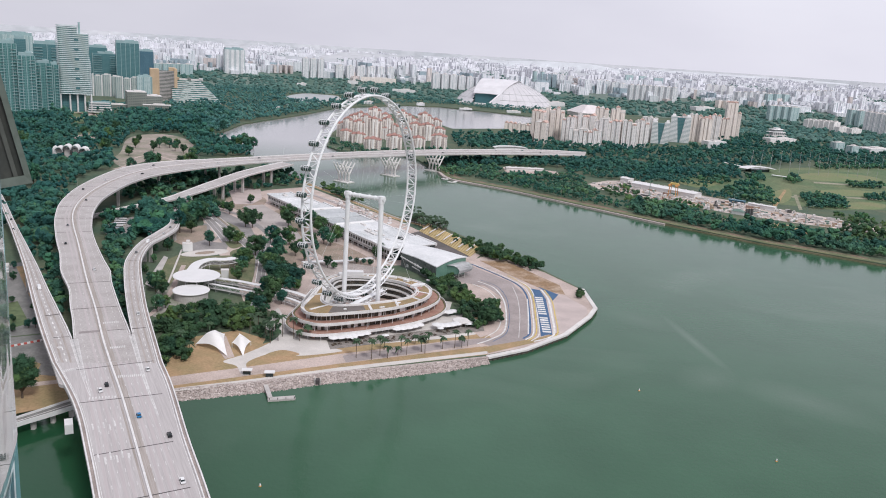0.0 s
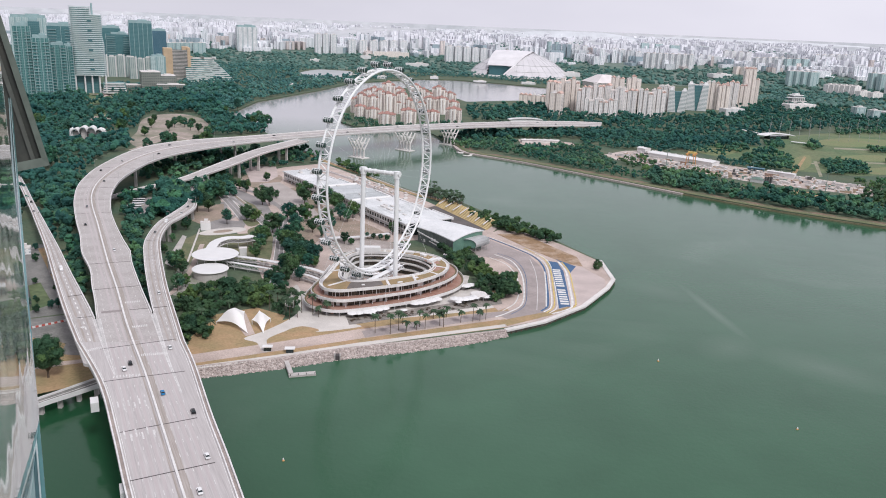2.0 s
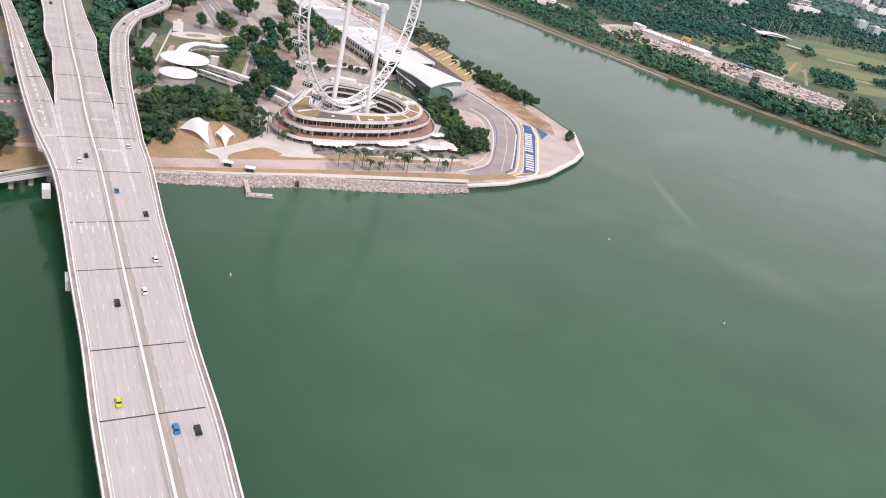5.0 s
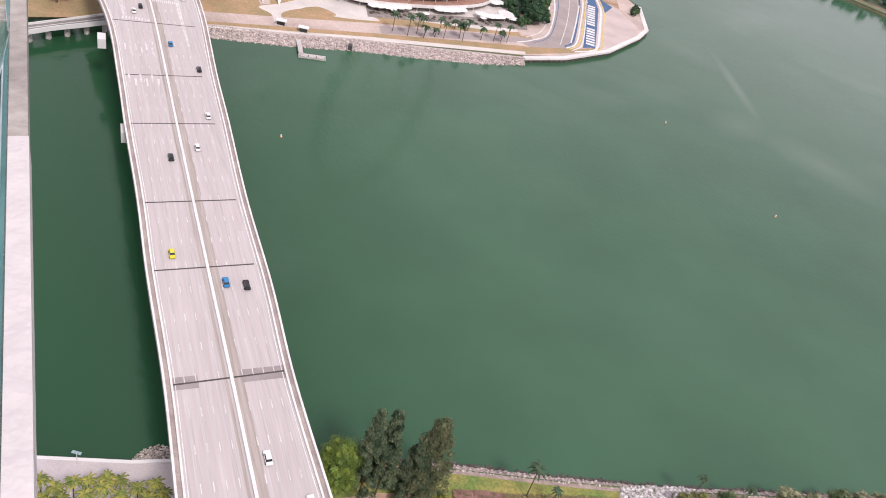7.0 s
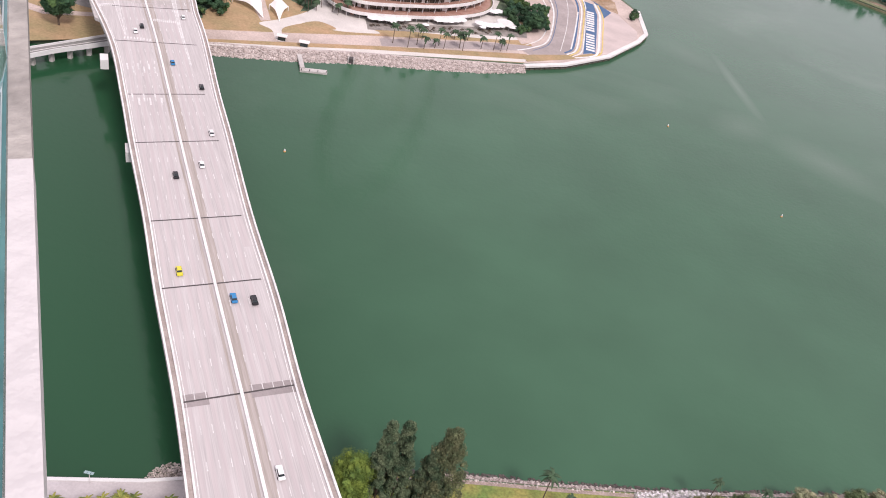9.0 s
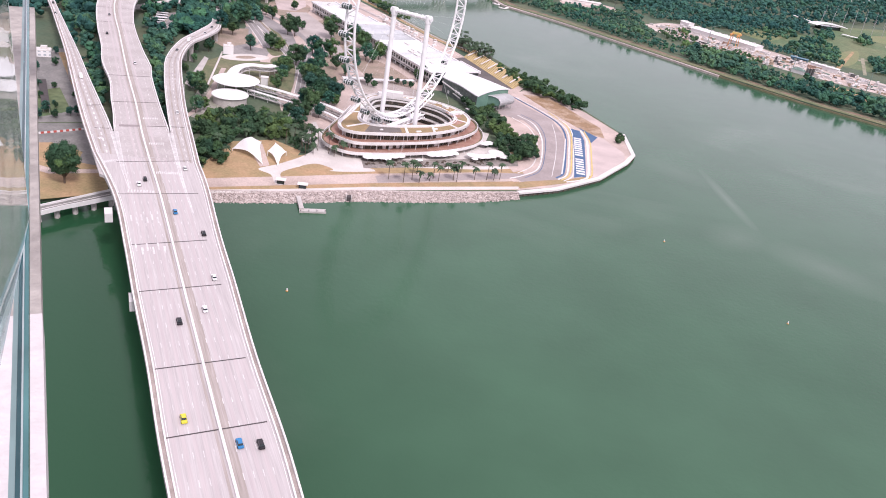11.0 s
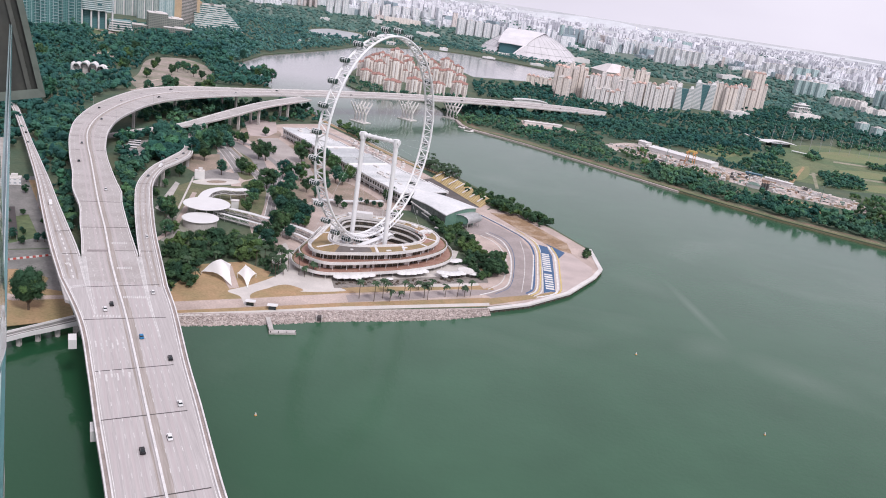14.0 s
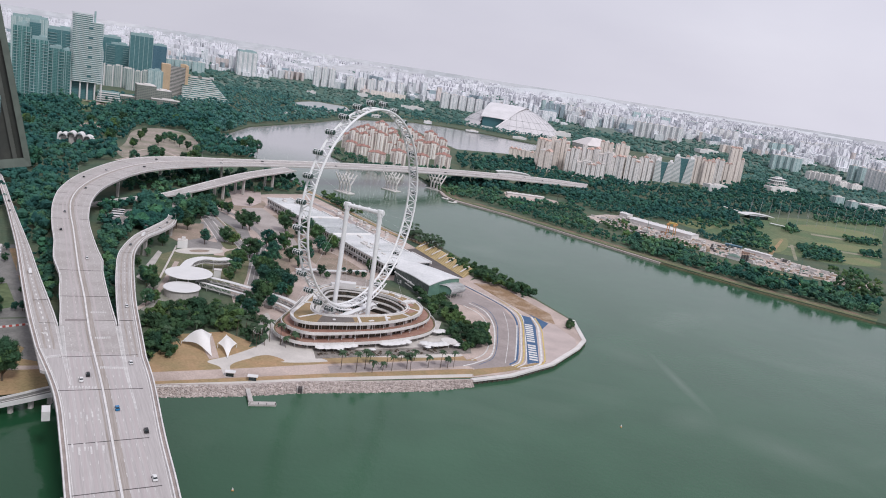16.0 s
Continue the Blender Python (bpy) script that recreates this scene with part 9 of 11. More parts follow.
for o in (-8.2, 8.2):
    bm = bmesh.new()
    ribbon(bm, line_, o - 0.4, o + 0.4, 1.2, 1.4)
    part("parapet", bm, PALE, rb)
for p in line_[1::2]:
    bm = bmesh.new()
    box(bm, p.x, p.y, 0.0, 3.0, 12.0, 6.8, 10)
    part("pier", bm, CONCRETE, rb)

# ---- works yard, golf range and pavilions on the east bank ----
plate("yard", [(231.3, 1293.6), (274.0, 1346.7), (311.4, 1362.4), (406.6, 1254.2), (513.7, 1161.5), (609.5, 1074.7), (583.4, 1025.4), (527.0, 1045.9), (462.9, 1076.5), (396.6, 1113.5), (345.8, 1164.5), (280.6, 1216.6), (242.1, 1248.2)], 3.1, mat("pale_yard_gravel", (0.60, 0.52, 0.48), 0.95, 0.45, 0.03, 0.3, second=(0.40, 0.33, 0.29)), "pale gravel works yard along the east bank", "yard", 0.3)
plate("yard", [(98.7, 1428.2), (130.8, 1443.2), (195.0, 1416.1), (195.0, 1375.9), (144.5, 1366.6), (99.7, 1359.8)], 3.1, PAVE, "pale paved riverside court", "yard", 0.3)
plate("lawn", [(392.4, 1409.2), (493.7, 1507.1), (560.0, 1480.3), (652.0, 1654.6), (1055.0, 1915.5), (692.4, 1231.3), (598.9, 1199.3), (519.0, 1217.0), (465.2, 1266.0), (414.5, 1344.8)], 3.08, GRASS, "mown green golf course grass", "lawn", 0.3)
WORN_PATH = mat("worn_path", (0.33, 0.30, 0.23), 0.95, 0.3, 0.05, 0.5, second=(0.20, 0.21, 0.13))
plate("path", [(573.6, 1306.6), (627.4, 1343.0), (753.6, 1346.8), (745.0, 1330.4), (618.9, 1323.5), (570.7, 1295.0)], 3.17, WORN_PATH, "pale golf course path", "path", 0.2)
plate("path", [(702.4, 1513.1), (839.9, 1509.5), (831.2, 1493.2), (693.4, 1492.6)], 3.14, WORN_PATH, "pale golf range track", "path", 0.2)
FAIRWAY = mat("pale_fairway", (0.15, 0.20, 0.085), 0.95, 0.35, 0.02, 0.3, second=(0.20, 0.20, 0.10))
for loop in ([(684.9, 1576.3), (781.2, 1664.8), (868.2, 1671.7), (889.0, 1619.8), (812.2, 1558.8), (723.3, 1535.6)], [(648.5, 1390.7), (729.8, 1434.4), (784.1, 1419.7), (749.4, 1372.4), (671.5, 1354.2)], [(539.0, 1314.9), (606.2, 1397.7), (568.5, 1294.2), (528.6, 1229.9), (513.2, 1234.0)], [(407.5, 1390.3), (462.3, 1438.9), (483.9, 1409.4), (443.7, 1344.9), (412.8, 1355.9)], [(635.8, 1258.5), (692.4, 1298.5), (721.0, 1288.8), (689.6, 1239.5), (635.6, 1220.9)]):
    plate("lawn", [tuple(p[:2]) for p in spline([(*p, 0) for p in loop], 8.0, True)], 3.11, FAIRWAY, "paler mown fairway on the golf course", "lawn", 0.1)
plate("path", [(496.4, 1190.7), (592.1, 1380.4), (591.2, 1368.4), (499.3, 1182.7)], 3.14, DRY, "worn dry path across the golf grass", "path", 0.2)
plate("path", [(586.0, 1327.3), (592.8, 1329.9), (537.8, 1178.3), (531.8, 1176.3)], 3.14, WORN_PATH, "pale path across the golf grass", "path", 0.2)
bank = [Vector((*p, 3.0)) for p in [(492.4, 853.8), (381.6, 923.7), (298.7, 992.5), (218.3, 1069.0), (93.6, 1189.7), (6.9, 1257.4), (-14.6, 1327.9)]]
line = spline(bank, 20.0)
bm = bmesh.new()
cut = next(i for i, p in enumerate(line) if p.y > 1000.0)
ribbon(bm, line[:cut + 1], -1.0, 2.2, -1.2, 3.0)
tagged(part("bank_edge", bm, mat("olive_bank", (0.15, 0.145, 0.08), 0.95, 0.35, 0.05, 0.5, second=(0.22, 0.19, 0.12))), "olive grassy river bank edge", "embankment", kind="structure")
bm = bmesh.new()
ribbon(bm, line[cut:], -4.0, 5.0, -0.6, 3.0)
tagged(part("bank_stones", bm, ROCK), "pale stone river bank edge", "embankment", kind="structure")
BANK_GRASS = mat("dry_bank_grass", (0.115, 0.145, 0.065), 0.95, 0.4, 0.06, 0.5, second=(0.185, 0.175, 0.09))
BANK_SOIL = mat("red_brown_bank_soil", (0.19, 0.13, 0.09), 0.95, 0.35, 0.05, 0.5, second=(0.095, 0.11, 0.06), lo=0.45, hi=0.6)
for o0, o1, z, m_, lb in ((2.2, 9.5, 0.10, BANK_GRASS, "dry olive grass strip along the bank"), (11.8, 21.0, 0.09, BANK_SOIL, "red-brown bare strip behind the bank path")):
    bm = bmesh.new()
    ribbon(bm, line, o0, o1, z, 0.2)
    tagged(part("bank_strip", bm, m_), lb, "embankment", kind="structure")
bm = bmesh.new()
ribbon(bm, line[::-1], -11.6, -10.4, 0.16, 0.2)
tagged(part("bank_path", bm, WORN_PATH), "pale path along the river bank", "path", kind="structure")
for pts in ([(92.7, 1185.7), (102.5, 1215.2), (108.0, 1207.0), (113.0, 1214.1), (121.6, 1212.4)], [(-9.4, 1263.1), (-2.0, 1254.6), (3.2, 1280.3), (8.7, 1300.9)], [(0.9, 1233.2), (9.9, 1231.4), (18.0, 1263.1), (23.6, 1283.1)]):
    jt = thing("jetty", "small pale landing jetty on the east bank", "pier", group="east bank jetties")
    bm = bmesh.new()
    ribbon(bm, spline([(*p, 0) for p in pts], 5.0), -2.2, 2.2, 1.6, 1.2)
    part("deck", bm, PALE, jt)
    for q in pts[::2]:
        bm = bmesh.new()
        tube(bm, (*q, -2), (*q, 1.0), 0.4, 6)
        part("pile", bm, CONCRETE, jt)


def shed(pts, w, h, label, m_):
    """A long open shed along a line."""
    a, b = [Vector((*p, 3.0)) for p in pts]
    t = thing("shed", label, "shed", tuple((a + b) / 2), math.degrees(math.atan2(b.y - a.y, b.x - a.x)) - 90)
    long = (b - a).length
    bm = bmesh.new()
    box(bm, 0, 0, 0, w, long, h)
    part("wall", bm, m_, t)
    bm = bmesh.new()
    gable(bm, 0, 0, h + 0.02, w + 2, long + 2, 0.10 * w)
    roof = part("roof", bm, m_, t)
    for k in range(int(long / 12)):
        bm = bmesh.new()
        box(bm, 0, (k + 0.5) * 12 - long / 2, h + 0.10 * w - 0.3, 2.0, 4.0, 0.9)
        part("ridge_vent", bm, PALE, roof)


shed([(312.0, 1303.0), (393.0, 1226.0)], 24, 7.0, "long white-roofed shed in the works yard", WHITE)
shed([(300.0, 1345.5), (310.7, 1332.0)], 14, 8, "small white-roofed site office", WHITE)
shed([(455.8, 1176.5), (486.4, 1152.2)], 9, 6, "low white-roofed site shed", WHITE)
shed([(101.8, 1394.4), (168.2, 1404.0)], 12, 5, "low pale boat house roof beside trees", PALE)
shed([(435.9, 1206.1), (456.4, 1194.8)], 8, 5, "low blue-roofed site shed", BLUE)
(cx_, cy_), = [(353.2, 1224.1)]
gc_ = thing("gantry_crane", "orange steel gantry crane in the works yard", "crane", (cx_, cy_, 3.0), 60)
gc_.matrix_basis = gc_.matrix_basis @ Matrix.Diagonal((0.85, 0.85, 0.85, 1))
ORANGE_STEEL = mat("orange_steel", (0.62, 0.30, 0.10), 0.5, 0.2, 0.3, 1.5)
for x in (-8, 8):
    for y in (-7, 7):
        bm = bmesh.new()
        tube(bm, (x, y, 0), (x * 0.8, y * 0.8, 20), 0.7, 6)
        part("leg", bm, ORANGE_STEEL, gc_)
for y in (-6, 6):
    bm = bmesh.new()
    box(bm, 0, y, 20, 26, 2.0, 3)
    part("girder", bm, ORANGE_STEEL, gc_)
bm = bmesh.new()
box(bm, 3, 0, 22, 6, 14, 3)
part("trolley", bm, YELLOW_PAINT, gc_)
PILE = [mat("container_" + n2, c, 0.7, 0.25, 0.2, 1.0) for n2, c in (("white", (0.58, 0.555, 0.54)), ("rust", (0.40, 0.27, 0.21)), ("green", (0.18, 0.27, 0.23)), ("tan", (0.45, 0.35, 0.26)), ("dark", (0.10, 0.10, 0.10)))]
rng = random.Random(77)
yard_loop = [(241.4, 1297.7), (305.8, 1335.9), (399.8, 1231.5), (507.6, 1146.7), (583.5, 1066.7), (562.6, 1025.9), (462.9, 1076.5), (368.9, 1128.9), (280.6, 1216.6)]
for k, p in enumerate(scatter(yard_loop, 430, 4.0, rng)):
    m_ = PILE[(0, 0, 1, 0, 2, 3, 0, 0, 4, 0, 3)[k % 11]]
    if k % 3:
        cn = thing("site_container", "site container standing in the works yard", "container", (p[0], p[1], 3.0), rng.choice((-35, 55, -28)), "works yard containers")
        bm = bmesh.new()
        l_ = rng.choice((3, 6, 6, 12))
        h_ = rng.choice((1.4, 2.6, 2.6, 4.2))
        box(bm, 0, 0, 0.1, l_, 2.5, h_)
        part("body", bm, m_, cn)
        bm = bmesh.new()
        box(bm, 0, 0, h_ + 0.1, l_ * 0.98, 2.4, 0.15)
        part("roof", bm, PALE if k % 2 else m_, cn)
    else:
        cn = thing("material_heap", "low heap of stacked building material in the works yard", "heap", (p[0], p[1], 3.0), rng.uniform(0, 90), "works yard heaps")
        v, f = clump(np.random.default_rng(k), ICO2, (0, 0, 0.6), rng.uniform(1.5, 4), 0.3, 0.35)
        mesh_ob("mound", v.tolist(), f.tolist(), m_, cn)
gh = thing("site_hut", "white-walled site hut with a green roof", "hut", (415.0, 1105.0, 3.0), -38)
bm = bmesh.new()
box(bm, 0, 0, 0, 17, 8, 4.5)
part("wall", bm, WHITE, gh)
bm = bmesh.new()
box(bm, 0, 0, 4.5, 18, 9, 3.0, 0, 0.25)
part("roof", bm, PILE[2], gh, "green pitched roof")
for k in range(3):
    tk = thing("silo", "dark rust-brown upright silo in the yard", "silo", (424.0 + 4.2 * k, 1098.0 + 1.4 * k, 3.0), 0, "works yard silos")
    bm = bmesh.new()
    tube(bm, (0, 0, 0), (0, 0, 10), 1.8, 12)
    part("drum", bm, PILE[4], tk)
    bm = bmesh.new()
    tube(bm, (0, 0, 10), (0, 0, 11.2), 1.8, 12, 0.5)
    part("cap", bm, PILE[1], tk)
plate("lawn", [(449.5, 1059.3), (498.8, 1017.8), (474.0, 978.9), (422.6, 1009.7)], 3.12, DRY, "dry brown grass below the yard", "lawn", 0.1)
for k, (x, y) in enumerate([(312.3, 1208.7), (412.9, 1123.0), (486.5, 1051.0), (182.2, 1320.2)]):
    cr = thing("site_mast", "slim lattice site mast", "mast", (x, y, 3.0))
    bm = bmesh.new()
    tube(bm, (0, 0, 0), (0, 0, 26), 0.5, 5, 0.3)
    part("mast", bm, PILE[2] if k < 3 else PILE[4], cr)
    bm = bmesh.new()
    tube(bm, (-2, 0, 25), (12, 0, 30), 0.3, 5)
    part("jib", bm, PILE[2], cr)
ends = [Vector((*p, 3.0)) for p in [(606.8, 1617.8), (901.0, 1624.8), (1002.2, 1815.9), (668.3, 1748.3)]]
for k in range(30):
    f = k / 29
    p = ends[0].lerp(ends[1], f) if k % 2 else ends[3].lerp(ends[2], f)
    po = thing("net_pole", "tall slim pole of the golf range net", "pole", tuple(p), 0, "golf range poles")
    bm = bmesh.new()
    tube(bm, (0, 0, 0), (0, 0, 30), 0.4, 6, 0.25)
    part("shaft", bm, LAMP_GREY, po)
    bm = bmesh.new()
    box(bm, 0, 0, 29.6, 1.6, 0.5, 0.5)
    part("head", bm, PALE, po)
(cx_, cy_), = [(630.6, 1612.9)]
cl = thing("clubhouse", "low white clubhouse with a curved sweeping roof", "building", (cx_, cy_, 3.0), 20)
bm = bmesh.new()
box(bm, 0, 0, 0, 46, 16, 6)
part("wall", bm, GLASS_DARK, cl)
bm = bmesh.new()
ribbon(bm, [Vector((-38 + 8 * i, 6 * math.sin(i * 0.5), 7 + 3.2 * math.sin(i * 0.33))) for i in range(10)], -11, 11, 0, 0.6)
part("roof", bm, WHITE, cl)
bm = bmesh.new()
ribbon(bm, [Vector((-20 - 7 * i, 10 + 9 * i, 7 + 1.2 * i)) for i in range(5)], -4, 4, 0, 0.6)
part("ramp_roof", bm, PALE, cl)
covered_walk([(635.7, 1550.0), (673.6, 1523.5)], 9, 6.5, "low white driving range canopy")
for lb, m_, w, d, (p,) in (("low white terrace building", CREAM, 100, 30, [(938.6, 2277.2, 20.5)]),
                           ("grey-teal hall block among dark trees", TEAL_FAR, 34, 20, [(1061.2, 2185.8, 27.4)]), ("small grey-teal hall block among dark trees", TEAL_FAR, 26, 20, [(1052.3, 2084.4, 29.2)]),
                           ("low pale sports hall roof", HAZE_WHITE, 90, 50, [(1165.5, 2191.8, 18.3)]), ("low white curved-roof hall", HAZE_WHITE, 60, 26, [(678.3, 2048.8, 20.2)])):
    block("hall", p, w, d, 25, m_, lb, "building")
pv = thing("pavilion_hall", "white columned hall with overhanging roofs above trees", "building", (1021.3, 2512.1, 3.0), 25)
for z, w, d, h, m_, nm in ((0, 62, 34, 9, PALE, "base"), (9, 40, 20, 9, GREY, "hall"), (18, 54, 30, 1.6, WHITE, "roof"), (19.6, 34, 18, 6, GREY, "hall"), (25.6, 44, 25, 1.4, WHITE, "roof"), (27.0, 20, 12, 4.5, WHITE, "lantern")):
    bm = bmesh.new()
    box(bm, 0, 0, z, w, d, h, 0, 0.92 if nm == "roof" else 1.0)
    part(nm, bm, m_, pv)
for k in range(7):
    bm = bmesh.new()
    tube(bm, (-24 + 8 * k, -13, 9), (-24 + 8 * k, -13, 18), 1.1, 8)
    part("column", bm, WHITE, pv)
(wx, wy), = [(124.2, 1627.5)]
wb = thing("boat_canopy", "white rounded canopy roof beside the bridge end", "canopy", (wx, wy, 3.0), 14)
bm = bmesh.new()
ribbon(bm, [Vector((-36 + 6 * i, 0, 14.2 + 3 * math.sin(math.pi * i / 12) ** 0.6)) for i in range(13)], -7, 7, 0, 1.6)
part("roof", bm, WHITE, wb)
bm = bmesh.new()
box(bm, 0, 0, 0, 66, 11, 14.0)
part("wall", bm, WHITE, wb)
# vent shafts in the western wood
vs_ = thing("vent_shafts", "cluster of white rounded ventilation shafts above the trees", "vent", (*[(-573.7, 1191.3)][0], 3.0), 12)
for x, h in ((-17, 20), (-6, 23), (6, 23), (17, 20)):
    bm = bmesh.new()
    box(bm, x, 3, 0, 8, 12, h - 5)
    part("shaft", bm, CONCRETE, vs_)
    bm = bmesh.new()
    ribbon(bm, [Vector((x + 5.6 * math.cos(a), -1.0, h - 7 + 7.0 * math.sin(a))) for a in [math.pi * (0.02 + 0.96 * i / 14) for i in range(15)]], -8.5, 8.5, 0.7, 1.6)
    part("hood", bm, WHITE, vs_)
for x in (-24, 24):
    bm = bmesh.new()
    tube(bm, (x, -3, 0), (x, -3, 17), 3.0, 14, 2.7)
    tube(bm, (x, -3, 17), (x * 0.86, -3, 20), 2.7, 14, 2.2)
    part("pipe", bm, WHITE, vs_)
# coach park among the trees below the curve
plate("coach_park", [tuple(p[:2]) for p in spline([(*p, 0) for p in COACH_PARK], 5.0, True)], 3.11, PARK_ROAD, "grey asphalt coach park among dark trees", "car park", 0.3)


def coach(p, turn, band):
    t = thing("coach", "parked white coach with a %s stripe" % band, "coach", (*p, 3.11), turn, "parked coaches")
    bm = bmesh.new()
    box(bm, 0, 0, 0.45, 12.0, 2.55, 1.25)
    box(bm, 0, 0, 2.75, 11.9, 2.5, 0.6, 0, 0.94)
    body = part("body", bm, WHITE, t)
    bm = bmesh.new()
    box(bm, 0, 0, 1.7, 11.8, 2.46, 1.05)
    part("windows", bm, GLASS_DARK, body, "dark window band")
    bm = bmesh.new()
    box(bm, 0, 0, 0.75, 12.06, 2.6, 0.35)
    part("stripe", bm, COACH_BLUE if band == "blue" else BENCH, body)
    for x in (-4.0, 3.8):
        for y in (-1.1, 1.1):
            bm = bmesh.new()
            tube(bm, (x, y - 0.16, 0.5), (x, y + 0.16, 0.5), 0.5, 12)
            part("wheel", bm, JOINT, t)


COACH_BLUE = mat("coach_blue", (0.08, 0.16, 0.36), 0.4, 0.1, 0.3, 2.0)
for k, (x, y, turn) in enumerate(((-344, 816, 18), (-341, 807, 14), (-337, 795, 22), (-335, 784, 16))):
    coach((x, y), turn, ("yellow", "blue")[k % 2])
block("stair_house", (-240.0, 716.0, 10.0), 9, 7, 20, WHITE, "small white stair house beside the forecourt", "building")
plate("clearing", [tuple(p[:2]) for p in spline([(*p, 0) for p in [(-602.1, 1470.5), (-596.8, 1556.9), (-550.5, 1565.2), (-487.4, 1482.4), (-441.1, 1352.9), (-420.6, 1234.6), (-469.8, 1236.7), (-478.6, 1157.2), (-520.1, 1211.6), (-548.6, 1310.3)]], 12.0, True)], 3.06, mat("pinkish_bare_ground", (0.36, 0.30, 0.265), 0.95, 0.35, 0.02, 0.2, second=(0.20, 0.20, 0.14)), "bare open ground with pale paths in the wood", "ground", 0.3)
for loop, lb in ((GLADE_A, "open grassy glade in the wood"), (GLADE_B, "small open glade in the wood"), (LANE, "grass strip beside a lane in the wood")):
    plate("clearing", [tuple(p[:2]) for p in spline([(*p, 0) for p in loop], 14.0, True)], 3.05, GRASS, lb, "ground", 0.3)
for pts in ([(-956.9, 1762.8), (-922.2, 1863.2), (-840.7, 1863.4), (-749.1, 1855.2)], [(-678.0, 1417.4), (-692.6, 1473.4), (-684.0, 1500.2), (-651.5, 1433.8)], [(-837.0, 1727.7), (-831.7, 1770.7), (-840.7, 1863.4), (-796.0, 1800.1)]):
    stripe(pts, 9.0, 0.13, PAVE, "pale lane winding through the wood")
stripe([(-485.8, 1130.7), (-473.7, 1228.2), (-437.4, 1226.4), (-413.2, 1212.5)], 4.0, 0.12, PAVE, "pale path through the clearing")
stripe([(-504.0, 1219.6), (-488.0, 1290.2), (-407.1, 1215.4)], 4.0, 0.14, PAVE, "pale path through the clearing")
for k, (x, y) in enumerate([(-509.7, 1380.1), (-494.7, 1388.5), (-450.8, 1332.3), (-426.0, 1300.6), (-465.9, 1212.4), (-448.5, 1208.2), (-424.4, 1331.0), (-511.6, 1413.2), (-472.1, 1352.0), (-566.9, 1434.8), (-543.9, 1360.8), (-518.0, 1267.4), (-487.9, 1409.4), (-502.9, 1335.2)]):
    plant((x, y), TREES, lo=1.3, hi=1.7)

# ---- the distant town ----
# the bluish whites of these facades include distance haze
TOWN = [facade("far_white_block", (0.82, 0.815, 0.85), (0.40, 0.46, 0.49), 3.0, 8.0, 0.5, 0.5, island=0.15, strips=0.1), facade("far_grey_block", (0.70, 0.72, 0.74), (0.40, 0.45, 0.48), 3.0, 8.0, 0.5, 0.5, island=0.15, strips=0.1),
        facade("far_pink_block", (0.70, 0.62, 0.59), (0.38, 0.36, 0.37), 3.0, 8.0, 0.5, 0.5, island=0.15, strips=0.1), facade("far_blue_block", (0.36, 0.44, 0.48), (0.22, 0.30, 0.34), 3.2, 5.0, 0.5, 0.5, island=0.15)]
# pale walls with pale windows: haze painted into the farthest blocks
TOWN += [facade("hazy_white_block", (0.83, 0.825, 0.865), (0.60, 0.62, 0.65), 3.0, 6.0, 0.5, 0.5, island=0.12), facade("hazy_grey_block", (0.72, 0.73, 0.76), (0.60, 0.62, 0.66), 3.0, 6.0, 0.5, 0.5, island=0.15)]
BOXF = np.array([(3, 2, 1, 0), (4, 5, 6, 7), (0, 1, 5, 4), (1, 2, 6, 5), (2, 3, 7, 6), (3, 0, 4, 7)])


def far_box(p, w, d, h, turn, k):
    c, s = math.cos(turn), math.sin(turn)
    v = [(p.x + (a * w * c - b * d * s) * k / 2, p.y + (a * w * s + b * d * c) * k / 2, p.z + z) for z in (-3 * k, h * k) for a, b in ((-1, -1), (1, -1), (1, 1), (-1, 1))]
    return np.array(v), BOXF


def far_block(p, w, d, turn, material, label):
    """A distant building: p holds its place and top on flat land; it is drawn nearer and smaller to fit the camera's
    view.
    """
    D = math.hypot(p[0], p[1])
    q, k = far_at(math.degrees(math.atan2(p[0], p[1])), D)
    t = thing("housing_block", label, "building", tuple(q), turn, "distant housing blocks")
    t.matrix_basis = pose(*q, 0, 0, turn) @ Matrix.Diagonal((k, k, k, 1))
    h = p[2] - 3.0
    bm = bmesh.new()
    box(bm, 0, 0, -4, w, d, h + 4)
    part("wall", bm, material, t)
    bm = bmesh.new()
    box(bm, 0, 0, h, w * 0.97, d * 0.94, 0.8)
    box(bm, w * 0.1, 0, h + 0.8, w * 0.3, d * 0.6, 4)
    part("roof", bm, PALE, t)


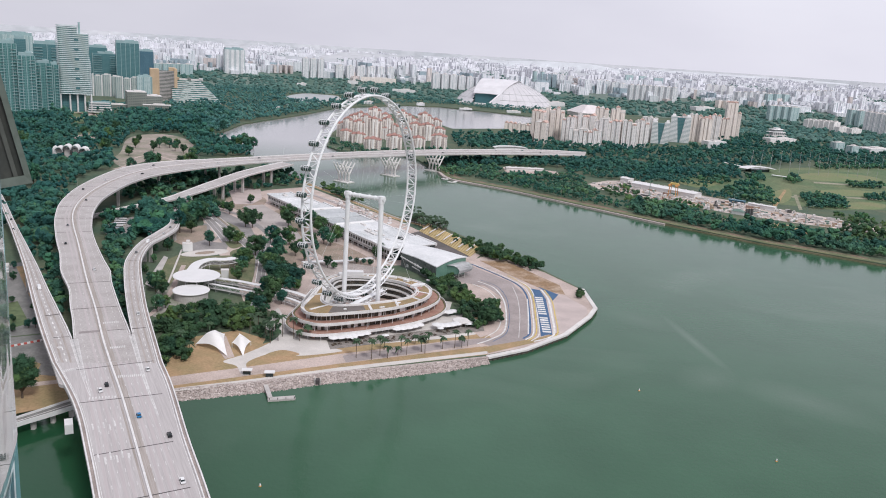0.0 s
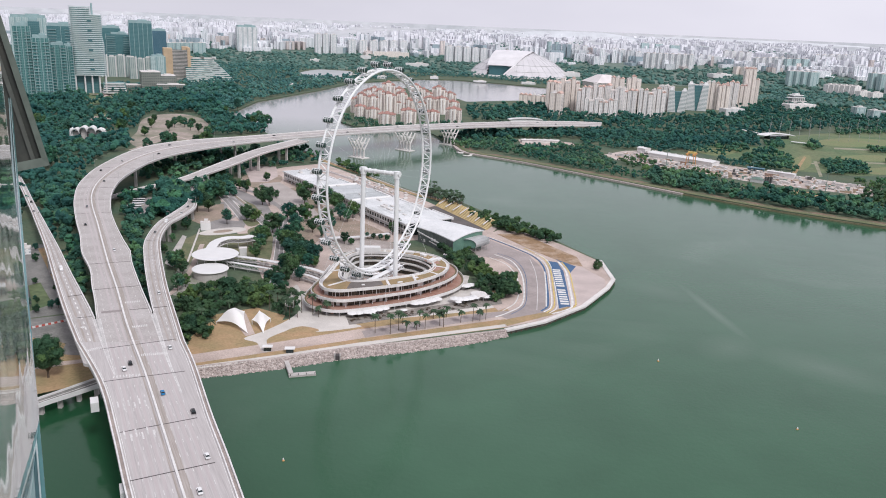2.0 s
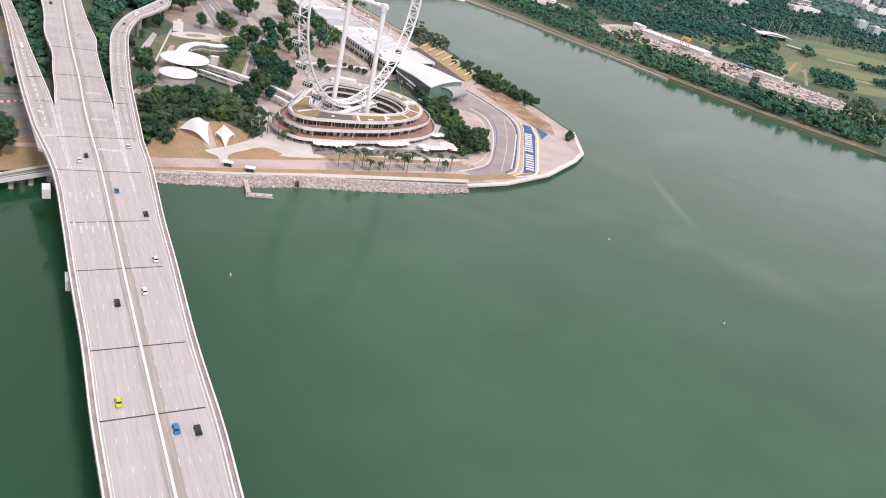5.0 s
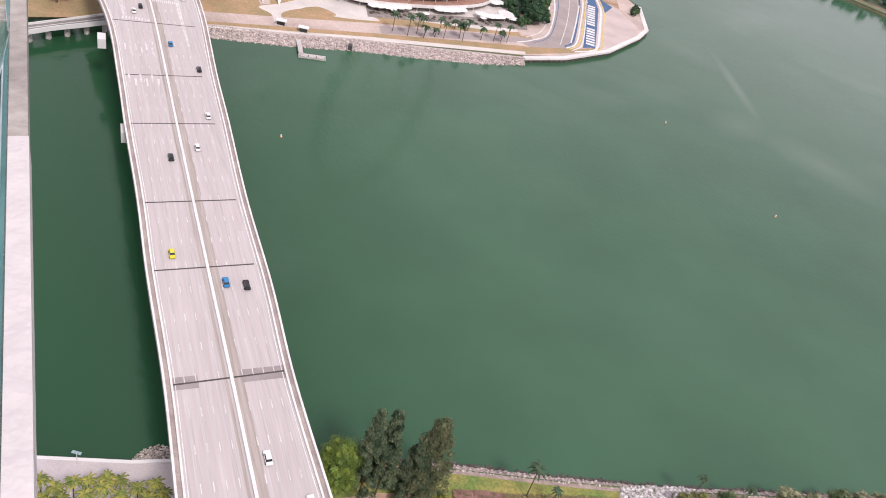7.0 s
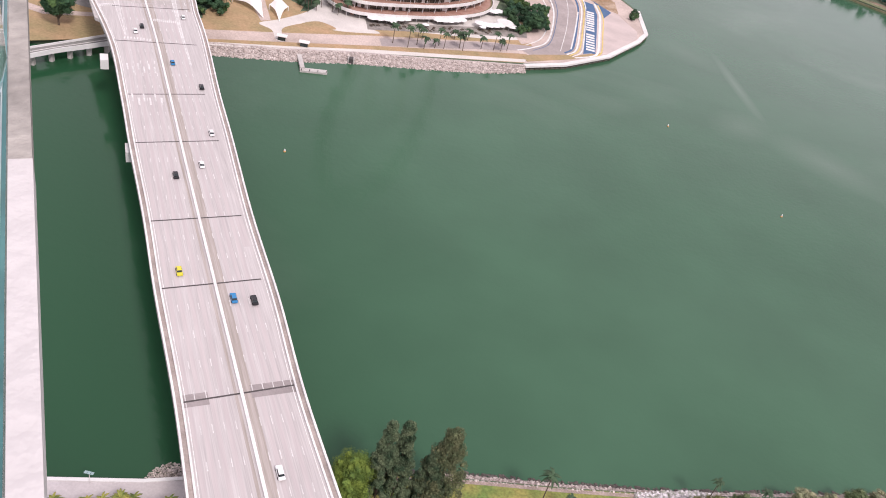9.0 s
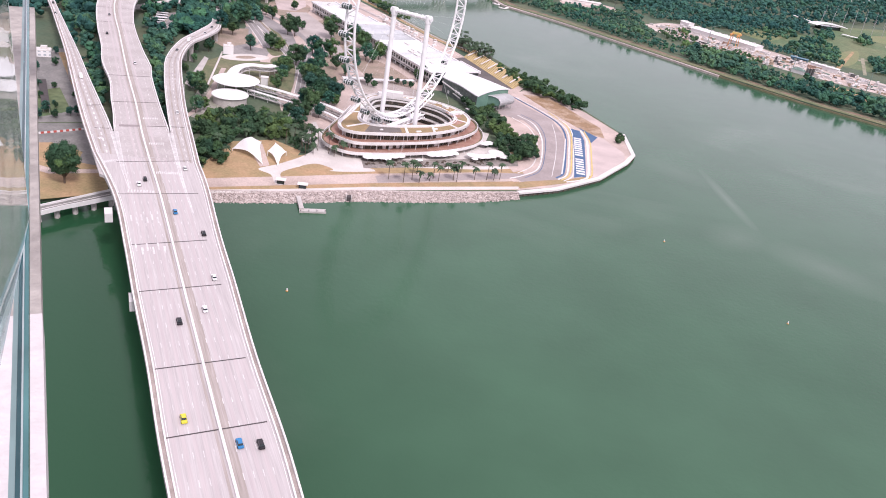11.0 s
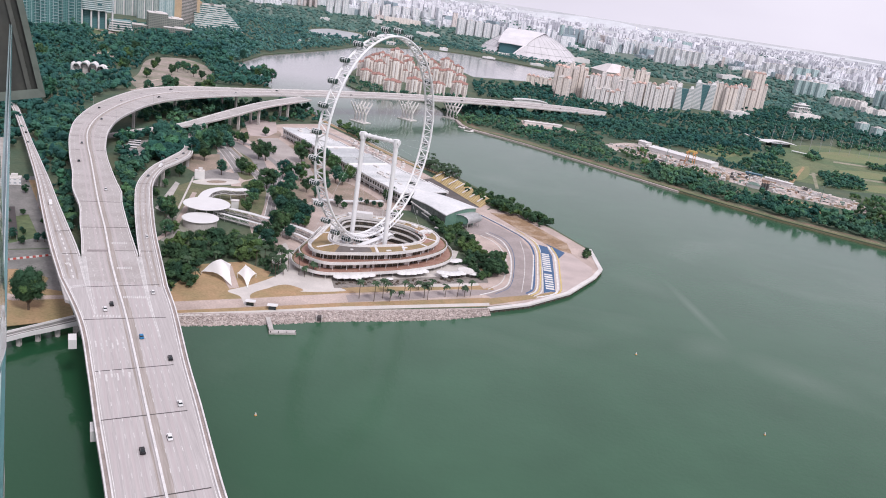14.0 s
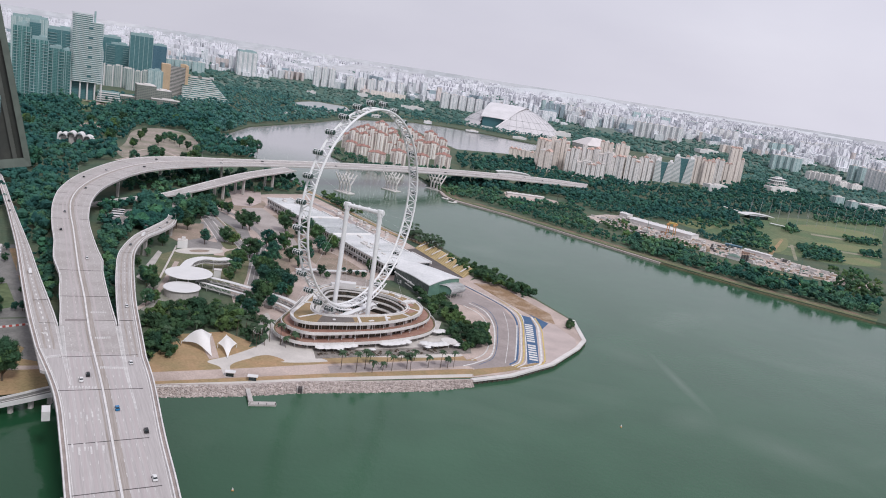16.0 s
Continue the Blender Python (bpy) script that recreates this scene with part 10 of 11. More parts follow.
for (a, b), n, w, d, turn, m_, lb in (
        ([(-226.9, 3665.9, 16.2), (-226.9, 3665.9, 16.2)], 1, 105.3, 24, 5, WHITE, 'long low white roofed hall among trees'),
        ([(-705.0, 3725.1, 11.2), (-705.0, 3725.1, 11.2)], 1, 43.5, 24, 5, WHITE, 'small white roofed hall among trees'),
        ([(-424.9, 4520.9, 29.0), (-424.9, 4520.9, 29.0)], 1, 195.3, 24, 5, PINK, 'pinkish low housing terrace among trees'),
        ([(-525.2, 4180.1, 18.1), (-525.2, 4180.1, 18.1)], 1, 54.3, 24, 5, WHITE, 'low white hall beyond the river'),
        ([(429.8, 3441.8, 17.9), (429.8, 3441.8, 17.9)], 1, 99.4, 24, 5, WHITE, 'grey sports hall beside the stadium'),
        ([(997.6, 4541.9, 83.5), (1237.9, 4543.4, 83.8)], 8, 36, 22, 30, FAR_WHITE, "tall white housing slab beyond the green belt"),
        ([(966.6, 5409.1, 80.5), (1064.2, 5104.4, 72.7)], 4, 44, 20, 20, FAR_WHITE, "long white housing slab beyond the green belt"),
        ([(1955.7, 7745.8, 81.9), (2162.3, 7573.5, 85.3)], 2, 120, 24, 22, TEAL_FAR, "long teal-grey office slab"),
        ([(1687.9, 7840.2, 88.2), (1849.6, 7970.6, 84.2)], 2, 80, 24, 20, TEAL_FAR, "teal-roofed grey slab block in the town"),
        ([(1597.0, 5624.0, 56.7), (1619.5, 5510.1, 59.4)], 2, 40, 22, 30, FAR_WHITE, "white housing block beyond the trees"),
        ([(1698.1, 4819.4, 75.2), (1871.0, 4891.2, 83.1)], 5, 36, 24, 32, FAR_WHITE, "tall white housing slab beyond the golf course"),
        ([(1900.5, 4869.4, 76.2), (2072.4, 5040.2, 75.2)], 3, 46, 24, 30, TEAL_FAR, "teal-faced housing slab beyond the golf course"),
        ([(1385.2, 3481.0, 62.8), (1484.6, 3501.3, 60.8)], 4, 46, 20, 22, TEAL_FAR, "long teal-grey slab block above trees"),
        ([(2553.5, 6020.5, 85.0), (2928.4, 6283.9, 92.7)], 6, 44, 22, 28, FAR_WHITE, "white housing slab in the distance"),
        ([(1709.1, 3449.0, 69.3), (1729.2, 3410.8, 68.6)], 2, 34, 22, 28, TEAL_FAR, "teal-grey tower block beyond the trees"),
        ([(1632.2, 3147.8, 76.4), (1635.5, 3019.2, 75.7)], 4, 30, 22, 28, FAR_WHITE, "pale tower block beyond the trees"),
        ([(1416.4, 3184.3, 29.4), (1439.6, 3016.3, 36.3)], 6, 34, 22, 24, CREAM, "low pinkish-white terrace of flats among trees"),
        ([(1421.5, 2919.5, 25.2), (1444.9, 2874.4, 24.9)], 2, 50, 22, 24, CREAM, "low pinkish-white terrace of flats among trees"),
        ([(1956.1, 6221.8, 79.2), (2017.3, 5909.9, 83.5)], 4, 46, 22, 26, HAZE_WHITE, "pale housing slab in the distance"),
        ([(1178.3, 3906.2, 16.4), (1258.5, 3942.4, 16.6)], 1, 110, 50, 20, WHITE, "wide low white roofed hall among trees"),
        ([(1423.1, 4304.9, 38.4), (1474.7, 4225.2, 43.6)], 3, 34, 26, 26, PINK, "low cream housing block"),
        ([(-97.2, 4203.8, 83.7), (83.7, 4397.6, 72.3)], 5, 40, 24, 26, FAR_WHITE, "white tower block behind the river"),
        ([(583.8, 5898.3, 99.4), (648.8, 6004.8, 97.1)], 2, 26, 24, 26, TEAL_FAR, "slim teal glass tower"),
        ([(764.4, 6193.9, 87.4), (887.9, 5798.4, 74.2)], 4, 44, 22, 26, FAR_WHITE, "white housing slab in the distance"),
        ([(-835.2, 4506.8, 110.8), (-759.1, 4564.5, 109.1)], 3, 34, 26, 24, FAR_WHITE, "slim white tower block"),
        ([(-665.9, 4653.6, 79.4), (-397.5, 4976.9, 77.9)], 6, 44, 24, 24, FAR_WHITE, "white housing slab behind the river"),
        ([(-1660.1, 4299.4, 32.5), (-1333.7, 4001.4, 52.5)], 6, 60, 24, 24, TEAL_FAR, "grey-teal housing slab in the hazy town")):
    a, b = Vector(a), Vector(b)
    for i in range(n):
        far_block(a.lerp(b, (i + 0.5) / n if n == 1 else i / (n - 1)), w, d, turn, m_, lb)
rng = random.Random(101)
heap = [[] for _ in range(6)]
low, wood = [], []
rs_ = np.random.default_rng(12)
for i in range(5600):
    az = rng.uniform(-36, 40)
    d = 4500 * math.exp(rng.uniform(0.02, 1.6))
    if d < 5000 and rng.random() < 0.6:
        continue
    p, k = far_at(az, d)
    if noise.noise((p.x / 420, p.y / 420, 3)) < -0.22:
        continue
    turn = radians(rng.choice((12, 24, 30, -60, -66, 80)) + rng.uniform(-6, 6))
    kind = rng.random()
    if kind < 0.42:
        w, dd, h = rng.uniform(40, 110), rng.uniform(12, 18), rng.choice((30, 36, 36, 45, 60))
    elif kind < 0.62:
        w, dd, h = rng.uniform(20, 34), rng.uniform(20, 30), rng.choice((48, 60, 75, 90)) * (1.0 if d < 9000 else 0.8)
    else:
        w, dd, h = rng.uniform(30, 90), rng.uniform(20, 50), rng.uniform(8, 20)
    # beyond 6 km the facades with painted haze take over
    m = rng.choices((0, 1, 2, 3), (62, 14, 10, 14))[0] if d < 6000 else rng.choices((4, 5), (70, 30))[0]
    heap[m].append(far_box(p, w, dd, h, turn, k))
    if kind < 0.62 and rng.random() < 0.5:
        for j in range(rng.randrange(2, 5)):
            q = p + Vector((math.cos(turn + 1.57), math.sin(turn + 1.57), 0)) * 34 * k * (j + 1)
            heap[m].append(far_box(q, w, dd, h, turn, k))
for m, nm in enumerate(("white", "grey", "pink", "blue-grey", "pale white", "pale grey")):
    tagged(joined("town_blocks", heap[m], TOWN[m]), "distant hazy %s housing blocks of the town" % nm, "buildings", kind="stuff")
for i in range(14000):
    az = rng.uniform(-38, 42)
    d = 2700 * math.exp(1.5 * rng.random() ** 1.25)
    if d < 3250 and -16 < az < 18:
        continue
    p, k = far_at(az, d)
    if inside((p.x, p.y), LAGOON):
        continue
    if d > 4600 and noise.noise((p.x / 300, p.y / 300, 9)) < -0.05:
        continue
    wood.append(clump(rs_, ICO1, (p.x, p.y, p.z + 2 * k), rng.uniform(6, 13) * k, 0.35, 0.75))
# paler bluish green than nearer trees, haze put into the colour
tagged(joined("town_trees", wood, mat("haze_tinted_cover", (0.064, 0.140, 0.124), 0.95, 0.3, 0.003, 0.03, second=(0.100, 0.172, 0.150), island=0.2, spec=0.1)), "green tree cover between distant blocks, haze tint painted in", "trees", kind="stuff")


# ---- western corner below the ramps ----
plate("car_park", [(-380.7, 624.7), (-349.4, 649.6), (-279.7, 530.2), (-259.7, 488.5), (-290.5, 470.0)], 3.08, DARK_ASPHALT, "grey empty car park beside the ramp", "car park", 0.3)
plate("lawn", [(-354.7, 629.4), (-348.1, 637.5), (-288.5, 540.8), (-288.3, 532.0)], 3.14, DRY, "dry brown verge beside the car park", "lawn", 0.2)
plate("road", [(-295.5, 465.4), (-253.8, 488.6), (-237.3, 458.4), (-277.5, 435.4)], 3.10, DARK_ASPHALT, "grey road passing under the ramp", "road", 0.3)
for p_ in scatter([(-377.2, 620.5), (-358.9, 635.3), (-292.6, 538.8), (-266.1, 489.4), (-291.0, 472.2)], 14, 6, random.Random(4)):
    plant(p_, TREES, lo=0.35, hi=0.7)
plate("lawn", [(-321.5, 524.6), (-308.7, 546.2), (-277.5, 503.5), (-291.3, 478.1)], 3.13, GRASS, "patchy grass beside the car park", "lawn", 0.2)
plate("lawn", [(-281.9, 436.7), (-261.9, 446.1), (-241.8, 442.7), (-213.4, 421.5), (-196.9, 390.9), (-235.7, 360.2)], 3.06, DRY, "dry brown waterside lawn", "lawn", 0.3)
plate("path", [(-261.9, 446.1), (-239.4, 459.7), (-216.0, 423.3), (-231.9, 423.7), (-236.6, 439.7)], 3.12, DARK_ASPHALT, "grey path beside the lawn", "path", 0.2)
plate("path", [(-256.8, 412.2), (-237.6, 408.5), (-215.5, 418.8), (-212.7, 414.4), (-237.1, 401.5), (-253.0, 404.4)], 3.13, PAVE, "pale path across the waterside lawn", "path", 0.2)
sh_a, sh_b = [Vector((*p, 3.1)) for p in [(-323.0, 548.4), (-289.1, 493.0)]]
lot = thing("car_park_shelter", "long dark-roofed shelter in the car park", "shelter")
bm = bmesh.new()
ribbon(bm, [sh_a, sh_b], -2.6, 2.6, 3.2, 0.4)
part("roof", bm, JOINT, lot, "dark flat roof")
for k in range(9):
    for o in (-2.2, 2.2):
        q = sh_a.lerp(sh_b, k / 8) + Vector((o, 0, 0))
        bm = bmesh.new()
        tube(bm, q, q + Vector((0, 0, 3.0)), 0.12, 6)
        part("post", bm, CONCRETE, lot)
block("office", (*[(-359.3, 614.6)][0], 8.0), 12, 9, 26, HAZE_WHITE, "small pale gatehouse beside the car park", "building")
for k in range(14):
    q = sh_a.lerp(sh_b, k / 13) + Vector((-14, 0, 0.05))
    bm = bmesh.new()
    ribbon(bm, [q, q + Vector((7, -2.5, 0))], -0.12, 0.12, 0.04, 0.04)
    tagged(part("bay_line", bm, WHITE_LINE), "white parking bay line on the asphalt", "road marking", kind="structure")
RED_PAINT = mat("red_barrier", (0.50, 0.10, 0.08), 0.6, 0.2, 0.3, 2.0)
pa_, pb_ = [Vector((*p, 3.1)) for p in [(-274.4, 453.9), (-254.2, 474.0)]]
for k in range(16):
    br = thing("road_barrier", "red and white plastic road barrier block", "barrier", tuple(pa_.lerp(pb_, k / 15)), math.degrees(math.atan2((pb_ - pa_).y, (pb_ - pa_).x)), "road barriers")
    bm = bmesh.new()
    box(bm, 0, 0, 0, 1.9, 0.7, 0.5)
    part("base", bm, WHITE if k % 2 else RED_PAINT, br)
    bm = bmesh.new()
    box(bm, 0, 0, 0.5, 1.8, 0.4, 0.7)
    part("top", bm, RED_PAINT if k % 2 == 0 else WHITE, br)
for p in [(-288.8, 491.8), (-273.7, 494.8), (-269.8, 496.6), (-267.0, 500.4)]:
    plant(p, TREES, lo=0.6, hi=0.8)
low = thing("low_bridge", "low white concrete footbridge rising over the inlet", "bridge", kind="structure")
WALK = Road([(*p, 7.0) for p in [(-237.9, 324.2), (-226.2, 338.9), (-214.2, 355.9), (-207.8, 365.0), (-201.1, 374.5), (-195.4, 382.9), (-191.4, 388.4)]], [(*p, 7.0) for p in [(-232.2, 315.7), (-221.2, 330.7), (-210.1, 348.7), (-204.1, 358.0), (-197.1, 366.6), (-190.4, 375.5), (-186.3, 380.8)]], 40)
for n_, f0, f1, z0, z1, m_, lb in (("deck", 0.06, 0.94, -1.0, 0.0, DARK_ASPHALT, "dark grey deck"), ("rail_wall", 0.0, 0.06, -1.3, 1.1, WHITE, "white side wall"), ("rail_wall", 0.94, 1.0, -1.3, 1.1, WHITE, "white side wall"), ("divider", 0.45, 0.5, -0.1, 0.15, PALE, "pale divider")):
    bm = bmesh.new()
    WALK.strip(bm, f0, f1, z0, z1)
    part(n_, bm, m_, low, lb)
for k in range(8):
    p = WALK.at(0.06 + 0.125 * k, 0.5)
    bm = bmesh.new()
    box(bm, p.x, p.y, -3, 2.0, 2.0, 9.0)
    part("column", bm, CONCRETE, low)

# ---- near bank ----
plate("pavement", [(-420.0, 36.0)] + [(-87.4, 125.2), (-61.7, 131.8), (-50.9, 135.7), (-43.5, 123.3)] + [(-30.0, 60.0), (-420.0, -60.0)], 3.08, mat("plaza_paving", (0.54, 0.50, 0.50), 0.85, 0.15, 0.1, 1.5, second=(0.46, 0.42, 0.42)), "pale paved waterfront plaza with palms", "pavement", 0.3)
plate("lawn", [(-12.6, 144.7), (8.1, 154.4), (31.0, 158.9), (64.1, 164.7), (102.8, 172.8), (166.4, 189.2)] + [(330.0, 222.0), (330.0, 150.0), (60.0, 90.0), (-10.0, 80.0)], 3.06, mat("mown_lawn", (0.125, 0.19, 0.045), 0.95, 0.5, 0.12, 1.2, second=(0.27, 0.24, 0.07)), "mown green waterfront lawn", "lawn", 0.3)
plate("path", [(-5.4, 136.8), (8.5, 143.5), (25.3, 147.5), (37.6, 147.6)] + [(20.0, 118.0), (-6.0, 116.0)], 3.12, mat("orange_soil", (0.50, 0.34, 0.24), 0.95, 0.25, 0.1, 1.0), "bare orange soil path under the trees", "path", 0.2)
plate("path", [(-4.3, 137.3), (-0.9, 138.8), (7.5, 137.4), (8.3, 134.0), (-3.6, 130.4)], 3.16, PAVE, "pale concrete path below the trees", "path", 0.2)
bm = bmesh.new()
ribbon(bm, [Vector((*p, 3.0)) for p in [(-420.0, 36.6), (-87.4, 125.7), (-61.7, 132.3), (-50.6, 136.4)]], -0.55, 0.55, 0.32, 0.6)
tagged(part("trim", bm, WHITE), "white stone coping along the plaza quay", "kerb", kind="structure")
plate("planting_bed", [tuple(p[:2]) for p in spline([(*p, 0) for p in [(34.0, 148.6), (46.5, 151.6), (63.3, 155.9), (83.8, 161.2), (103.0, 166.5), (100.0, 152.0), (60.0, 138.0), (36.0, 132.0)]], 3.0, True)], 3.10, mat("sandy_bed", (0.46, 0.34, 0.24), 0.95, 0.35, 0.12, 1.2, second=(0.33, 0.26, 0.16)), "sandy planting bed behind the hedges", "planting bed", 0.2)
NEAR_EDGE = spline([(*p, 2.6) for p in [(8.1, 153.9), (30.0, 159.2), (64.0, 165.2), (102.8, 173.3), (166.5, 189.7)]] + [(330.0, 232.0, 2.6)], 2.0)
edge_rock = thing("shore_rocks", "dark and pale stones along the near shore", "rocks", kind="structure")
extra = []
rng = random.Random(15)
for k in range(3400):
    i = rng.randrange(len(NEAR_EDGE))
    f = rng.random()
    c = NEAR_EDGE[i] + Vector((rng.uniform(-1, 1), 4.4 * f - 0.8, 0.55 - 3.1 * f))
    if k < 150:
        ob = new("rock", ROCKS[k % 6])
        ob.parent = edge_rock
        s = rng.uniform(0.3, 0.7)
        ob.matrix_basis = Matrix.Translation(c) @ pose(0, 0, 0, rng.uniform(0, 40), 0, rng.uniform(0, 360)) @ Matrix.Diagonal((s, s, s, 1))
    else:
        extra.append(clump(rs_, ICO1, tuple(c), rng.uniform(0.2, 0.5), 0.35, 0.65))
for p in scatter([(-62.2, 132.0), (-59.7, 138.2), (-55.4, 140.0), (-51.1, 136.9), (-50.5, 134.6)], 70, 1.2, rng):
    extra.append(clump(rs_, ICO1, (p[0], p[1], rng.uniform(0.2, 1.2)), rng.uniform(0.4, 0.8), 0.35, 0.65))
joined("rock_fill", extra, ROCK, edge_rock, "stuff")
bm = bmesh.new()
rows = [[bm.verts.new(p + Vector((0, o, z))) for o, z in ((-2.0, 0.5), (-0.6, 0.5), (3.8, -2.7), (-2.0, -2.7))] for p in NEAR_EDGE[::3]]
for a, b in zip(rows, rows[1:]):
    for i in range(3):
        bm.faces.new((a[i], a[i + 1], b[i + 1], b[i]))
part("gravel_bed", bm, mat("pinkish_shore_gravel", (0.36, 0.28, 0.25), 0.95, 0.5, 0.4, 2.5, second=(0.24, 0.19, 0.16)), edge_rock, "pinkish gravel bed under the stones")
base_rocks = thing("rock_pile", "pile of pale stones at the bridge foot", "rocks", kind="structure")
PALE_STONE = mat("pale_stone", (0.60, 0.54, 0.50), 0.9, 0.35, 0.6, 3.0, second=(0.34, 0.29, 0.25), island=0.45)
pile = []
for p in scatter([(-63.1, 132.8), (-61.7, 137.8), (-57.9, 141.8), (-51.0, 142.3), (-44.0, 132.0), (-46.0, 126.0), (-50.7, 133.2)], 2200, 0.32, rng):
    pile.append(clump(rs_, ICO1, (p[0], p[1], rng.uniform(0.3, 1.0)), rng.uniform(0.16, 0.40), 0.35, 0.6))
tagged(joined("stone_heap", pile, PALE_STONE, base_rocks, "stuff"), "loose pale stones")
WET = mat("wet_dark_stone", (0.075, 0.06, 0.05), 0.5, 0.4, 0.8, 3.0, island=0.3)
wet = []
for k in range(900):
    i = rng.randrange(len(NEAR_EDGE))
    wet.append(clump(rs_, ICO1, tuple(NEAR_EDGE[i] + Vector((rng.uniform(-1, 1), rng.uniform(3.2, 4.6), -2.6))), rng.uniform(0.35, 0.8), 0.35, 0.6))
tagged(joined("wet_stones", wet, WET, edge_rock, "stuff"), "dark wet stones at the waterline")


def casuarina(seed, h, r, material, label):
    """A tall ragged tree whose limbs carry many separate upright leaf tufts."""
    rs = np.random.default_rng(seed)
    t = thing("tree", label, "tree")
    bm = bmesh.new()
    tube(bm, (0, 0, -0.3), (0.2, 0, h * 0.95), 0.3, 8, 0.06)
    cs = []
    for i in range(170):
        z = h * rs.uniform(0.12, 1.0)
        q = r * (1.08 - 0.92 * max(0.0, z / h - 0.35) / 0.65) * math.sqrt(rs.uniform(0.1, 1))
        a = rs.uniform(0, 6.283)
        c = (q * math.cos(a), q * math.sin(a), z, rs.uniform(0.07, 0.13) * r * 1.2)
        cs.append(c)
        if i % 3 == 0:
            tube(bm, (0, 0, z * 0.75), (c[0], c[1], c[2]), 0.07, 5, 0.03)
    part("trunk", bm, BARK, t)
    cs = np.array(cs)
    pieces = [clump(rs, ICO1, c[:3], c[3] * 0.6, 0.38, 1.35) for c in cs]
    joined("crown", pieces + [leaf_cards(rs, cs * np.array([1, 1, 1, 1.5]), r, 30000, 0.40)], material, t)
    return t


TUFT_DARK = mat("grey_green_tufts", (0.050, 0.090, 0.050), 0.85, 0.45, 0.3, 2.0, second=(0.15, 0.185, 0.105), island=0.4, spec=0.2)
TUFT_BROWN = mat("brown_green_tufts", (0.155, 0.160, 0.085), 0.85, 0.45, 0.3, 2.0, second=(0.07, 0.10, 0.05), island=0.4, spec=0.2)
for seed, p, h, r, m_, lb in ((1, [(2.6, 140.6)][0], 38.0, 4.6, TUFT_DARK, "tall ragged grey-green tree on the near shore"),
                              (2, [(7.3, 142.5)][0], 38.0, 4.4, TUFT_DARK, "tall ragged dark green tree on the near shore"),
                              (3, [(16.6, 144.9)][0], 25.0, 5.0, TUFT_DARK, "tall ragged dark tree on the near shore"),
                              (4, [(20.0, 146.4)][0], 34.0, 7.0, TUFT_BROWN, "tall ragged brownish tree on the near shore")):
    casuarina(seed, h, r, m_, lb).matrix_basis = pose(p[0], p[1], 3.0, 0, 0, 40 * seed)


def leafy(seed, h, r, material, label, cards, size, name="tree", low=0.3, n=46, core=0.8):
    """A rounded crown, full to near the ground, of many small clumps and leaf sprays over a trunk with limbs."""
    rs = np.random.default_rng(seed)
    t = thing(name, label, name)
    bm = bmesh.new()
    tube(bm, (0, 0, -0.3), (0, 0, h * 0.6), 0.022 * h + 0.05, 7, 0.012 * h)
    cs = []
    for i in range(n):
        d = rs.normal(size=3)
        d /= np.linalg.norm(d)
        q = 0.78 * rs.uniform(0.55, 1.0)
        c = (r * q * d[0], r * q * d[1], h * (low + (1 - low) * (0.5 + 0.47 * q * d[2])), r * rs.uniform(0.17, 0.29))
        cs.append(c)
        if i % 6 == 0:
            tube(bm, (0, 0, h * low), (c[0], c[1], c[2]), 0.008 * h, 5, 0.004 * h)
    part("trunk", bm, BARK, t)
    cs = np.array(cs)
    joined("crown", [clump(rs, ICO2, c[:3], c[3] * core, 0.34, 0.9) for c in cs] + [leaf_cards(rs, cs * np.array([1, 1, 1, 1.0]), r, cards // 2, size), leaf_cards(rs, cs * np.array([1, 1, 1, 1.25]), r, cards // 2, size)], material, t)
    return t


leafy(91, 26, 8.0, LEAF_LIME, "rounded lime green tree beside the bridge", 60000, 0.21, low=0.10, n=150, core=0.5).matrix_basis = pose(*[(-5.2, 138.3)][0], 3.0)
leafy(93, 15, 9.5, LEAF_NEAR, "big dense dark tree beside the circuit hairpin", 16000, 0.5, low=0.12, n=110).matrix_basis = pose(37.5, 566.0, 3.0)
leafy(92, 27, 10.0, LEAF, "big dense green tree on the waterside lawn", 16000, 0.55, low=0.12, n=110).matrix_basis = pose(-223.2, 393.0, 3.0)
YELLOW_LEAF = mat("yellow_green_leaves", (0.27, 0.25, 0.035), 0.8, 0.4, 0.4, 2.5, second=(0.14, 0.17, 0.03), island=0.3, spec=0.2)
BANANA = mat("broad_dark_leaves", (0.045, 0.105, 0.055), 0.5, 0.35, 0.4, 2.0, second=(0.08, 0.13, 0.065), island=0.3)
OLIVE_SHRUB = mat("olive_shrub_leaves", (0.145, 0.165, 0.06), 0.85, 0.4, 0.4, 2.5, second=(0.21, 0.20, 0.085), island=0.3, spec=0.2)
GREEN_SHRUB = mat("green_shrub_leaves", (0.085, 0.125, 0.055), 0.85, 0.4, 0.4, 2.5, second=(0.13, 0.16, 0.08), island=0.3, spec=0.2)
GREYGREEN = mat("grey_green_leaves", (0.18, 0.21, 0.12), 0.85, 0.4, 0.4, 2.5, second=(0.27, 0.26, 0.16), island=0.3, spec=0.2)
